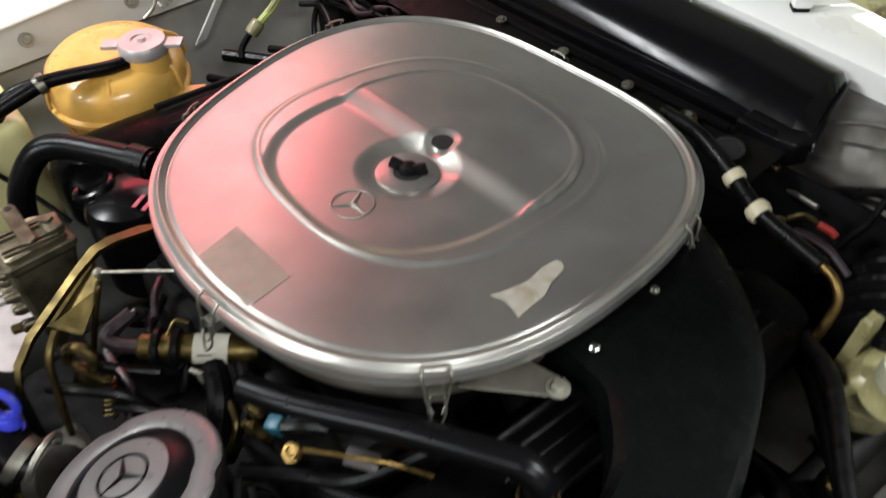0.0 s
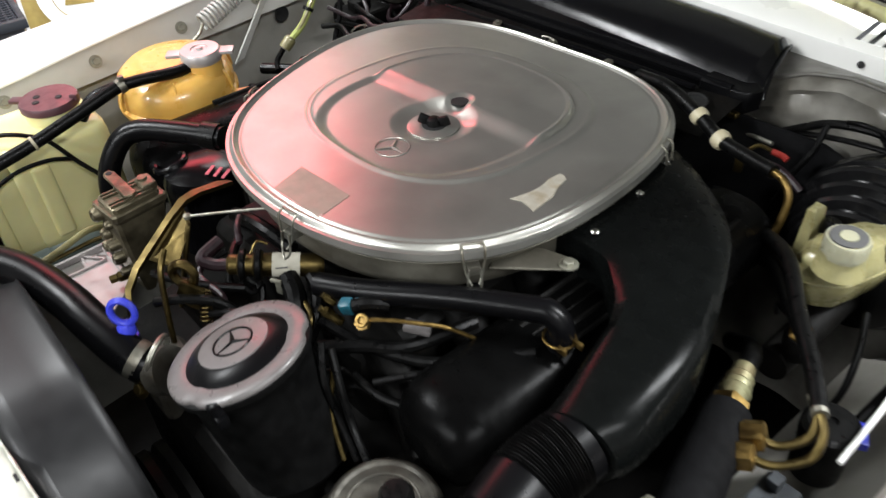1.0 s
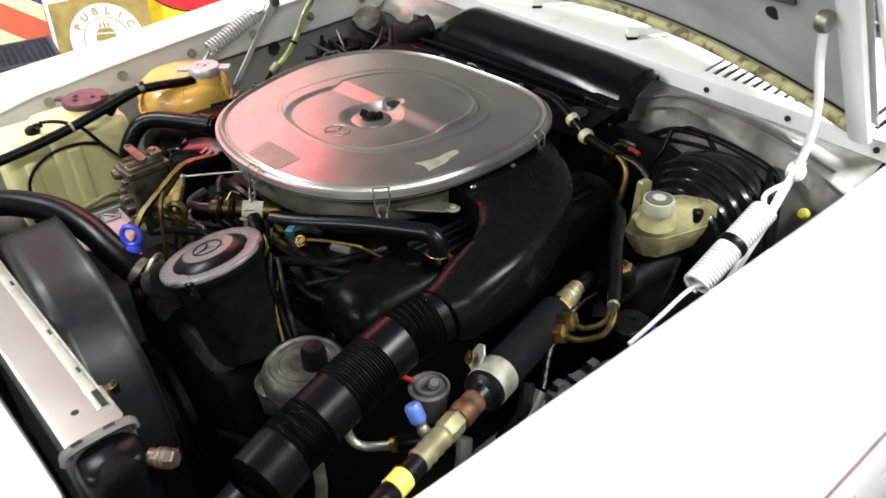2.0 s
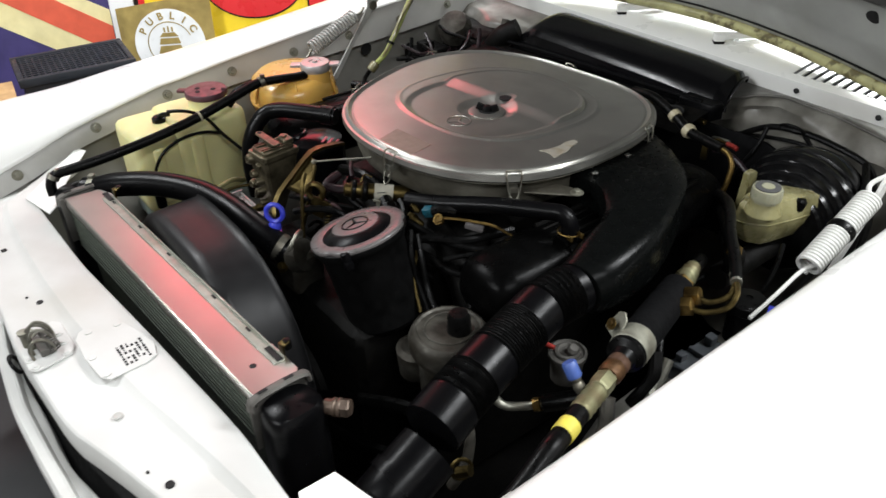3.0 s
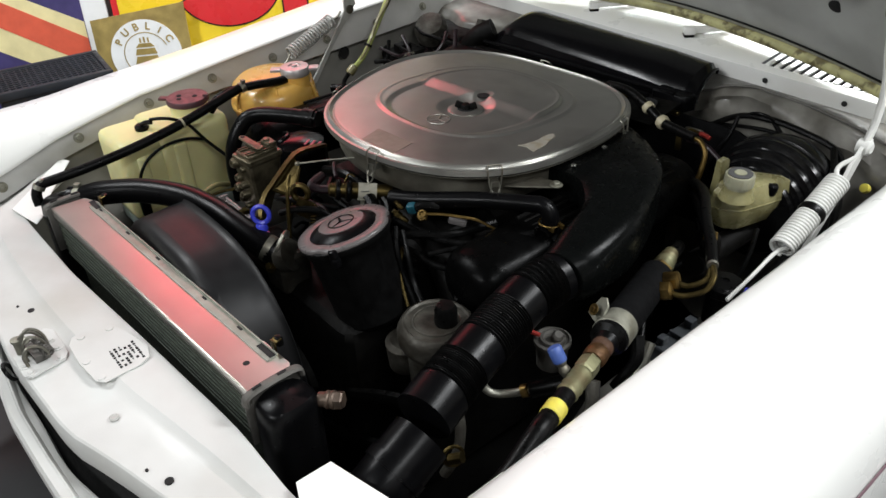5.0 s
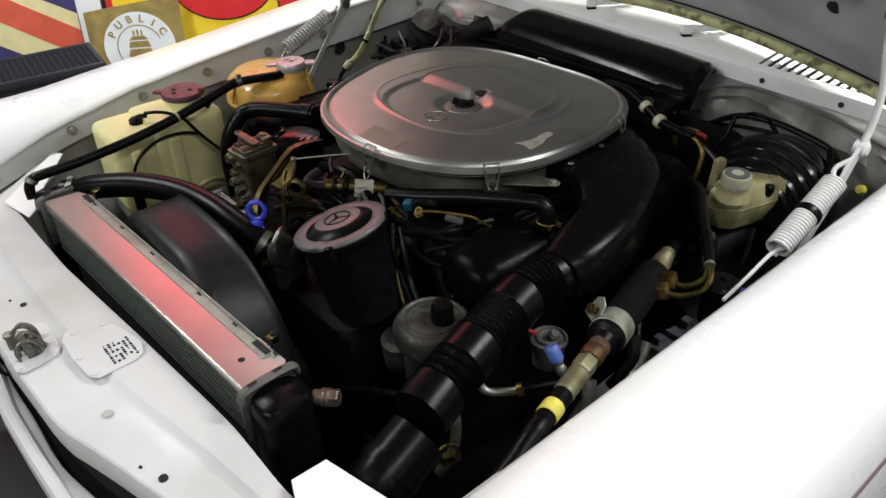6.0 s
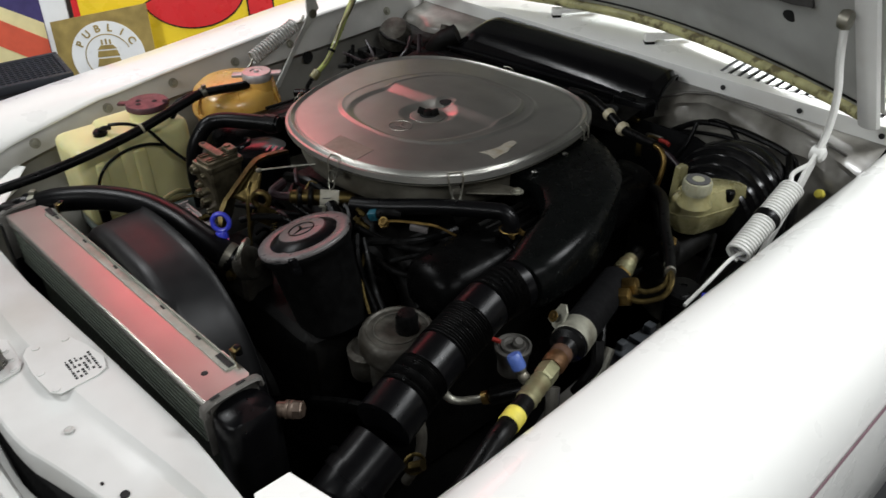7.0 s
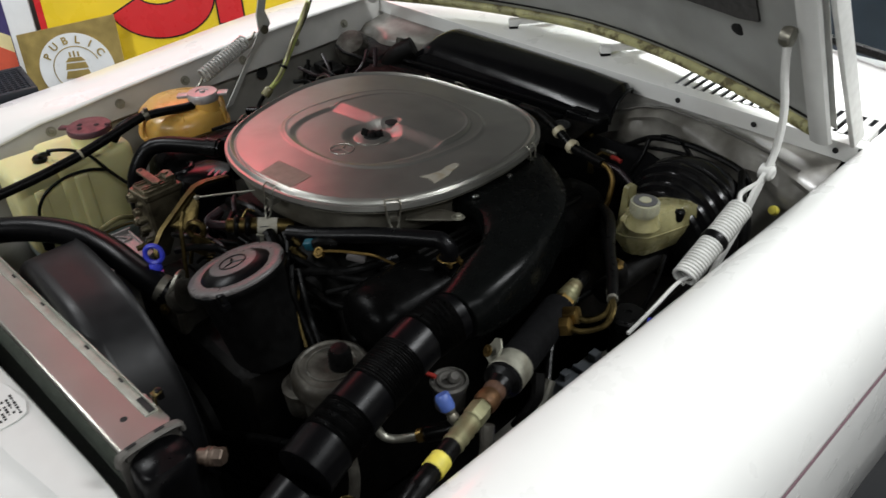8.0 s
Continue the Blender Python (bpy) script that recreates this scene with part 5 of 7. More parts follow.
part("hose", tube([(-0.430, -0.185, 0.851), (-0.424, -0.222, 0.855), (-0.432, -0.28, 0.859), (-0.442, -0.325, 0.856), (-0.450, -0.352, 0.845), (-0.460, -0.37, 0.82)], 0.0092, 14), "rubber", h2)

uh = thing("upper_radiator_hose", (-0.2, -0.6, 0.76), "thick black upper radiator hose", "hose")
part("hose", tube([(-0.388, -0.700, 0.770), (-0.370, -0.683, 0.772), (-0.335, -0.652, 0.785), (-0.27, -0.600, 0.795), (-0.19, -0.556, 0.797), (-0.11, -0.535, 0.793), (-0.05, -0.525, 0.783), (0.01, -0.51, 0.765), (0.03, -0.49, 0.745)], 0.0228, 20), "plastic", uh)
part("clamp", join(lathe([(0.0235, -0.006), (0.0240, 0), (0.0235, 0.006)], (-0.373, -0.686, 0.771), (0.7, 0.62, 0.12), 24), box((-0.376, -0.686, 0.797), (0.012, 0.012, 0.008), 0.003, (0, 0, 40))), "zinc", uh, "bright worm clamp")
part("clamp", lathe([(0.0235, -0.006), (0.0240, 0), (0.0235, 0.006)], (0.012, -0.508, 0.764), (0.75, 0.5, -0.45), 24), "steel", uh, "bright worm clamp")
part("stub", tube([(-0.41, -0.722, 0.755), (-0.398, -0.710, 0.765), (-0.383, -0.696, 0.770)], 0.018, 16), "plastic", uh, "black tank outlet")

# ---- engine ----
eng = thing("engine", (0.05, -0.1, 0.25), "greasy black V8 engine under the air cleaner", "engine")
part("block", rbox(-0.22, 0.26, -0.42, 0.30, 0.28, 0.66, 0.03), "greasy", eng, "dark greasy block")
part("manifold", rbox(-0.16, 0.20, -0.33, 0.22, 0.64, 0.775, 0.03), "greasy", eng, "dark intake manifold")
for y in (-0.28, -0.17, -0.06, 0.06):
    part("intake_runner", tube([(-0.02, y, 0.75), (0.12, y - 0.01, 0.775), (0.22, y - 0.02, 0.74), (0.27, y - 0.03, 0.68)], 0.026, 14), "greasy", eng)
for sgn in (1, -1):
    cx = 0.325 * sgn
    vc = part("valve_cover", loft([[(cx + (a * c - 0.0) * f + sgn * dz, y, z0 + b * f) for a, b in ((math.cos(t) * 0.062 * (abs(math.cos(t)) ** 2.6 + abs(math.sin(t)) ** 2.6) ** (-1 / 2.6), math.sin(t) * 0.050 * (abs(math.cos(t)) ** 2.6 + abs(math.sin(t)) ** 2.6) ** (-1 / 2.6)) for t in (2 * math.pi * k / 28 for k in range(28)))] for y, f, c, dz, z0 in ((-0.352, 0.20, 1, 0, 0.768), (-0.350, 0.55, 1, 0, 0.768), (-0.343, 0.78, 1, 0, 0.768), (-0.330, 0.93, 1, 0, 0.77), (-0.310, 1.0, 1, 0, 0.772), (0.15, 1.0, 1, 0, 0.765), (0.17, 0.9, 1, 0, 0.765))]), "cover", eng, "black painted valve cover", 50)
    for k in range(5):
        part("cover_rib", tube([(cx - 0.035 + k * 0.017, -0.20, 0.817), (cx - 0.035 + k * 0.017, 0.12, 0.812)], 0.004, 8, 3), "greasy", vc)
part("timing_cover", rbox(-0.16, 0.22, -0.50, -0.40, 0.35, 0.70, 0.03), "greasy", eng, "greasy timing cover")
part("pulley", lathe([(0.10, 0), (0.10, 0.012), (0.092, 0.018), (0.10, 0.024), (0.10, 0.036), (0.03, 0.04)], (0.03, -0.55, 0.50), (0, 1, 0), 32), "greasy", eng, "dark crank pulley")
part("belt", tube([(0.12, -0.53, 0.52), (0.24, -0.52, 0.60), (0.36, -0.51, 0.67), (0.43, -0.50, 0.69)], 0.008, 8, flat=1.6), "rubber", eng, "black drive belt")
part("belt", tube([(0.10, -0.535, 0.46), (0.26, -0.53, 0.52), (0.42, -0.51, 0.60)], 0.008, 8, flat=1.6), "rubber", eng, "black drive belt")
part("fan_hub", lathe([(0.06, 0), (0.06, 0.02), (0.045, 0.04), (0.02, 0.05)], (-0.02, -0.60, 0.50), (0, 1, 0), 24), "greasy", eng)
for a in (0.3, 1.55, 2.8, 4.0, 5.3):
    part("fan_blade", box((-0.02 + 0.15 * math.cos(a), -0.585, 0.50 + 0.15 * math.sin(a)), (0.20, 0.01, 0.06), 0.003, (25, -math.degrees(a), 0)), "plastic", eng, "black fan blade")

# power steering reservoir
PA = V((-0.26, -0.134, 1.0)) / np.linalg.norm((-0.26, -0.134, 1.0))
PC = V((0.149, -0.440, 0.838))
ps = thing("power_steering_reservoir", tuple(PC - PA * 0.16), "black power steering reservoir with a grey cap", "reservoir")
part("can", lathe([(0.055, -0.16), (0.063, -0.15), (0.066, -0.03), (0.070, -0.02), (0.073, -0.014), (0.0755, -0.010), (0.0755, -0.004), (0.072, -0.002)], PC, PA, 48), "foamless", ps, "black can")


def lug(t):
    return 1 - 0.055 * math.exp(-(((t - 0.9) % (2 * math.pi / 3)) - math.pi / 3) ** 2 / 0.012)


cp = part("cap", lathe([(0.074, -0.006), (0.0755, -0.002), (0.0750, 0.001), (0.073, 0.0025), (0.057, 0.003), (0.055, 0.002)], PC, PA, 72, lug), "capgrey", ps, "weathered grey cap rim", 50)
part("cap_cone", lathe([(0.0555, 0.0015), (0.054, 0.003), (0.040, 0.010), (0.037, 0.0105)], PC, PA, 48), "plastic", cp, "dark sloping ring")
part("cap_disc", lathe([(0.0375, 0.009), (0.037, 0.0115), (0.035, 0.012), (0, 0.012)], PC, PA, 48), "capgrey", cp, "grey centre disc")
emblem(tuple(PC + PA * 0.0124), tuple(PA), 0.0205, 0.0012, "plastic", cp, radians(100))
part("wing", join(lathe([(0.009, 0), (0.009, 0.012), (0.006, 0.014)], PC + PA * -0.004 + V((0.050, -0.050, -0.002)), PA, 14), box(tuple(PC + V((0.055, -0.052, -0.012))), (0.016, 0.012, 0.014), 0.003)), "plastic", ps, "small moulded lug")

# dipstick, brackets and the small hardware in front of the air cleaner
dp = thing("oil_dipstick", (0.0, -0.505, 0.70), "engine oil dipstick with a blue ring handle", "dipstick")
part("ring_handle", join(ring((-0.014, -0.499, 0.815), (0.66, -0.72, 0.22), 0.0145, 0.0042, 24, 8), lathe([(0.008, 0.798), (0.0105, 0.802), (0.0105, 0.810), (0.007, 0.815)], (-0.013, -0.502, -0.015), n=16), lathe([(0.0105, 0.790), (0.0105, 0.796)], (-0.013, -0.502, -0.015), n=16)), "blue", dp, "blue plastic ring handle")
part("tube", tube([(-0.013, -0.502, 0.778), (-0.008, -0.501, 0.74), (0.01, -0.495, 0.68)], 0.011, 12), "rubber", dp, "dark guide tube")
th = thing("thermostat_housing", (0.02, -0.49, 0.68), "dirty cast thermostat housing", "housing")
part("body", join(rbox(-0.015, 0.05, -0.51, -0.45, 0.68, 0.755, 0.015), lathe([(0.028, 0), (0.028, 0.02)], (0.03, -0.495, 0.75), (0.6, 0.4, 0.3), 18)), "cast", th)
part("bolt", bolt((0.035, -0.52, 0.745), (0.2, -0.8, 0.5), 0.007, 0.007), "gold", th)
part("outlet_clamp", ring((0.028, -0.49, 0.772), (0.75, 0.55, -0.3), 0.022, 0.0035, 24, 8), "steel", th, "bright hose clamp")
lb = thing("lifting_bracket", (0.0, -0.43, 0.74), "yellow plated engine lifting eye", "bracket")
part("eye", join(ring((-0.004, -0.425, 0.832), (0.60, -0.78, 0.1), 0.0135, 0.0055, 24, 8), box((0.006, -0.428, 0.808), (0.030, 0.006, 0.034), 0.002, (0, 25, 40)), tube([(-0.020, -0.432, 0.862), (-0.006, -0.447, 0.848), (-0.001, -0.454, 0.815), (0.004, -0.462, 0.76), (0.006, -0.465, 0.70)], 0.0036, 8)), "gold", lb)
yb = thing("throttle_bracket", (-0.10, -0.37, 0.74), "dull yellow plated throttle linkage bracket", "bracket")
part("arm", loft([[V(p) + V((0.0055 * s * w, 0.003 * s * w, q)) for s, q in ((-1, -0.003), (1, -0.003), (1, 0.003), (-1, 0.003))] for p, w in (((-0.119, -0.300, 0.838), 0.8), ((-0.120, -0.310, 0.840), 1.2), ((-0.123, -0.345, 0.842), 1.1), ((-0.122, -0.364, 0.840), 0.9), ((-0.113, -0.388, 0.832), 0.7), ((-0.098, -0.420, 0.820), 0.7), ((-0.080, -0.455, 0.808), 0.7), ((-0.064, -0.476, 0.796), 0.7), ((-0.052, -0.486, 0.772), 0.6))]), "gold", yb)
part("web", loft([[V(p) + V((0, 0, q)) for p in ((-0.118, -0.368, 0.836), (-0.088, -0.374, 0.827), (-0.070, -0.412, 0.790), (-0.088, -0.436, 0.806))] for q in (-0.001, 0.001)]), "gold", yb, "olive plated bracket plate")
part("rod", tube([(-0.100, -0.372, 0.832), (-0.055, -0.325, 0.840), (0.0, -0.27, 0.848)], 0.0017, 8), "steel", yb, "thin steel rod")
part("rod", tube([(-0.090, -0.376, 0.829), (-0.084, -0.382, 0.822), (-0.080, -0.402, 0.775), (-0.079, -0.420, 0.725)], 0.0036, 8), "gold", yb)
part("ball", lathe([(0.0, -0.005), (0.005, -0.002), (0.005, 0.002), (0, 0.005)], (-0.100, -0.372, 0.832), n=12), "zinc", yb)

wr = thing("actuator_box", (-0.175, -0.41, 0.70), "grimy cast actuator box with a lever and ribs on top", "actuator")


def wsec(z, y0, y1, x0=-0.203, x1=-0.150, c=0.004):
    """A chamfered rectangle, slightly turned, that the cast body is drawn through."""
    out = []
    for x, y in ((x0 + c, y0), (x1 - c, y0), (x1, y0 + c), (x1, y1 - c), (x1 - c, y1), (x0 + c, y1), (x0, y1 - c), (x0, y0 + c)):
        out.append((-0.176 + (x + 0.176) * 0.985 - (y + 0.41) * 0.10, -0.41 + (y + 0.41) * 0.985 + (x + 0.176) * 0.10, z))
    return out


part("housing", loft([wsec(0.715, -0.440, -0.425), wsec(0.742, -0.443, -0.410), wsec(0.775, -0.445, -0.394), wsec(0.806, -0.446, -0.382), wsec(0.828, -0.446, -0.376), wsec(0.834, -0.449, -0.373, -0.206, -0.147),
                      wsec(0.841, -0.449, -0.373, -0.206, -0.147), wsec(0.8425, -0.447, -0.375, -0.204, -0.149)]), "actu", wr, "wedge-shaped cast body", 25)
part("top_plate", loft([wsec(0.8425, -0.443, -0.379, -0.200, -0.153), wsec(0.8475, -0.443, -0.379, -0.200, -0.153), wsec(0.8485, -0.441, -0.381, -0.198, -0.155)]), "actu", wr, "pressed top plate", 25)
for x in (-0.192, -0.185, -0.166, -0.159):
    part("top_rib", rbox(x - 0.0014, x + 0.0014, -0.440, -0.384, 0.848, 0.8515, 0.0008), "actu", wr)
part("top_boss", join(rbox(-0.188, -0.160, -0.396, -0.376, 0.848, 0.858, 0.004), lathe([(0.007, 0.856), (0.006, 0.861), (0, 0.861)], (-0.178, -0.388, 0), n=14)), "actu", wr)
arm = part("rocker_arm", join(slab([(-0.222, -0.4215), (-0.158, -0.4205), (-0.154, -0.412), (-0.158, -0.404), (-0.222, -0.4065), (-0.2285, -0.410), (-0.2285, -0.418)], 0.8535, 0.8575, 0.0012), rbox(-0.196, -0.170, -0.4205, -0.406, 0.848, 0.854, 0.001)), "actu", wr, "slotted rocker arm")
part("arm_hole", lathe([(0.0042, 0), (0.0038, 0.0006), (0, 0.0004)], (-0.2205, -0.414, 0.8575), (0, 0, 1), 14), "dark", arm)
for x, z, r, h in ((-0.194, 0.826, 0.010, 0.012), (-0.170, 0.820, 0.006, 0.007), (-0.188, 0.798, 0.008, 0.011), (-0.168, 0.790, 0.007, 0.013), (-0.192, 0.777, 0.009, 0.013), (-0.172, 0.768, 0.007, 0.012), (-0.186, 0.754, 0.007, 0.010), (-0.168, 0.746, 0.006, 0.010)):
    part("boss", lathe([(r, -0.008), (r, h * 0.6), (r * 0.75, h), (r * 0.4, h), (r * 0.35, h * 0.6), (0, h * 0.6)], (x, -0.446, z), (0.05, -1, 0.12), 14), "actu", wr)
for y, z in ((-0.432, 0.80), (-0.425, 0.768), (-0.436, 0.745)):
    part("side_lug", lathe([(0.008, -0.004), (0.009, 0.006), (0.006, 0.012), (0.003, 0.012), (0.003, 0.008), (0, 0.008)], (-0.206, y, z), (-1, -0.2, 0.1), 14), "actu", wr)
part("stain", lathe([(0.006, 0), (0.005, 0.001), (0, 0.001)], (-0.1535, -0.388, 0.818), (1, 0.1, 0), 14), "gold", wr, "yellowed screw plug")
part("fitting", lathe([(0.008, 0), (0.008, 0.012), (0.006, 0.014), (0.006, 0.024)], (-0.185, -0.445, 0.728), (-0.3, -0.9, -0.1), 6), "gold", wr)
part("canister", lathe([(0.022, -0.010), (0.029, -0.004), (0.031, 0.010), (0.028, 0.024), (0.016, 0.032), (0.0, 0.034)], (-0.209, -0.404, 0.800), (-1.0, -0.1, 0.1), 28), "cream", wr, "dirty cream canister")
sh_ = thing("side_hose", (-0.3, -0.36, 0.68), "black moulded hose into the air cleaner", "hose")
part("collar", tube([(-0.205, -0.265, 0.852), (-0.225, -0.278, 0.853)], 0.0185, 18, 3), "rubber", sh_, "thicker rubber collar")
part("hose", tube([(-0.20, -0.262, 0.852), (-0.255, -0.298, 0.853), (-0.305, -0.333, 0.850), (-0.322, -0.36, 0.838), (-0.325, -0.388, 0.80), (-0.322, -0.40, 0.75), (-0.315, -0.40, 0.68)], 0.0155, 18, 8), "plastic", sh_)
bx = thing("black_canister", (-0.24, -0.30, 0.70), "black round canister with faded red print", "canister")
part("body", lathe([(0.055, 0.68), (0.055, 0.79), (0.05, 0.803), (0.03, 0.81), (0.0, 0.811)], (-0.235, -0.292, 0), n=32), "gloss", bx)
part("collar", ring((-0.27, -0.32, 0.805), (-0.2, -0.2, 1), 0.022, 0.005, 24, 8), "gloss", bx)
for k in range(3):
    part("print_bar", box((-0.205 + k * 0.012, -0.290 + k * 0.006, 0.8105), (0.005, 0.022, 0.0012), 0, (0, 0, 35)), "pinkink", bx, "faded red print bar")
tr = thing("side_tray", (-0.24, -0.49, 0.70), "bright pressed metal tray with a ribbed edge beside the tank", "tray")
part("sheet", slab([(-0.290, -0.545), (-0.290, -0.440), (-0.190, -0.440), (-0.150, -0.488), (-0.200, -0.545)], 0.705, 0.709, 0.001), "capmetal", tr)
part("rim", join(rbox(-0.290, -0.285, -0.545, -0.440, 0.708, 0.718, 0.002), rbox(-0.260, -0.257, -0.525, -0.452, 0.708, 0.713, 0.001), rbox(-0.288, -0.258, -0.478, -0.475, 0.708, 0.713, 0.001), rbox(-0.288, -0.258, -0.526, -0.523, 0.708, 0.713, 0.001), rbox(-0.288, -0.200, -0.447, -0.443, 0.708, 0.714, 0.001),
                 box((-0.272, -0.462, 0.711), (0.034, 0.003, 0.005), 0.001, (0, 0, 40))), "capmetal", tr, "raised ribs")
# Pocket shade put into darker flat patches on the tray.
part("slot", join(box((-0.272, -0.500, 0.7095), (0.022, 0.040, 0.001)), box((-0.270, -0.456, 0.7095), (0.014, 0.012, 0.001), 0, (0, 0, 40))), "pan", tr, "darker flat patch for the shade of a pressed pocket")
part("edge_rod", tube([(-0.300, -0.545, 0.716), (-0.299, -0.50, 0.719), (-0.298, -0.445, 0.721), (-0.290, -0.42, 0.720)], 0.0032, 8), "gold", tr, "yellow plated edge rod")
line_thing("overflow_tube", [(-0.296, -0.525, 0.724), (-0.302, -0.49, 0.728), (-0.311, -0.450, 0.732), (-0.318, -0.420, 0.720)], 0.005, "resin", "thin yellowed tube beside the tank")

sv = thing("warm_up_valve", (0.02, -0.35, 0.78), "yellow plated valve with a paper label", "valve")
a, b = V((0.008, -0.378, 0.825)), V((0.072, -0.288, 0.810))
w = (b - a) / np.linalg.norm(b - a)
L = float(np.linalg.norm(b - a))
part("body", lathe([(0.008, 0), (0.012, 0.003), (0.012, 0.012), (0.0155, 0.014), (0.0155, 0.020), (0.013, 0.022), (0.013, 0.030), (0.0165, 0.032), (0.0165, 0.040), (0.014, 0.042), (0.014, L * 0.92), (0.010, L)], a, w, 24), "gold", sv)
part("label", lathe([(0.0146, 0.052), (0.0146, 0.084)], a, w, 24), "paper", sv, "stained paper label")
part("label_print", join(*[box(tuple(a + w * 0.066 + V((0.0102 - 0.0005 * k, -0.0092, 0.0072 - 0.005 * k))), (0.014, 0.001, 0.0013), 0, (0, 0, 54)) for k in range(3)]), "ink", sv, "unreadable dark print bars")
for q in (0.014, 0.032):
    part("band", lathe([(0.0165, q), (0.0185, q + 0.002), (0.0185, q + 0.006), (0.0165, q + 0.008)], a, w, 24), "rubber", sv, "black rubber band")
part("connector", tube([a + w * 0.004, a - w * 0.016, a - w * 0.028 + V((-0.006, 0.004, 0.004)), a + V((-0.030, 0.010, 0.012))], 0.0075, 10), "violet", sv, "dark violet boot")
part("spring_clip", tube([a + w * 0.030 + V((0.0, 0.0, 0.016)), a + w * 0.034 + V((-0.008, 0.010, 0.024)), a + w * 0.046 + V((-0.010, 0.010, 0.020))], 0.0016, 6), "gold", sv)

tc_ = thing("temperature_sensor", (0.19, -0.33, 0.80), "teal plugged temperature sensor with brass fittings", "sensor")
part("plug", join(box((0.172, -0.322, 0.836), (0.015, 0.014, 0.016), 0.003, (10, -15, 30)), box((0.181, -0.314, 0.840), (0.010, 0.010, 0.010), 0.002, (20, 10, 10))), "cyan", tc_, "grimy teal plug")
part("boot", tube([(0.178, -0.318, 0.838), (0.190, -0.306, 0.842), (0.202, -0.290, 0.838)], 0.008, 10), "rubber", tc_, "black rubber boot")
part("brass_nut", join(lathe([(0.0085, 0), (0.0085, 0.008)], (0.201, -0.322, 0.832), (0.3, -0.6, 0.7), 6), ring((0.203, -0.326, 0.840), (0.3, -0.6, 0.7), 0.0055, 0.0022, 16, 6)), "brass", tc_, "brass banjo nut")
part("pipe", tube([(0.206, -0.318, 0.838), (0.222, -0.303, 0.838), (0.242, -0.284, 0.835), (0.262, -0.262, 0.828), (0.28, -0.24, 0.81)], 0.0024, 8), "brass", tc_, "thin brass pipe")
for x, y, z, r in ((0.146, -0.328, 0.832, 0.0055), (0.150, -0.336, 0.820, 0.0065), (0.158, -0.330, 0.812, 0.0055)):
    part("fitting", lathe([(r * 0.7, -0.008), (r, -0.006), (r, 0.003), (r * 0.6, 0.006), (r * 0.6, 0.010)], (x, y, z), (-0.4, -0.5, 0.7), 6), "gold", tc_, "tarnished brass fitting")
part("relay", box((0.236, -0.280, 0.822), (0.030, 0.016, 0.008), 0.003, (0, 12, 40)), "capgrey", tc_, "small grey relay")
cpx = thing("breather_pipe", (0.25, -0.25, 0.82), "black breather pipe with a brass spring clip", "pipe")
part("pipe", tube([(0.12, -0.325, 0.835), (0.17, -0.30, 0.842), (0.25, -0.25, 0.855), (0.325, -0.205, 0.862), (0.343, -0.196, 0.862), (0.355, -0.193, 0.850), (0.358, -0.195, 0.825)], 0.0135, 16), "plastic", cpx)
part("spring_clip", join(ring((0.357, -0.196, 0.838), (0, 0.1, 1), 0.0165, 0.0014, 20, 6), box((0.376, -0.190, 0.838), (0.012, 0.004, 0.008), 0.001), box((0.370, -0.206, 0.836), (0.010, 0.004, 0.008), 0.001)), "brass", cpx, "brass spring clip")
for pts, r, m, lab in (
    ([(0.15, -0.345, 0.815), (0.20, -0.325, 0.80), (0.26, -0.29, 0.795), (0.31, -0.245, 0.81), (0.345, -0.215, 0.82)], 0.006, "rubber", "black vacuum hose under the air cleaner"),
    ([(0.19, -0.37, 0.83), (0.21, -0.385, 0.80), (0.225, -0.385, 0.76), (0.26, -0.39, 0.72)], 0.0045, "rubber", "black rubber ignition lead"),
    ([(0.20, -0.365, 0.825), (0.225, -0.375, 0.79), (0.245, -0.38, 0.75), (0.29, -0.39, 0.72)], 0.0045, "rubber", "black rubber ignition lead"),
    ([(0.205, -0.37, 0.80), (0.222, -0.39, 0.76), (0.25, -0.40, 0.72)], 0.003, "gold", "thin yellowish insulated wire"),
    ([(-0.04, -0.36, 0.82), (-0.03, -0.40, 0.80), (0.03, -0.40, 0.80), (0.05, -0.42, 0.77)], 0.004, "violet", "thin dark violet wire"),
    ([(-0.06, -0.33, 0.80), (-0.02, -0.36, 0.80), (0.02, -0.35, 0.78)], 0.006, "rubber", "black hose among the linkage"),
    ([(0.06, -0.33, 0.81), (0.09, -0.34, 0.80), (0.11, -0.36, 0.77)], 0.012, "rubber", "black hose under the air cleaner"),
    ([(-0.13, -0.30, 0.78), (-0.06, -0.30, 0.80), (0.0, -0.29, 0.79)], 0.010, "rubber", "black hose under the air cleaner")):
    line_thing("engine_hose", pts, r, m, lab)
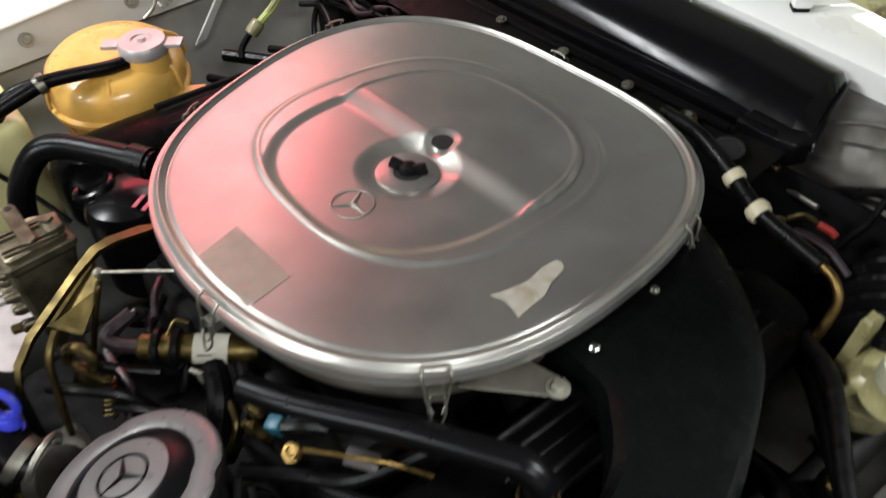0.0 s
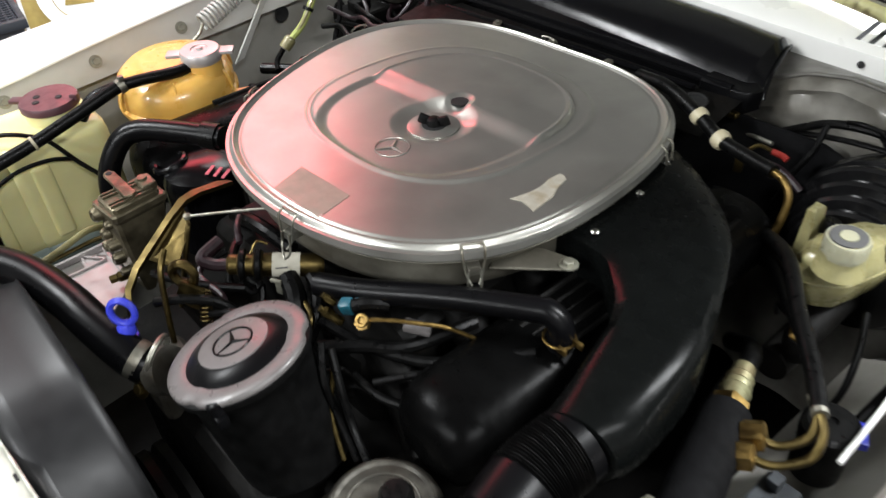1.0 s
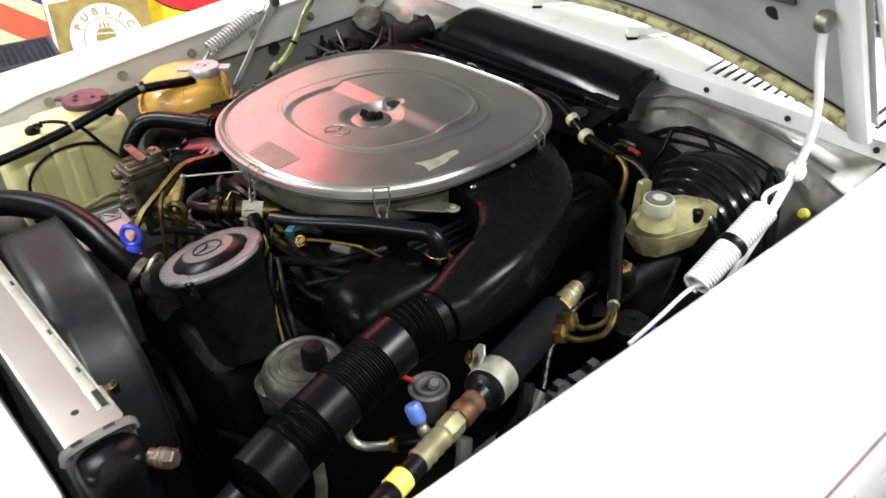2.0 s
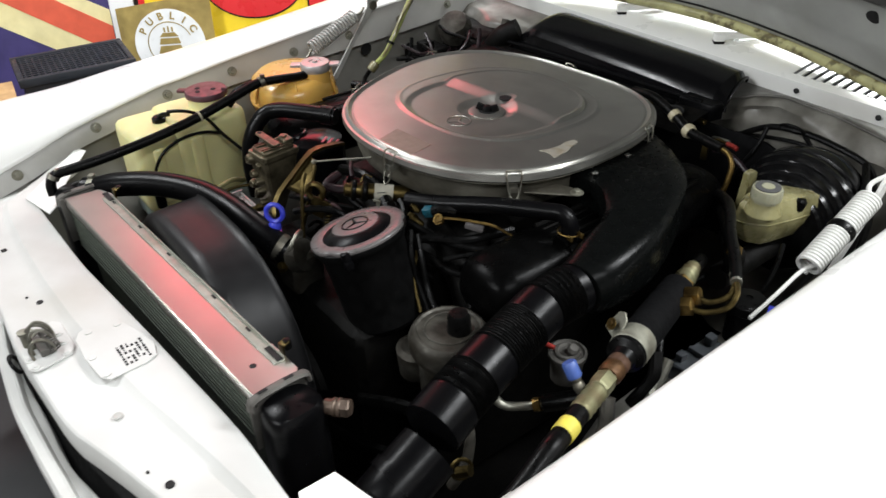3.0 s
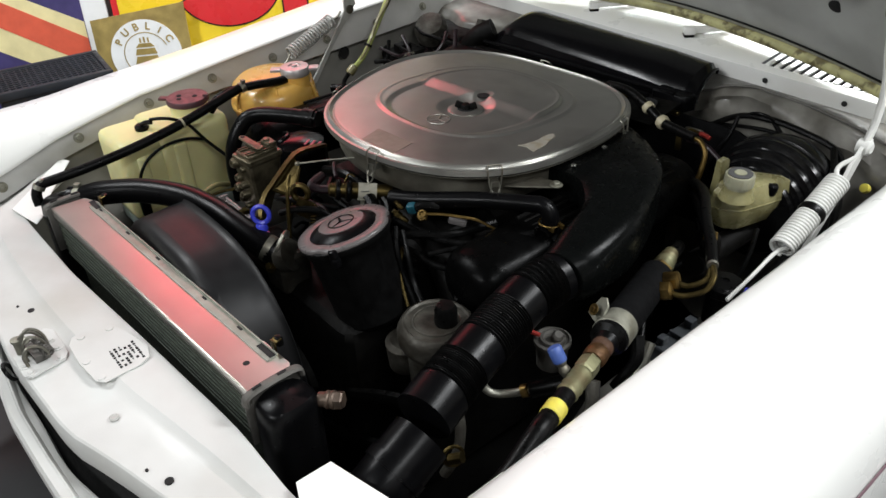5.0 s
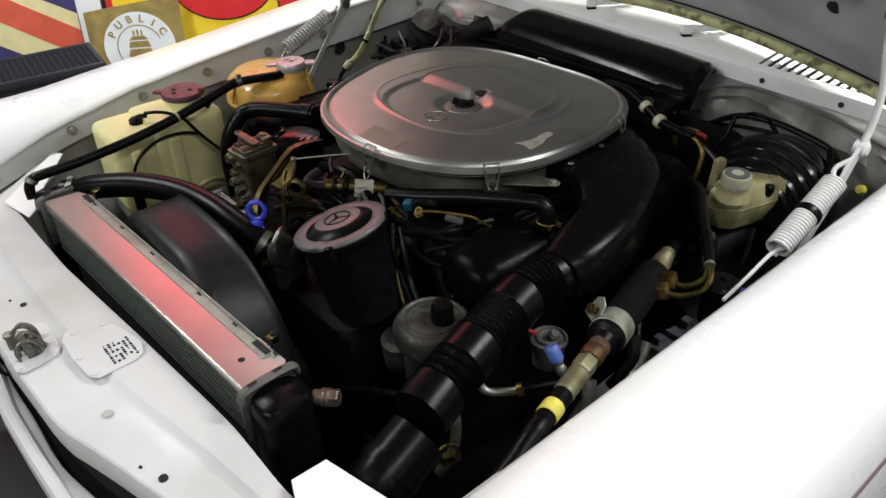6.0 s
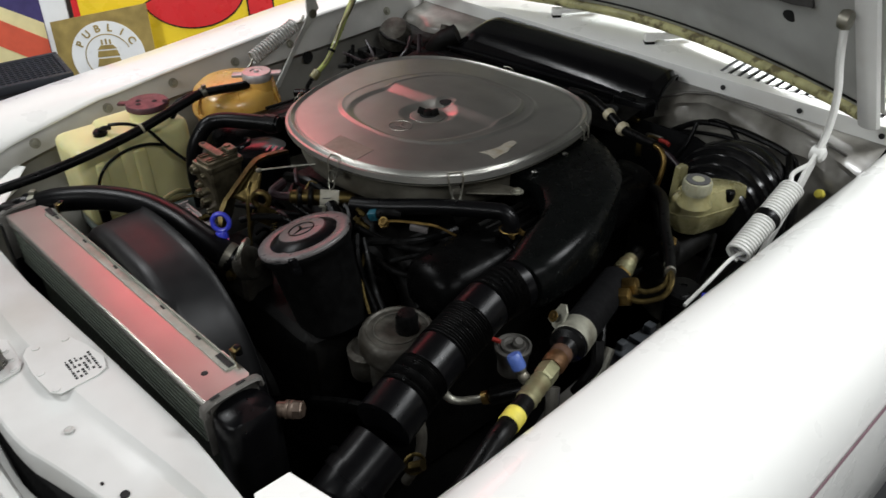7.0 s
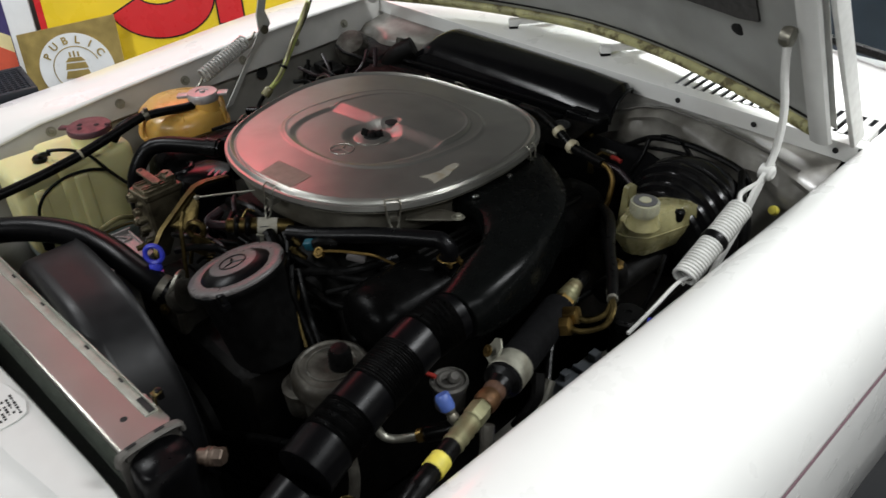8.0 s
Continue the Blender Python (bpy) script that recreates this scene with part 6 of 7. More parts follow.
for pts, r, m, lab in (
    ([(0.070, -0.306, 0.805), (0.092, -0.312, 0.800), (0.112, -0.330, 0.785), (0.118, -0.36, 0.75)], 0.009, "rubber", "short black hose below the air cleaner"),
    ([(0.052, -0.330, 0.806), (0.085, -0.334, 0.802), (0.122, -0.342, 0.795), (0.128, -0.365, 0.76)], 0.0035, "gold", "bent olive rod below the air cleaner"),
    ([(0.168, -0.362, 0.800), (0.205, -0.325, 0.802), (0.236, -0.292, 0.802), (0.256, -0.216, 0.800)], 0.0075, "rubber", "black hose beside the steering reservoir"),
    ([(-0.004, -0.352, 0.835), (-0.024, -0.342, 0.842), (-0.045, -0.328, 0.838)], 0.004, "violet", "short dark violet tube"),
    ([(-0.02, -0.46, 0.80), (0.01, -0.44, 0.812), (0.035, -0.41, 0.805), (0.05, -0.39, 0.78)], 0.006, "rubber", "greasy black hose by the lifting eye"),
    ([(0.03, -0.42, 0.79), (0.06, -0.40, 0.80), (0.09, -0.375, 0.795), (0.11, -0.36, 0.77)], 0.0045, "rubber", "thin greasy cable by the valve"),
    ([(-0.07, -0.44, 0.80), (-0.03, -0.43, 0.81), (0.0, -0.40, 0.80), (0.02, -0.37, 0.79)], 0.005, "rubber", "thin greasy cable by the bracket"),
    ([(0.24, -0.345, 0.79), (0.27, -0.31, 0.80), (0.30, -0.27, 0.80), (0.32, -0.23, 0.79)], 0.004, "rubber", "thin black cable under the breather pipe"),
    ([(0.21, -0.35, 0.78), (0.25, -0.345, 0.775), (0.29, -0.33, 0.77), (0.31, -0.35, 0.74)], 0.005, "rubber", "black lead under the breather pipe")):
    line_thing("engine_hose", pts, r, m, lab)
solo("return_spring", coil((0.014, -0.412, 0.812), (0.026, -0.426, 0.776), 0.0065, 0.0013, 8, 12, 6), "gold", "small throttle return spring", "spring")
solo("small_clip", join(box((0.060, -0.344, 0.803), (0.008, 0.003, 0.026), 0.001, (10, 10, 30)), box((0.062, -0.347, 0.815), (0.014, 0.004, 0.004), 0.001, (0, 0, 30))), "zinc", "small bright clip under the valve", "clip")
for k in range(10):
    rnd = random.Random(140 + k)
    q0 = V((-0.10 + 0.30 * rnd.random(), -0.42 + 0.10 * rnd.random(), 0.70 + 0.05 * rnd.random()))
    pts = [q0]
    for q in range(3):
        pts.append(pts[-1] + V((0.05 * (rnd.random() - 0.3), 0.045 * (rnd.random() - 0.4), 0.05 * (rnd.random() - 0.55))))
    line_thing("engine_hose", pts, 0.003 + 0.003 * rnd.random(), ("rubber", "greasy")[k % 2], "greasy lead in the crowded front of the engine", "hose", 8, 5)
gd = thing("ignition_distributor", (0.340, -0.42, 0.66), "dull grey round housing with a black plug", "distributor")
part("housing", join(lathe([(0.045, 0.64), (0.047, 0.70), (0.056, 0.712), (0.060, 0.722), (0.060, 0.738), (0.056, 0.748), (0.052, 0.752), (0.049, 0.7525), (0.046, 0.750), (0.040, 0.751), (0.0, 0.752)], (0.338, -0.413, 0), n=40), lathe([(0.028, 0), (0.030, 0.05), (0.022, 0.056)], (0.282, -0.433, 0.645), (0.1, -0.1, 1), 24)), "cast", gd)
for k in range(3):
    part("clip_screw", bolt((0.338 + 0.049 * math.cos(2.1 * k + 0.4), -0.413 + 0.049 * math.sin(2.1 * k + 0.4), 0.7225), (0, 0, 1), 0.004, 0.005), "steel", gd)
part("cover_ring", ring((0.338, -0.413, 0.7515), (0, 0, 1), 0.036, 0.0018, 32, 8), "cast", gd)
part("plug", lathe([(0.018, 0.752), (0.017, 0.778), (0.013, 0.786), (0, 0.787)], (0.350, -0.404, -0.003), n=20), "rubber", gd, "black rubber plug")

# ---- air conditioning line along the near fender ----
al = thing("air_conditioning_line", (0.54, -0.25, 0.75), "black insulated air conditioning hose with brass fittings", "hose")
A0, A1 = V((0.498, -0.102, 0.766)), V((0.558, -0.288, 0.784))
part("muffler", tube([A0, A0 + (A1 - A0) * 0.06, A0 + (A1 - A0) * 0.5, A1], 0.0265, 24, 8, lambda t: 0.75 if t < 0.03 else 1.0), "foam", al, "black insulated cylinder", 60)
ad = (A1 - A0) / np.linalg.norm(A1 - A0)
part("band_clamp", join(lathe([(0.0267, 0.0), (0.0276, 0.001), (0.0276, 0.033), (0.0267, 0.034)], A1 - ad * 0.038, ad, 28)), "zinc", al, "zinc plated band bracket")
part("clamp_tab", join(slab([(-0.018, -0.004), (0.018, -0.004), (0.012, 0.028), (0.0, 0.034), (-0.010, 0.028)], -0.0015, 0.0015, 0.0005, Matrix.Translation(tuple(A1 + V((-0.036, 0.012, 0.008)))) @ Euler((radians(62), 0, radians(-25))).to_matrix().to_4x4())), "zinc", al, "flat bracket tab")
part("tab_screw", bolt(tuple(A1 + V((-0.036, 0.008, 0.024))), (-0.3, -0.8, 0.5), 0.005, 0.004), "brass", al)
B = A1 + ad * 0.020
part("end_ring", lathe([(0.0255, 0.0), (0.0262, 0.002), (0.0262, 0.006), (0.018, 0.012), (0.0150, 0.024)], A1 - ad * 0.002, ad, 28), "rubber", al, "black rubber end ring")
part("union", lathe([(0.0140, 0), (0.0155, 0.003), (0.0155, 0.010), (0.0135, 0.013), (0.0130, 0.018)], B, ad, 20), "rust", al, "rusty brown union")
part("union_nut", lathe([(0.0135, 0.015), (0.0155, 0.018), (0.0162, 0.024), (0.0162, 0.034), (0.0135, 0.040)], B, ad, 18), "copper", al, "dull copper coupling")
part("hex_nut", lathe([(0.0125, 0.040), (0.0145, 0.043), (0.0150, 0.046), (0.0150, 0.066), (0.0145, 0.069), (0.012, 0.072)], B, ad, 6), "crimpmetal", al, "yellowed zinc hex nut")
part("crimp", lathe([(0.0120, 0.070), (0.0140, 0.074)] + [(0.0146 - 0.0018 * (k % 2), 0.078 + 0.0065 * k) for k in range(7)] + [(0.0138, 0.121), (0.0115, 0.124)], B, ad, 20), "crimpmetal", al, "crimped hose end")
C0 = B + ad * 0.122
part("hose", tube([C0, C0 + ad * 0.025, C0 + ad * 0.050, C0 + ad * 0.08, (0.633, -0.56, 0.776), (0.628, -0.62, 0.758), (0.60, -0.68, 0.72), (0.57, -0.76, 0.64)], 0.0130, 18), "rubber", al, "black rubber hose")
part("yellow_band", lathe([(0.0128, -0.001), (0.0142, 0), (0.0142, 0.021), (0.0128, 0.022)], C0 + ad * 0.026, ad, 20), "yellow", al, "yellow tape band")
part("rear_fitting", join(lathe([(0.018, 0.0), (0.020, 0.004), (0.020, 0.018), (0.016, 0.022)], A0, -ad, 6), lathe([(0.02, 0), (0.02, 0.01)], A0 - ad * -0.006, -ad, 18)), "brass", al, "brass hex fitting")
part("rear_crimp", lathe([(0.014, 0.02), (0.014, 0.03), (0.017, 0.034), (0.014, 0.038), (0.0155, 0.044), (0.013, 0.048), (0.015, 0.054), (0.012, 0.058), (0.0125, 0.070)], A0, -ad + V((0, 0, 0.08)), 18), "crimpmetal", al, "ribbed steel hose end")
part("rear_hose", tube([A0 - ad * 0.062, A0 - ad * 0.11, A0 - ad * 0.16 + V((-0.03, 0, -0.05))], 0.011, 14), "rubber", al)
N0 = V((0.540, -0.138, 0.777))
lp = thing("brake_line_loop", (0.56, -0.12, 0.75), "pair of brass pipe loops with hex nuts", "pipe")
part("nut", lathe([(0.014, -0.012), (0.015, -0.010), (0.015, 0.008), (0.011, 0.010)], N0, (0.7, 0.35, 0.25), 6), "brass", lp, "brass hex nut")
part("nut", lathe([(0.014, -0.012), (0.015, -0.010), (0.015, 0.008), (0.011, 0.010)], N0 + V((-0.004, 0.022, 0.006)), (0.7, 0.35, 0.25), 6), "brass", lp, "brass hex nut")
part("pipe", tube([N0, (0.564, -0.128, 0.776), (0.585, -0.105, 0.786), (0.582, -0.082, 0.798), (0.566, -0.064, 0.804)], 0.0045, 10), "gold", lp)
part("pipe", tube([N0 + V((-0.004, 0.022, 0.006)), (0.557, -0.108, 0.78), (0.573, -0.088, 0.79), (0.568, -0.068, 0.80), (0.556, -0.052, 0.804)], 0.0045, 10), "gold", lp)
for k, pts in enumerate(([(0.566, -0.064, 0.804), (0.540, -0.03, 0.808), (0.49, 0.03, 0.81), (0.43, 0.11, 0.805), (0.37, 0.16, 0.78), (0.33, 0.2, 0.74)], [(0.556, -0.052, 0.804), (0.525, -0.01, 0.808), (0.47, 0.05, 0.80), (0.41, 0.12, 0.78), (0.35, 0.18, 0.74)])):
    part("ferrule", lathe([(0.0085, -0.006), (0.0085, 0.006)], pts[0], V(pts[1]) - V(pts[0]), 14), "steel", lp)
    part("hose", tube(pts, 0.0088, 12), "rubber", lp, "black rubber hose")
bv = thing("service_valve", (0.54, -0.36, 0.78), "service valve with a light blue plastic cap", "valve")
part("cap", join(lathe([(0.009, 0), (0.010, 0.003), (0.010, 0.019), (0.008, 0.022), (0, 0.022)], (0.560, -0.388, 0.803), (-0.55, -0.05, 0.8), 10)), "blue2", bv, "light blue ribbed cap")
part("stem", lathe([(0.006, -0.02), (0.007, -0.016), (0.008, -0.012), (0.006, -0.006), (0.008, 0.0)], (0.560, -0.388, 0.803), (-0.55, -0.05, 0.8), 12), "steel", bv, "steel stem")
pv = thing("pressure_switch", (0.475, -0.31, 0.70), "grey pressure switch with a red wire", "switch")
part("disc", lathe([(0.022, 0.70), (0.024, 0.735), (0.0275, 0.740), (0.0275, 0.746), (0.024, 0.748), (0.022, 0.744), (0.019, 0.744), (0.018, 0.749), (0.014, 0.750), (0.012, 0.747), (0.0, 0.747)], (0.478, -0.312, 0), n=28), "pan", pv, "ringed grey face")
part("knob", lathe([(0.008, -0.004), (0.009, 0.006), (0.006, 0.010), (0, 0.010)], (0.484, -0.310, 0.75), (0.4, 0, 1), 14), "pan", pv)
part("wire", tube([(0.465, -0.325, 0.752), (0.44, -0.335, 0.755), (0.42, -0.335, 0.745)], 0.0035, 8), "red", pv, "red wire")
el = thing("fuel_pipe_elbow", (0.46, -0.40, 0.66), "bent steel fuel pipe with a rubber sleeve", "pipe")
part("pipe", tube([(0.436, -0.415, 0.72), (0.445, -0.418, 0.70), (0.458, -0.410, 0.688), (0.478, -0.390, 0.69), (0.50, -0.372, 0.702)], 0.0062, 12), "steel", el)
part("sleeve", tube([(0.498, -0.374, 0.701), (0.525, -0.352, 0.715), (0.555, -0.325, 0.73)], 0.0125, 14), "rubber", el)
part("ferrule", lathe([(0.010, 0), (0.010, 0.010)], (0.488, -0.382, 0.695), (0.7, 0.55, 0.4), 14), "brass", el)
solo("lower_pipe", tube([(0.45, -0.47, 0.69), (0.46, -0.475, 0.66), (0.462, -0.485, 0.62), (0.45, -0.50, 0.58)], 0.008, 12), "cast", "dull metal pipe beside the intake hose", "pipe")
solo("lower_hose_clip", join(ring((0.485, -0.51, 0.655), (0.7, -0.3, 0.3), 0.014, 0.003, 18, 6), lathe([(0.008, 0), (0.008, 0.02)], (0.49, -0.52, 0.66), (0.6, 0.4, 0.4), 10)), "gold", "yellow plated hose clip low in the bay", "clamp")
solo("front_bolt", bolt((0.47, -0.64, 0.70), (0.5, -0.5, 0.6), 0.012, 0.012), "greasy", "greasy bolt behind the radiator", "bolt")
solo("fuse_box", join(rbox(0.545, 0.585, -0.165, -0.070, 0.660, 0.692, 0.005), rbox(0.548, 0.560, -0.155, -0.14, 0.690, 0.704, 0.002), rbox(0.549, 0.578, -0.125, -0.119, 0.690, 0.700, 0.001), rbox(0.552, 0.566, -0.092, -0.076, 0.690, 0.706, 0.002)), "block", "dark grey plastic connector block", "fuse box")
solo("blue_hose", tube([(0.600, -0.315, 0.708), (0.602, -0.27, 0.712), (0.600, -0.215, 0.708)], 0.009, 12), "blue", "short dark blue hose beside the fender", "hose")
bk = thing("black_sensor_cap", (0.575, -0.03, 0.70), "round black rubber capped sensor", "sensor")
part("body", lathe([(0.026, 0.68), (0.026, 0.735), (0.029, 0.738), (0.029, 0.752), (0.024, 0.757), (0.006, 0.758), (0.006, 0.755), (0, 0.755)], (0.572, -0.025, 0), n=28), "rubber", bk)
part("tag", box((0.59, 0.01, 0.72), (0.02, 0.03, 0.012), 0.003, (0, 0, 30)), "blue", bk, "dark blue plug")
for pts, r, m in (([(0.545, -0.20, 0.73), (0.56, -0.22, 0.70), (0.55, -0.25, 0.66)], 0.010, "greasy"), ([(0.56, -0.19, 0.72), (0.57, -0.23, 0.68), (0.575, -0.26, 0.64)], 0.009, "steel"), ([(0.57, -0.33, 0.74), (0.585, -0.35, 0.70), (0.58, -0.38, 0.66)], 0.010, "cast")):
    line_thing("side_bracket", pts, r, m, "dull metal strut below the hose", "bracket")

# ---- brakes ----
br = thing("brake_fluid_reservoir", (0.47, 0.15, 0.72), "yellowed translucent brake fluid reservoir", "reservoir")


RPLAN = [(0.437, 0.115), (0.462, 0.117), (0.492, 0.140), (0.507, 0.19), (0.526, 0.272), (0.514, 0.282), (0.46, 0.255), (0.425, 0.195), (0.424, 0.15)]


def rplan(f, z, c=(0.466, 0.165), soft=5):
    """The reservoir's rounded outline, drawn in by f about c."""
    out = []
    n = len(RPLAN)
    for i in range(n):
        p, q, r = V(RPLAN[i - 1]), V(RPLAN[i]), V(RPLAN[(i + 1) % n])
        a, b = q + (p - q) * 0.13, q + (r - q) * 0.13
        for k in range(soft):
            t = k / (soft - 1)
            w = a * (1 - t) ** 2 + q * 2 * t * (1 - t) + b * t * t
            out.append((c[0] + (w[0] - c[0]) * f, c[1] + (w[1] - c[1]) * f, z))
    return out


part("body", loft([rplan(0.45, 0.728), rplan(0.60, 0.733), rplan(0.92, 0.762), rplan(0.97, 0.772), rplan(0.98, 0.779), rplan(0.95, 0.786), rplan(0.82, 0.804, (0.462, 0.158)), rplan(0.68, 0.811, (0.462, 0.156)), rplan(0.2, 0.815, (0.462, 0.156))]), "resin", br, "yellowed plastic body", 22)
part("seam", loft([rplan(1.0, 0.7755), rplan(1.02, 0.777), rplan(1.0, 0.7785)]), "resin", br)
part("post", loft([[(0.421 + a * f, 0.172 + b * f, z) for a, b in ((-0.005, -0.010), (0.006, -0.010), (0.008, 0.010), (-0.005, 0.010))] for z, f in ((0.76, 1.6), (0.80, 1.2), (0.838, 1.0), (0.841, 0.7))]), "resin", br, "moulded upright lug")
part("neck", lathe([(0.030, 0.800), (0.026, 0.812), (0.0235, 0.818), (0.0235, 0.828)], (0.476, 0.139, 0), n=32), "resin", br, "short filler neck")
bc = part("cap", lathe([(0.022, 0.804), (0.022, 0.808), (0.0245, 0.809), (0.0245, 0.825), (0.0232, 0.828), (0.0, 0.829)], (0.477, 0.137, 0.018), n=72, rfun=lambda t: 1 + 0.012 * math.cos(24 * t)), "capclear", br, "ribbed clear yellowed screw cap")
part("cap_ring", lathe([(0.0200, 0.8275), (0.0200, 0.8300), (0.0105, 0.8300), (0.0105, 0.8275)], (0.477, 0.137, 0.018), n=32), "ink", bc, "dark printed ring")
part("cap_disc", lathe([(0.0103, 0.8285), (0.0100, 0.8308), (0, 0.8310)], (0.477, 0.137, 0.018), n=24), "capclear", bc, "pale centre of the cap")
part("nipple", join(lathe([(0.006, 0), (0.006, 0.012)], (0.488, 0.195, 0.79), (0.3, 0.4, 0.8), 10), lathe([(0.006, 0), (0.006, 0.014)], (0.508, 0.252, 0.776), (0.6, 0.5, 0.5), 10)), "resin", br)
for x, y, z in ((0.440, 0.178, 0.806), (0.500, 0.205, 0.790)):
    part("plug", lathe([(0.010, 0), (0.011, 0.006), (0.011, 0.016), (0.008, 0.020), (0, 0.020)], (x, y, z), (0.1, 0.2, 1), 16), "rubber", br, "black rubber plug")
mc = thing("brake_master_cylinder", (0.47, 0.10, 0.66), "dull metal brake master cylinder under the reservoir", "cylinder")
part("body", tube([(0.47, 0.05, 0.700), (0.47, 0.24, 0.700)], 0.021, 20), "greasy", mc)
part("switch", lathe([(0.0165, -0.030), (0.0175, -0.012), (0.0175, 0.006), (0.014, 0.012)], (0.489, 0.058, 0.752), (0.05, -0.3, 0.9), 18), "greasy", mc, "black switch body")
part("switch_nut", join(lathe([(0.0135, 0.008), (0.0135, 0.016), (0.009, 0.020)], (0.489, 0.058, 0.752), (0.05, -0.3, 0.9), 6), ring((0.490, 0.051, 0.772), (0.05, -0.3, 0.9), 0.006, 0.002, 16, 6)), "brass", mc, "brass switch nut")
part("wire", tube([(0.490, 0.050, 0.774), (0.480, 0.045, 0.785), (0.462, 0.052, 0.786), (0.450, 0.070, 0.770), (0.445, 0.09, 0.74)], 0.0030, 8), "rubber", mc, "black lead")
bo = thing("brake_booster", (0.48, 0.30, 0.60), "black brake booster with stepped rings", "booster")
SHELL = [(0.05, -0.078)]
for k in range(4):
    r0, y0 = 0.074 + 0.0115 * k, -0.072 + 0.0185 * k
    SHELL += [(r0, y0), (r0 + 0.007, y0 + 0.002), (r0 + 0.0105, y0 + 0.007), (r0 + 0.0100, y0 + 0.0125), (r0 + 0.006, y0 + 0.0160)]
part("front_shell", lathe(SHELL + [(0.112, 0.004)], (0.460, 0.296, 0.727), (0, 1, 0), 56), "shine", bo, "glossy black front shell in stepped rings", 30)
part("rear_shell", lathe([(0.104, 0.0035), (0.118, 0.010), (0.120, 0.022), (0.112, 0.05), (0.06, 0.07)], (0.460, 0.296, 0.727), (0, 1, 0), 56), "shine", bo, "black rear shell", 40)

# ---- heater pipe, cables and the black plenum at the firewall ----
hp = thing("heater_hose", (0.3, 0.2, 0.74), "black heater hose with cream clips and a metal end pipe", "hose")
part("hose", tube([(0.10, 0.25, 0.862), (0.16, 0.236, 0.870), (0.227, 0.214, 0.862), (0.270, 0.202, 0.850), (0.32, 0.188, 0.852), (0.360, 0.176, 0.856)], 0.0090, 14), "rubber", hp)
part("clip", lathe([(0.0115, -0.006), (0.0125, 0), (0.0115, 0.006)], (0.227, 0.214, 0.862), (0.8, -0.2, -0.3), 18), "cream", hp, "cream plastic clip")
part("clip", lathe([(0.0120, -0.007), (0.0140, 0), (0.0120, 0.007)], (0.270, 0.202, 0.850), (0.9, -0.2, -0.2), 18), "cream", hp, "cream plastic clip")
part("pipe", tube([(0.356, 0.178, 0.856), (0.377, 0.171, 0.854), (0.390, 0.165, 0.838), (0.391, 0.158, 0.808), (0.386, 0.150, 0.772)], 0.0048, 12), "brass", hp, "dull plated end pipe")
rc = thing("wire_joint", (0.31, 0.27, 0.79), "red wire joint with yellow and dark leads", "connector")
part("joint", tube([(0.307, 0.275, 0.815), (0.320, 0.278, 0.813), (0.329, 0.277, 0.811)], 0.0045, 10), "red", rc, "red joint")
part("lead", tube([(0.278, 0.266, 0.808), (0.290, 0.272, 0.818), (0.306, 0.275, 0.816)], 0.003, 8), "gold", rc)
part("lead", tube([(0.290, 0.262, 0.80), (0.306, 0.268, 0.80), (0.33, 0.272, 0.795), (0.36, 0.27, 0.78)], 0.005, 8), "violet", rc)
part("tag", box((0.272, 0.262, 0.79), (0.012, 0.008, 0.035), 0.002, (0, 0, 20)), "gold", rc)
for pts, r, m, lab in (
    ([(-0.03, 0.38, 0.722), (0.10, 0.375, 0.745), (0.20, 0.37, 0.765), (0.26, 0.365, 0.785), (0.338, 0.355, 0.836), (0.40, 0.36, 0.846), (0.46, 0.37, 0.838), (0.52, 0.375, 0.823), (0.545, 0.37, 0.795), (0.56, 0.35, 0.75)], 0.006, "rubber", "taped black wiring loom along the firewall"),
    ([(0.172, 0.37, 0.753), (0.26, 0.365, 0.79), (0.36, 0.36, 0.818), (0.43, 0.365, 0.822), (0.50, 0.37, 0.81)], 0.004, "rubber", "thin black cable along the firewall"),
    ([(0.338, 0.352, 0.836), (0.335, 0.335, 0.80), (0.323, 0.32, 0.765), (0.31, 0.31, 0.72)], 0.0045, "rubber", "black cable hanging at the firewall"),
    ([(0.405, 0.362, 0.842), (0.43, 0.365, 0.815), (0.455, 0.36, 0.795), (0.49, 0.34, 0.78)], 0.0045, "rubber", "black cable looping over the booster"),
    ([(0.36, 0.355, 0.848), (0.38, 0.345, 0.858), (0.40, 0.35, 0.855), (0.41, 0.36, 0.843)], 0.003, "rubber", "small black cable loop"),
    ([(0.05, 0.37, 0.76), (0.12, 0.36, 0.775), (0.21, 0.345, 0.78), (0.28, 0.33, 0.79)], 0.0035, "steel", "thin grey pipe along the firewall"),
    
    ([(0.52, 0.375, 0.823), (0.56, 0.30, 0.81), (0.585, 0.22, 0.79), (0.59, 0.12, 0.75), (0.58, 0.02, 0.71)], 0.0065, "rubber", "black loom down behind the spring"),
    ([(0.46, 0.10, 0.70), (0.44, 0.02, 0.68), (0.46, -0.06, 0.66), (0.50, -0.12, 0.63)], 0.006, "rubber", "black hose below the reservoir"),
    ([(0.52, 0.15, 0.75), (0.54, 0.10, 0.735), (0.55, 0.05, 0.71), (0.54, 0.0, 0.68)], 0.004, "rubber", "black cable below the reservoir")):
    line_thing("firewall_cable", pts, r, m, lab, "cable")
solo("yellow_plug", lathe([(0.008, 0), (0.0095, 0.005), (0.008, 0.012), (0, 0.013)], (0.585, 0.40, 0.757), (-0.2, -0.8, 0.5), 16), "yellow", "round yellow plug by the hinge", "plug")

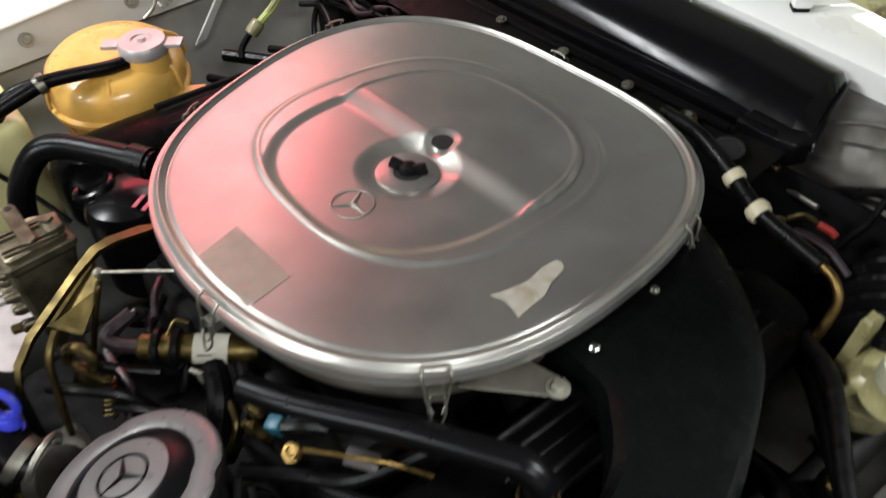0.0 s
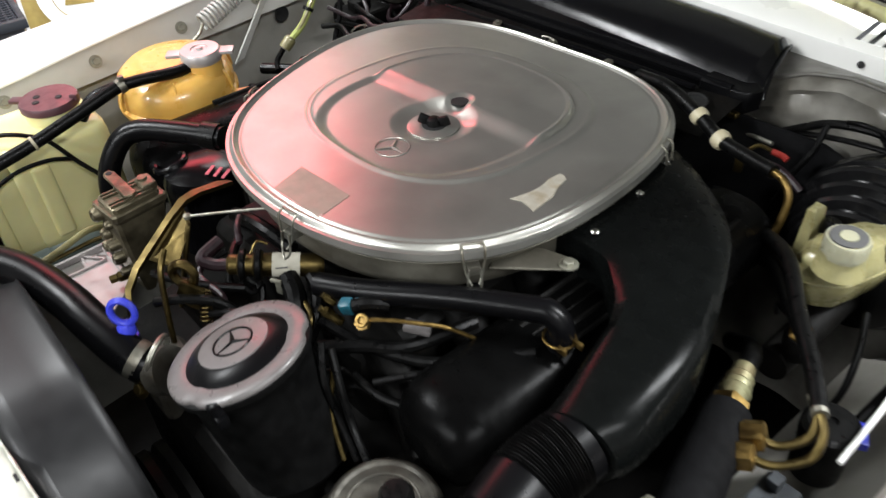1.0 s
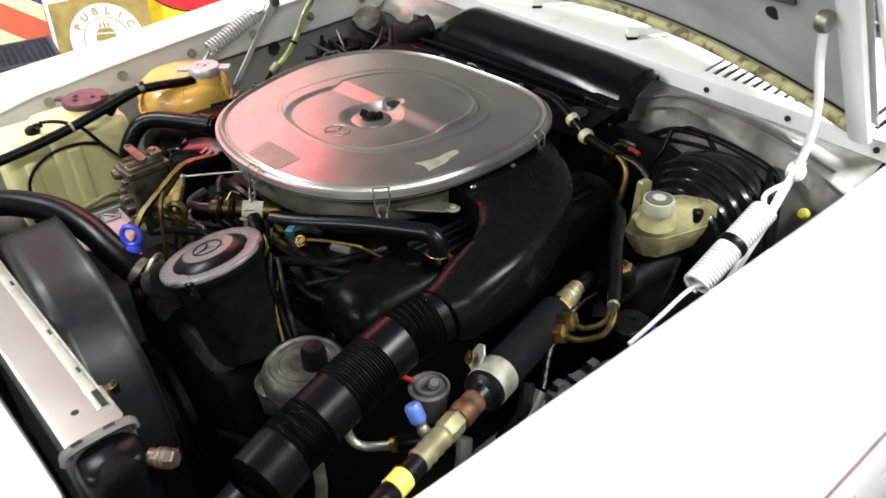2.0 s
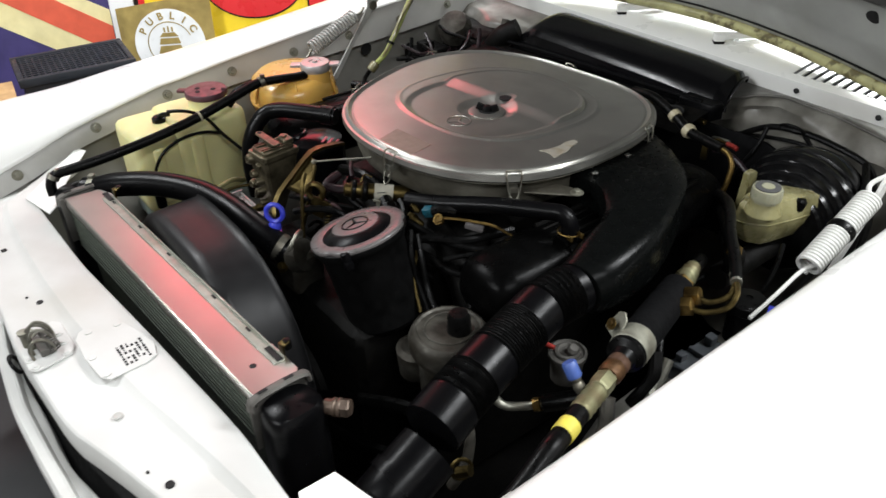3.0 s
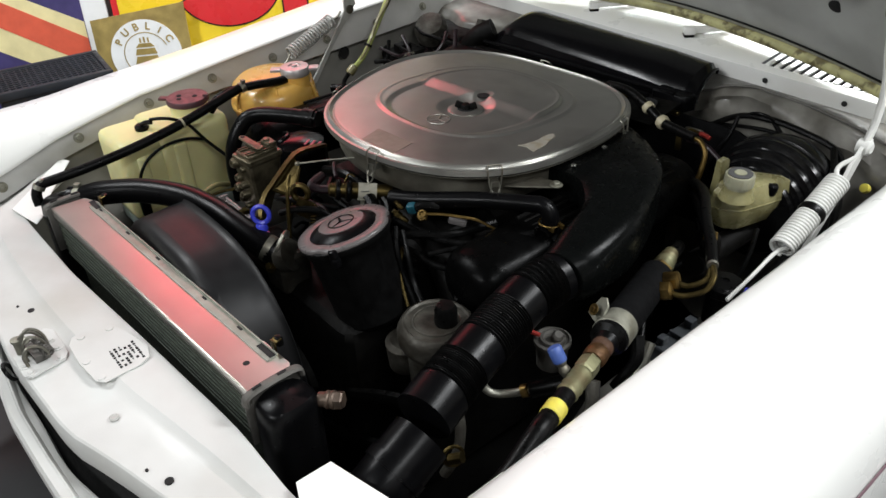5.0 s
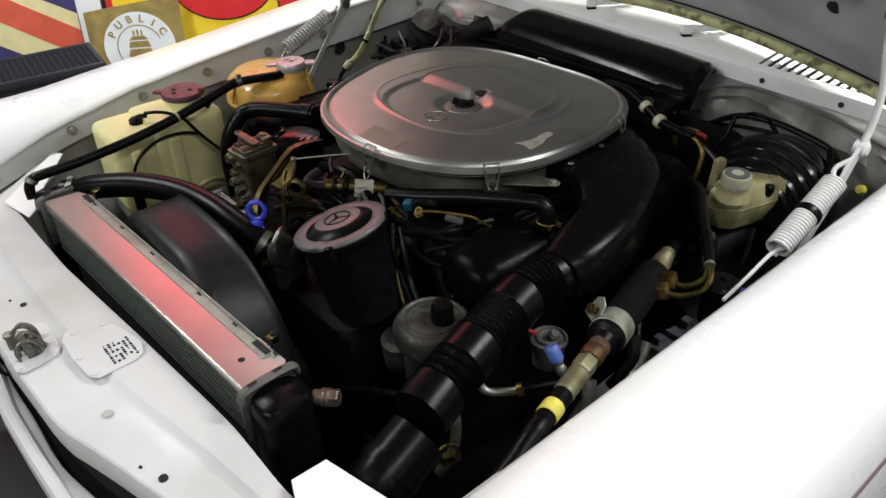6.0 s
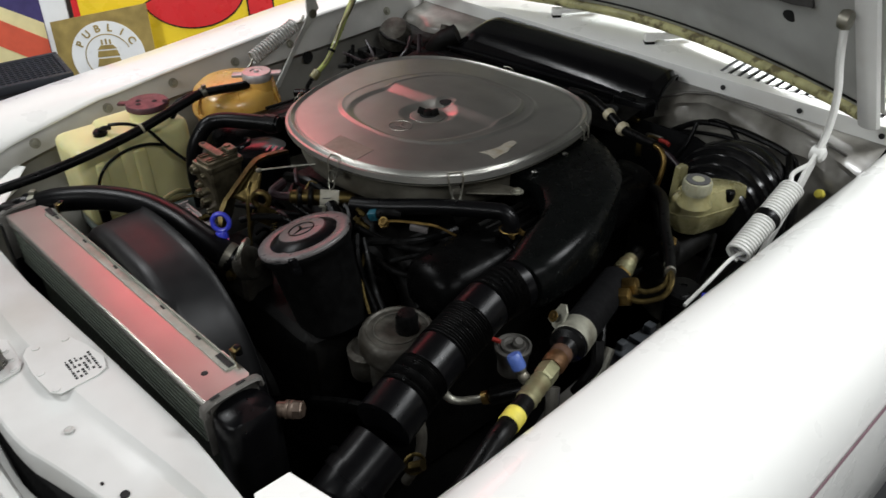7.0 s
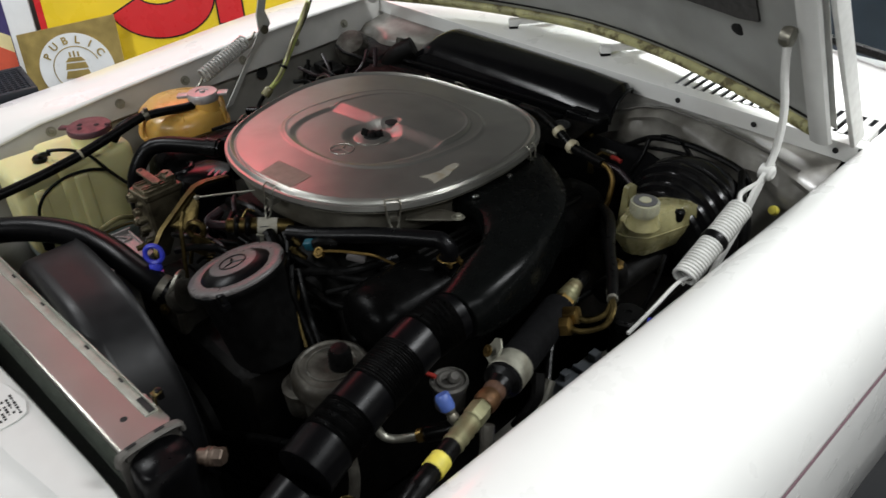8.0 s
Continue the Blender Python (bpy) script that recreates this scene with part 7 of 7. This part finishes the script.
pn = thing("plenum_cover", (-0.1, 0.40, 0.76), "glossy black heater plenum cover on the firewall", "cover")


def plenum(x, k):
    y, z = [(0.489, 0.862), (0.485, 0.869), (0.477, 0.8755), (0.465, 0.8795), (0.451, 0.8810), (0.437, 0.8808), (0.422, 0.8788), (0.407, 0.8755), (0.392, 0.8708), (0.378, 0.8645), (0.366, 0.8560), (0.358, 0.8450)][k]
    s = sstep(0, 1, min(1, max(0, (-0.30 - x) / 0.16)))
    e = sstep(0.08, 0.19, x)
    return (x + 0.018 * (k / 11) * e, y, z - 0.10 * s - 0.004 * e)


END = [V(plenum(0.188, k)) for k in range(12)]
part("shell", sheet(plenum, lin(-0.47, 0.188, 44), range(12), 0.002, (0, 0.5, -0.8)), "gloss", pn, "gloss black pressed cover", 50)
part("front_face", sheet(lambda x, k: (plenum(x, 11)[0], 0.358 - 0.006 * k, plenum(x, 11)[2] - 0.020 * k), lin(-0.47, 0.188, 14), range(3), 0.002, (0, 1, 0)), "gloss", pn)
part("end_face", sheet(lambda w, k: tuple(END[k] + V(((0.004 + 0.022 * k / 11) * w, 0.004 * w, -0.013 * w))), lin(0, 1, 4), range(12), 0.002, (-0.3, 0.3, -0.8)), "gloss", pn, "sloping black end face", 30)
part("end_rim", tube([END[k] + V((0.006 + 0.024 * k / 11, 0.004, -0.012)) for k in (0, 2, 4, 6, 8, 10, 11)], 0.0032, 8), "gloss", pn, "rolled black end rim")
part("end_block", slab([(0.150, 0.328), (0.226, 0.334), (0.236, 0.362), (0.215, 0.375), (0.150, 0.362)], 0.812, 0.846, 0.003), "plastic", pn, "black moulded end block")
part("sealant", rbox(0.178, 0.222, 0.322, 0.334, 0.806, 0.816, 0.004), "gold", pn, "yellowed sealant smear")
part("ledge_hole", join(ring((0.172, 0.288, 0.833), (0, -0.1, 1), 0.0175, 0.0025, 24, 6), lathe([(0.0175, 0.0012), (0, 0.0010)], (0.172, 0.288, 0.831), (0, -0.1, 1), 18)), "dark", pn, "dark round hole in the ledge")
part("ledge_plug", lathe([(0.013, -0.006), (0.014, 0.002), (0.009, 0.004), (0.009, 0.001), (0, 0.001)], (0.100, 0.300, 0.830), (0, -0.1, 1), 18), "gold", pn, "brassy round plug")
part("drip_rail", join(tube([(-0.42, 0.338, 0.815), (-0.10, 0.338, 0.832), (0.20, 0.336, 0.846)], 0.005, 8), tube([(-0.40, 0.315, 0.800), (-0.10, 0.316, 0.820), (0.15, 0.318, 0.834)], 0.005, 8)), "gloss", pn, "black drip rails")
part("ledge", sheet(lambda x, k: (x, 0.335 - 0.05 * k, 0.803 - 0.008 * k + 0.03 * (x + 0.45) / 0.67), lin(-0.45, 0.22, 12), range(3), 0.002), "greasy", pn, "dirty ledge in front of the cover")
for x in (-0.25, -0.12, 0.0, 0.1):
    part("stud", bolt((x, 0.305, 0.806 + 0.03 * (x + 0.45) / 0.67), (0, -0.2, 1), 0.005, 0.005), "steel", pn)

# ---- far rear corner: wiper motor, cables and wires ----
wm = thing("wiper_motor", (-0.52, 0.33, 0.74), "grimy wiper motor with a pale cover in the corner", "motor")
part("cover", lathe([(0.045, 0.0), (0.045, 0.03), (0.036, 0.045), (0.0, 0.05)], (-0.585, 0.345, 0.785), (0.3, -0.5, 0.8), 24), "cast", wm, "pale dirty cover")
part("body", join(rbox(-0.64, -0.46, 0.33, 0.45, 0.66, 0.805, 0.02), lathe([(0.035, 0), (0.035, 0.08)], (-0.50, 0.34, 0.74), (1, -0.1, 0.1), 20)), "greasy", wm)
part("arm", tube([(-0.40, 0.36, 0.86), (-0.40, 0.35, 0.83), (-0.41, 0.345, 0.78), (-0.43, 0.34, 0.72)], 0.014, 10), "cast", wm)
for pts, r, m, lab in (
    ([(-0.56, 0.30, 0.76), (-0.53, 0.27, 0.75), (-0.50, 0.27, 0.76), (-0.49, 0.30, 0.79), (-0.51, 0.33, 0.81)], 0.0045, "violet", "dark violet cable loop in the corner"),
    ([(-0.60, 0.30, 0.81), (-0.56, 0.29, 0.805), (-0.52, 0.30, 0.80), (-0.47, 0.32, 0.79)], 0.005, "rubber", "black cable in the corner"),
    ([(-0.58, 0.25, 0.77), (-0.52, 0.22, 0.74), (-0.46, 0.22, 0.75), (-0.42, 0.26, 0.77), (-0.40, 0.29, 0.75)], 0.006, "rubber", "black hose in the corner"),
    ([(-0.59, 0.20, 0.80), (-0.57, 0.18, 0.77), (-0.55, 0.15, 0.74), (-0.5, 0.12, 0.72)], 0.005, "rubber", "dark cable in the far corner"),
    ([(-0.46, 0.32, 0.83), (-0.44, 0.30, 0.80), (-0.42, 0.27, 0.76), (-0.38, 0.24, 0.74)], 0.006, "violet", "dark violet hose in the corner"),
    ([(-0.52, -0.03, 0.755), (-0.47, 0.0, 0.76), (-0.42, 0.03, 0.765), (-0.37, 0.06, 0.77)], 0.010, "rubber", "black hose behind the expansion tank"),
    ([(-0.50, -0.07, 0.74), (-0.44, -0.05, 0.75), (-0.38, -0.03, 0.75), (-0.32, 0.02, 0.76)], 0.007, "rubber", "black cable behind the expansion tank"),
    ([(-0.46, 0.02, 0.775), (-0.40, 0.04, 0.79), (-0.34, 0.07, 0.80), (-0.31, 0.12, 0.81)], 0.006, "rubber", "black cable beside the air cleaner")):
    line_thing("corner_cable", pts, r, m, lab, "cable")
for k in range(9):
    rnd = random.Random(40 + k)
    p0 = V((-0.62 + 0.06 * rnd.random(), 0.14 + 0.20 * rnd.random(), 0.74 + 0.07 * rnd.random()))
    pts = [p0]
    for q in range(4):
        pts.append(pts[-1] + V((0.035 + 0.03 * rnd.random(), 0.05 * (rnd.random() - 0.45), 0.05 * (rnd.random() - 0.52))))
    line_thing("corner_cable", pts, 0.0035 + 0.003 * rnd.random(), "rubber" if k % 4 else "violet", "dark cable in the cluttered far corner", "cable")
solo("corner_box", join(rbox(-0.63, -0.55, 0.20, 0.30, 0.66, 0.765, 0.01), rbox(-0.60, -0.57, 0.22, 0.26, 0.76, 0.785, 0.005)), "greasy", "dark plastic box in the far corner", "box")
solo("corner_duct", tube([(-0.47, 0.36, 0.70), (-0.44, 0.34, 0.77), (-0.40, 0.345, 0.82), (-0.37, 0.37, 0.84)], 0.028, 16), "greasy", "dark rubber duct in the far corner", "duct")
gw = thing("green_wire", (-0.5, 0.05, 0.77), "green and yellow wires hanging from the hood", "wire")
part("wire", tube([(-0.50, 0.165, 0.975), (-0.50, 0.143, 0.943), (-0.50, 0.118, 0.905), (-0.50, 0.085, 0.856), (-0.50, 0.058, 0.820), (-0.50, 0.030, 0.800)], 0.0062, 8), "green", gw)
part("wire", tube([(-0.495, 0.158, 0.975), (-0.490, 0.132, 0.935), (-0.495, 0.105, 0.90), (-0.498, 0.082, 0.856), (-0.498, 0.056, 0.822), (-0.50, 0.032, 0.802)], 0.0040, 8), "resin", gw)
part("cable", tube([(-0.505, 0.176, 0.975), (-0.503, 0.155, 0.942), (-0.502, 0.125, 0.905), (-0.502, 0.09, 0.862)], 0.0028, 8), "rubber", gw, "thin black cable")
part("connector", lathe([(0.010, -0.012), (0.011, -0.008), (0.011, 0.008), (0.008, 0.012)], (-0.50, 0.020, 0.794), (0, 0.6, 0.5), 12), "resin", gw, "pale plastic connector")
part("tie", lathe([(0.010, -0.003), (0.010, 0.003)], (-0.50, 0.073, 0.842), (0, 0.55, 0.8), 12), "rubber", gw)
part("tail", tube([(-0.50, 0.008, 0.786), (-0.495, -0.01, 0.772), (-0.48, -0.02, 0.762)], 0.005, 8), "rubber", gw)
solo("red_cap", lathe([(0.018, 0.0), (0.018, 0.02), (0.012, 0.026), (0.0, 0.027)], (-0.335, 0.10, 0.80), (0.1, 0, 1), 18), "red", "red plastic cap beside the air cleaner", "cap")
